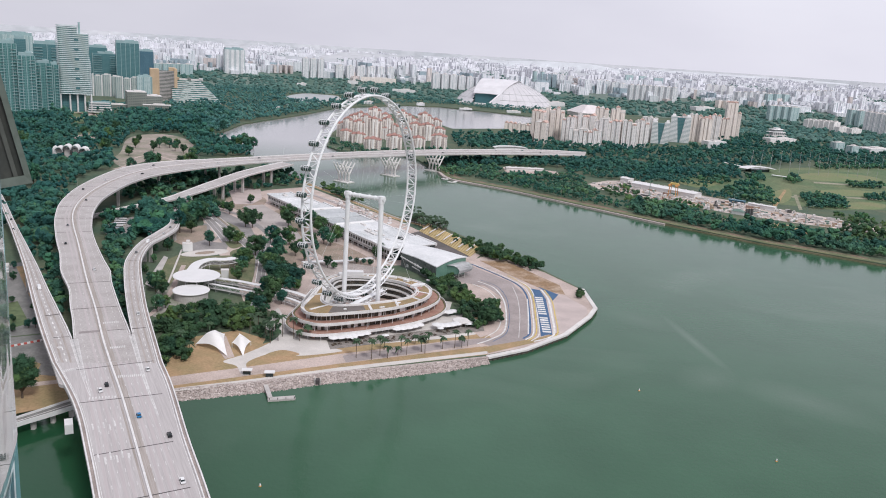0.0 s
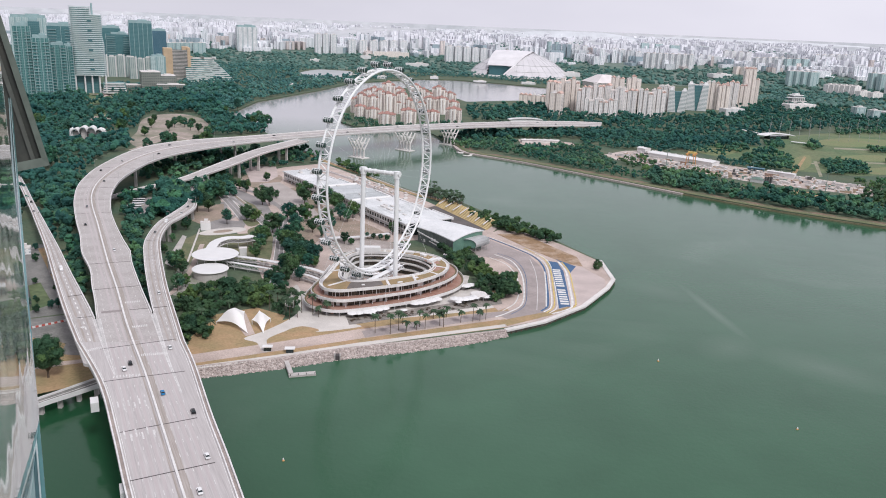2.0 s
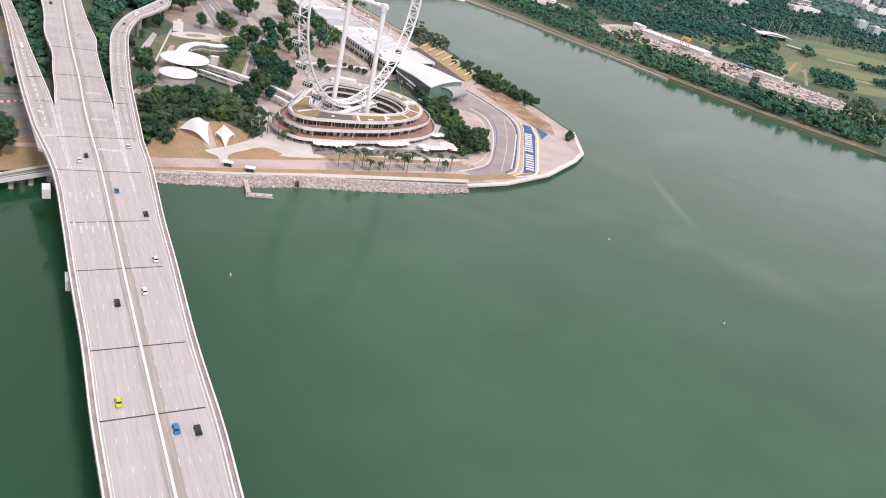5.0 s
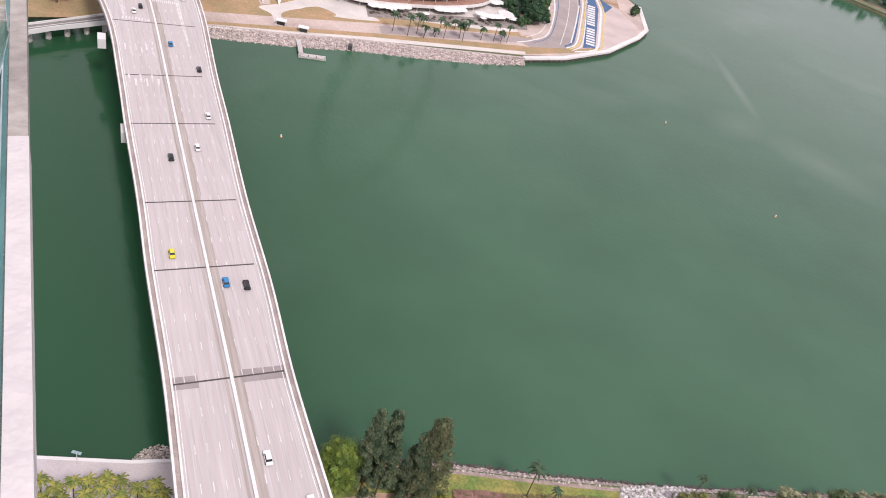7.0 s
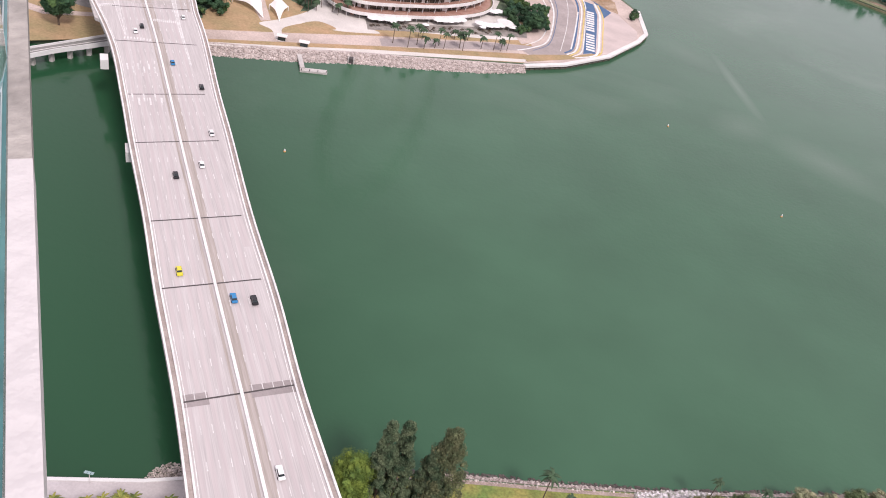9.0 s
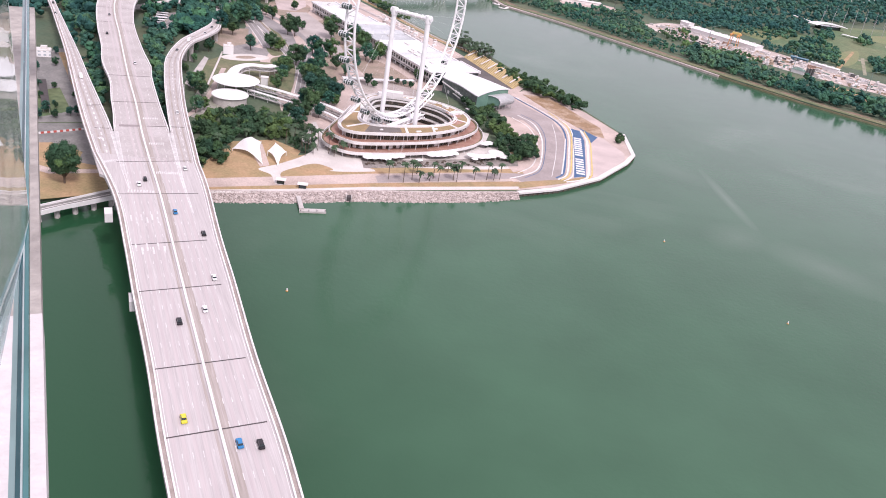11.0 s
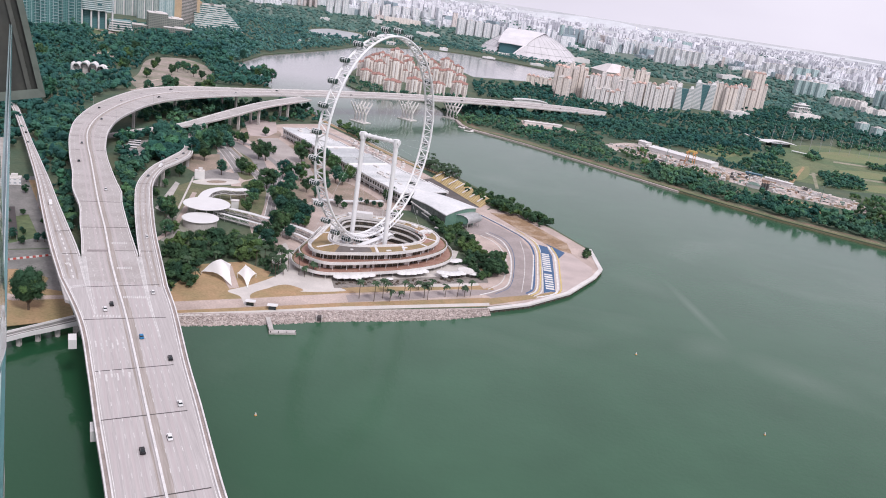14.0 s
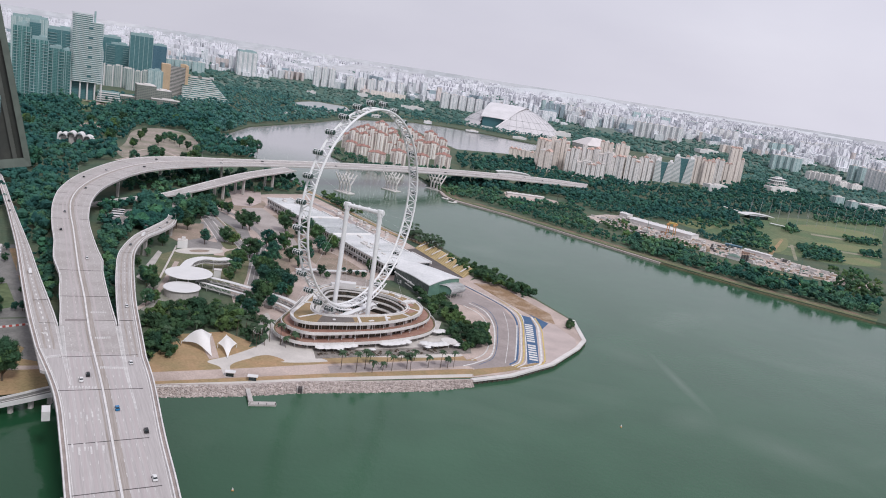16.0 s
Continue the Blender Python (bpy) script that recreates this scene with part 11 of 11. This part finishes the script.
for k, (p, h, r, m_, lb) in enumerate(zip([(26.8, 143.2), (32.4, 146.1), (65.5, 154.4), (41.6, 149.3), (13.2, 147.2), (46.5, 148.3), (51.8, 149.9), (56.2, 151.6), (75.5, 157.4), (82.8, 159.2), (108.2, 167.7), (119.2, 171.4), (141.5, 178.6), (150.9, 181.0), (160.9, 184.5), (170.9, 187.0), (103.5, 166.7), (127.5, 174.4), (178.0, 188.7)],
        (5, 3, 3.4, 2.4, 3, 4, 4, 4, 3, 4, 9, 9, 9.5, 8, 9, 8, 7, 5, 8), (4.4, 1.8, 2.2, 1.4, 3.4, 1.8, 1.9, 1.8, 2, 2.4, 5.4, 4.0, 5.2, 3.8, 4.4, 4.0, 3.4, 3.0, 4.0),
        (YELLOW_LEAF, YELLOW_LEAF, YELLOW_LEAF, OLIVE_SHRUB, OLIVE_SHRUB, BANANA, BANANA, BANANA, BANANA, GREYGREEN, OLIVE_SHRUB, GREEN_SHRUB, GREYGREEN, GREYGREEN, GREEN_SHRUB, GREYGREEN, OLIVE_SHRUB, GREYGREEN, GREYGREEN),
        ("yellow-green", "yellow-green", "yellow-green", "dull olive", "dull olive", "broad-leaved dark green", "broad-leaved dark green", "broad-leaved dark green", "broad-leaved dark green", "grey-green", "tall olive", "dense dark green", "tall grey-green", "grey-green", "olive", "grey-green", "olive", "low grey-green", "grey-green"))):
    leafy(200 + k, h, r, m_, lb + " shrub on the near shore", 4200, 0.6 if m_ is BANANA else 0.26, "shrub", 0.15, 26).matrix_basis = pose(*p, 3.0)
DRY_HEDGE = mat("dry_olive_hedge", (0.26, 0.20, 0.10), 0.9, 0.35, 0.5, 3.0, second=(0.17, 0.17, 0.075), island=0.3)
FLOWER = mat("white_blossom", (0.66, 0.62, 0.64), 0.8, 0.3, 0.8, 4.0, second=(0.30, 0.31, 0.26), island=0.35, lo=0.45, hi=0.6)
PINK_HEDGE = mat("pink_hedge", (0.40, 0.22, 0.20), 0.9, 0.3, 0.6, 3.0, second=(0.22, 0.17, 0.10), island=0.25)


def hedge(loop, n, gap, lo, hi, material, seed, label):
    rr, rs = random.Random(seed), np.random.default_rng(seed)
    t = thing("hedge", label, "hedge")
    cs = np.array([(x, y, 3.0 + rr.uniform(0.2, 0.7) * hi, rr.uniform(lo, hi)) for x, y in scatter(loop, n, gap, rr)])
    joined("foliage", [clump(rs, ICO2, c[:3], c[3] * 0.75, 0.35, 0.8) for c in cs] + [leaf_cards(rs, cs * np.array([1, 1, 1, 1.1]), 1, 14000, 0.17)], material, t)
    return t


hedge([(83.8, 168.2), (92.1, 171.7), (105.1, 175.2), (111.0, 175.7), (109.6, 172.6), (103.4, 169.3), (84.2, 162.6)], 330, 0.5, 0.35, 0.7, FLOWER, 1, "white flowering hedge along the shore")
hedge([(30.2, 151.2), (39.8, 153.5), (46.1, 154.4), (46.3, 151.9), (30.5, 148.4)], 260, 0.36, 0.3, 0.6, PINK_HEDGE, 2, "low pinkish hedge on the lawn")
hedge([(46.1, 154.4), (63.3, 159.2), (83.9, 164.3), (83.8, 161.6), (63.3, 156.3), (46.3, 151.9)], 420, 0.4, 0.3, 0.6, DRY_HEDGE, 3, "dry olive-brown hedge beside the lawn")
hedge([(131.4, 179.2), (180.1, 191.2), (179.0, 188.1), (130.7, 175.3)], 90, 1.2, 0.5, 1.0, DRY_HEDGE, 6, "dry grass tussocks on the shore")
SHORE_PALM = palm(71, 15.0, "slim coconut palm on the near shore", None, 0.36)
SHORE_PALM["group"] = "shore palms"
SHORE_PALM.matrix_basis = pose(*[(52.9, 155.6)][0], 3.0)
for k, (p, s) in enumerate(zip([(60.6, 153.8), (108.6, 172.2), (125.0, 173.2)], (0.62, 0.75, 0.7))):
    copy_thing(SHORE_PALM, pose(*p, 3.0, 0, 0, 77 * k) @ Matrix.Diagonal((s, s, s, 1)))
YOUNG = palm(70, 8.0, "young leafy palm in the waterfront plaza", YELLOW_FROND, 0.30)
YOUNG["group"] = "plaza palms"
YOUNG.matrix_basis = pose(*[(-77.9, 115.3)][0], 3.0)
for k, p in enumerate([(-73.4, 114.5), (-70.4, 117.6), (-67.1, 119.7), (-65.4, 114.8), (-62.3, 117.9), (-63.0, 121.0), (-59.6, 122.0), (-57.9, 117.4), (-54.3, 120.7), (-50.5, 123.0), (-51.0, 118.6), (-70.7, 111.8), (-47.2, 120.7), (-75.0, 111.3)]):
    s = rng.uniform(0.82, 1.02)
    copy_thing(YOUNG, pose(*p, 3.0, 0, 0, rng.uniform(0, 360)) @ Matrix.Diagonal((s, s, s, 1)))
UNDER = leafy(260, 2.6, 2.2, BANANA, "low dark green plaza shrub", 1200, 0.4, "shrub", 0.1, 14)
UNDER.matrix_basis = pose(-72.0, 113.0, 3.0)
for k, p in enumerate([(-64.0, 116.0), (-56.0, 119.0), (-49.5, 119.5), (-75.5, 113.5)]):
    copy_thing(UNDER, pose(*p, 3.0, 0, 0, 67 * k))
lp = thing("lamp_post", "slim white twin-headed lamp post on the quay", "lamp post", (*[(-74.6, 127.6)][0], 3.0))
bm = bmesh.new()
tube(bm, (0, 0, 0), (0, 0, 5), 0.1, 6)
part("pole", bm, PALE, lp)
bm = bmesh.new()
for x_ in (-0.9, 0.0, 0.9):
    box(bm, x_, 0, 5, 0.8, 0.9, 0.1)
part("lamp_head", bm, TEAL_BAND, lp, "grey-teal solar panel head")
gw = thing("garden_house", "white walled garden store with a pale coping", "garden building", (125.0, 171.0, 3.0), 15)
bm = bmesh.new()
box(bm, 0, 0, 0, 9.4, 2.6, 4.6)
part("wall", bm, PALE, gw)
bm = bmesh.new()
box(bm, 0, 0, 4.6, 10.0, 3.2, 0.45)
part("coping", bm, WHITE, gw)
for k in range(5):
    bm = bmesh.new()
    box(bm, -3.76 + 1.88 * k, -1.32, 0.1, 0.06, 0.08, 4.4)
    part("panel_joint", bm, CONCRETE, gw)
for a, b, h, m_, lb in (((131.0, 174.8), (165.4, 183.4), 2.0, PALE, "low pale garden wall along the shore"), ((97.0, 163.9), (112.8, 167.0), 2.4, CONCRETE, "low grey garden wall behind shrubs")):
    gl = thing("garden_wall", lb, "wall", kind="structure")
    a, b = Vector((*a, 3.0)), Vector((*b, 3.0))
    for o, z0, z1, mm, nm in ((0.35, 0.0, h, m_, "wall"), (0.5, h, h + 0.2, WHITE, "coping")):
        bm = bmesh.new()
        ribbon(bm, [a, b], -o, o, z1, z1 - z0)
        part(nm, bm, mm, gl)
for p in [(-76.9, 116.2), (-72.8, 117.1), (-60.6, 119.8), (-48.0, 121.7), (-49.8, 120.3), (-70.5, 116.3)]:
    bl = thing("plaza_lamp", "short white lamp post between the plaza palms", "lamp post", (*p, 3.08), 0, "plaza lamps")
    bm = bmesh.new()
    tube(bm, (0, 0, 0), (0, 0, 4.0), 0.09, 8, 0.07)
    part("pole", bm, WHITE, bl)
    bm = bmesh.new()
    tube(bm, (0, 0, 4.0), (0, 0, 4.3), 0.35, 12, 0.25)
    part("lamp_head", bm, WHITE, bl)

# ---- cars on the bridge ----
TYRE = mat("tyre_rubber", (0.02, 0.02, 0.02), 0.8, 0.2, 2.0, 9.0)


def car(body, label, van=False):
    t = thing("car" if not van else "van", label, "car" if not van else "van", group="bridge traffic")
    l, w, h = (4.6, 1.85, 0.85) if not van else (6.4, 2.2, 1.2)
    bm = bmesh.new()
    box(bm, 0, 0, 0.35, l, w, h * 0.72)
    bmesh.ops.bevel(bm, geom=bm.edges[:], offset=0.14, segments=2, affect="EDGES")
    shell_ = part("body", bm, body, t)
    bm = bmesh.new()
    box(bm, -0.2 if not van else -0.7, 0, 0.35 + h * 0.7, l * (0.56 if not van else 0.74), w * 0.9, 0.62 if not van else 1.3, 0, 0.78 if not van else 0.95)
    part("glasshouse", bm, GLASS_DARK if not van else body, shell_)
    bm = bmesh.new()
    box(bm, -0.2 if not van else -0.7, 0, 0.35 + h * 0.7 + (0.62 if not van else 1.3), l * (0.42 if not van else 0.7), w * 0.72, 0.06)
    part("roof", bm, body, shell_)
    for x in (-l * 0.3, l * 0.31):
        for y in (-w / 2, w / 2):
            bm = bmesh.new()
            tube(bm, (x, y - 0.1, 0.34), (x, y + 0.1, 0.34), 0.34, 12)
            part("wheel", bm, TYRE, t)
    return t


CAR_PAINT = {n2: mat("car_paint_" + n2, c, 0.25, 0.05, 0.5, 2.0) for n2, c in
             (("white", (0.75, 0.75, 0.75)), ("black", (0.02, 0.02, 0.022)), ("blue", (0.03, 0.20, 0.42)), ("yellow", (0.62, 0.56, 0.05)), ("grey", (0.20, 0.20, 0.21)))}
CARS = {n2: car(m_, "%s car driving on the expressway deck" % n2) for n2, m_ in CAR_PAINT.items()}
VAN = car(CAR_PAINT["white"], "white delivery van on the expressway ramp", True)
traffic = [(MAIN, "white", 0.14, 0.68), (MAIN, "black", 0.19, 0.22), (MAIN, "grey", 0.23, 0.35), (MAIN, "grey", 0.30, 0.60), (MAIN, "black", 0.335, 0.2), (MAIN, "white", 0.37, 0.32),
           (MAIN, "black", 0.41, 0.7), (MAIN, "grey", 0.45, 0.25), (MAIN, "white", 0.50, 0.72), (MAIN, "black", 0.55, 0.3), (MAIN, "grey", 0.62, 0.68), (MAIN, "white", 0.69, 0.3), (MAIN, "black", 0.76, 0.7), (MAIN, "white", 0.85, 0.35), (MAIN, "grey", 0.91, 0.66),
           (LEFT, "grey", 0.40, 0.35), (LEFT, "black", 0.45, 0.62), (LEFT, "grey", 0.55, 0.4), (RIGHT, "grey", 0.50, 0.4), (RIGHT, "white", 0.66, 0.6), (RIGHT, "grey", 0.72, 0.4), (RIGHT, "white", 0.84, 0.6), (RIGHT, "white", 0.2, 0.5)]
used = set()
for road, n2, s, f in traffic + [(LEFT, "van", 0.18, 0.55), (RIGHT, "van", 0.58, 0.55)]:
    p, q = road.at(s, f), road.at(s + 0.004, f)
    drop = {NEAR: 0.0, MAIN: 0.05, LEFT: 0.03, RIGHT: 0.03}[road]
    m_ = pose(p.x, p.y, p.z - drop + 0.02, 0, 0, math.degrees(math.atan2(q.y - p.y, q.x - p.x)) + (180 if f > 0.5 else 0))
    if n2 in used:
        copy_thing(VAN if n2 == "van" else CARS[n2], m_)
    else:
        (VAN if n2 == "van" else CARS[n2]).matrix_basis = m_
        used.add(n2)
for n2, x, y, turn in (("yellow", -75.9, 192.8, 299), ("blue", -55.6, 186.4, 119), ("black", -49.3, 187.7, 119), ("white", -22.7, 126.6, 119), ("black", -98.1, 244.8, 299), ("white", -92.3, 255.9, 119), ("white", -97.4, 280.3, 119),
                       ("blue", -135.3, 332.8, 118), ("black", -115.3, 316.5, 118), ("black", -163.2, 362.8, 298), ("white", -163.3, 355.9, 298), ("white", -150.9, 384.7, 118), ("white", -8.4, 117.1, 119)):
    m_ = pose(x, y, 28.03, 0, 0, turn)
    if n2 in used:
        copy_thing(CARS[n2], m_)
    else:
        CARS[n2].matrix_basis = m_
        used.add(n2)

# ---- terrace edge beside the eye ----
ANG = radians(-29.9)
OUT = Vector((math.sin(ANG), math.cos(ANG), 0))
LEFTWARD = Vector((-OUT.y, OUT.x, 0))
E0 = Vector((0, 0, 199.0))


def prism(bm, s0, s1, p0, p1, z0, z1):
    """A block beside the eye: from s0 to s1 ahead and p0 to p1 to the left of the line of the ledge."""
    q = [E0 + OUT * s + LEFTWARD * p for s, p in ((s0, p0), (s1, p0), (s1, p1), (s0, p1))]
    slab(bm, [[(v.x, v.y) for v in q]], z1, z0)


LEDGE = mat("painted_ledge", (0.60, 0.57, 0.565), 0.7, 0.12, 1.5, 9.0, bump=0.15)
ledge = thing("terrace_ledge", "white painted concrete ledge of the high terrace", "ledge", kind="structure")
bm = bmesh.new()
prism(bm, -6.0, 3.20, 0.118, 1.9, 198.86, 199.0)
part("ledge", bm, LEDGE, ledge)
bm = bmesh.new()
prism(bm, 3.23, 9.0, 0.122, 1.9, 198.86, 198.98)
part("ledge_end", bm, mat("weathered_ledge", (0.40, 0.37, 0.34), 0.85, 0.3, 2.0, 12.0, bump=0.2), ledge, "weathered concrete end of the ledge")
pane = thing("casement_window", "open frameless casement window of thick greenish glass", "window")
# pane placed and turned so its reflection fits the camera's view
bm = bmesh.new()
slab(bm, [[tuple((E0 + OUT * a + LEFTWARD * b)[:2]) for a, b in ((0.62, 0.1058), (1.23, 0.0590), (1.231, 0.0670), (0.621, 0.1138))]], 202.4, 200.404)
gp = part("pane", bm, glass_material("clear_glass"), pane)
gp.visible_shadow = False
# four colour strips along the edge; the pale one is a painted highlight
for p0, p1, z1, m_, lb in ((0.0600, 0.0650, 200.400, mat("green_glass_edge", (0.045, 0.14, 0.145), 0.1, 0.4, 3.0, 14.0, second=(0.09, 0.22, 0.22)), "teal green glass edge"), (0.0650, 0.0668, 200.403, mat("edge_highlight", (0.42, 0.48, 0.48), 0.3, 0.3, 4.0, 16.0), "pale strip painted as the glass edge highlight"),
                         (0.0668, 0.0715, 200.401, mat("deep_green_glass_edge", (0.022, 0.075, 0.085), 0.1, 0.3, 3.0, 14.0), "deep green glass edge"), (0.0715, 0.0770, 200.402, mat("grey_green_strip", (0.20, 0.29, 0.29), 0.35, 0.3, 4.0, 16.0), "grey-green edge strip")):
    bm = bmesh.new()
    prism(bm, 0.15, 6.0, p0, p1, 200.382, z1)
    part("edge_rail", bm, m_, pane, lb)
bm = bmesh.new()
prism(bm, 0.165, 0.180, 0.062, 0.075, 198.90, 200.382)
prism(bm, 0.165, 0.180, 0.075, 0.135, 198.90, 198.915)
part("stanchion", bm, mat("steel_stanchion", (0.45, 0.46, 0.46), 0.35, 0.1, 3.0, 20.0, metal=0.8), pane, "slim steel stanchion clamped to the ledge")
# open window frame hanging outside the screen
C, U, B = [Vector(p) for p in [(-2.834, 5.185, 199.958), (-3.068, 5.156, 201.024), (-3.122, 5.005, 199.903)]]
vent = thing("window_frame", "dark bronze metal window frame hung open outside", "window frame")
inner_c, inner_u, inner_b = [Vector(p) for p in [(-2.880, 5.169, 200.009), (-3.093, 5.141, 200.973), (-3.123, 5.017, 199.961)]]
back = (C - Vector(EYE)).normalized() * 0.10


def bar_between(bm, quad):
    vs = [bm.verts.new(q) for q in quad] + [bm.verts.new(q + back) for q in quad]
    for f in ((0, 1, 2, 3), (7, 6, 5, 4), (0, 4, 5, 1), (1, 5, 6, 2), (2, 6, 7, 3), (3, 7, 4, 0)):
        bm.faces.new([vs[i] for i in f])


BRONZE = mat("bronze_metal", (0.115, 0.14, 0.118), 0.45, 0.25, 3.0, 20.0, metal=0.3)
BRONZE_MID = mat("dull_bronze_bead", (0.06, 0.066, 0.056), 0.5, 0.3, 3.0, 20.0)
BRONZE_DARK = mat("dark_frame_inside", (0.022, 0.027, 0.023), 0.6, 0.4, 3.0, 20.0, second=(0.05, 0.05, 0.04))
for quad in ((C, U, inner_u, inner_c), (C, inner_c, inner_b, B)):
    bm = bmesh.new()
    bar_between(bm, quad)
    part("frame_bar", bm, BRONZE, vent)
bm = bmesh.new()
bar_between(bm, [q + back * 0.5 for q in (inner_c, inner_u, Vector(inner_u) + LEFTWARD * 0.6, inner_b)])
part("panel", bm, BRONZE_DARK, vent)
for f0, f1, m_ in ((0.13, 0.22, BRONZE_MID),):
    qa, qb = inner_c.lerp(inner_b, f0), inner_c.lerp(inner_b, f1)
    qc, qd = inner_u + (inner_b - inner_c) * f1, inner_u + (inner_b - inner_c) * f0
    bm = bmesh.new()
    bar_between(bm, [q + back * 0.2 for q in (qa, qd, qc, qb)])
    part("glazing_bead", bm, m_, vent, "narrow inner glazing bead")
# the high building that carries the terrace, behind and below the eye
tower = thing("hotel_tower", "pale high-rise hotel tower carrying the roof terrace", "building")
bm = bmesh.new()
slab(bm, [[(-34, -30), (6, -30), (4, -4.0), (-2.0, -3.0), (-4.2, -1.6), (-34, -1.6)]], 198.84, 198.2)
part("terrace_floor", bm, PALE, tower, "pale paved terrace floor")
bm = bmesh.new()
box(bm, -16, -18, 3.0, 26, 22, 195.2)
part("shaft", bm, CREAM, tower)
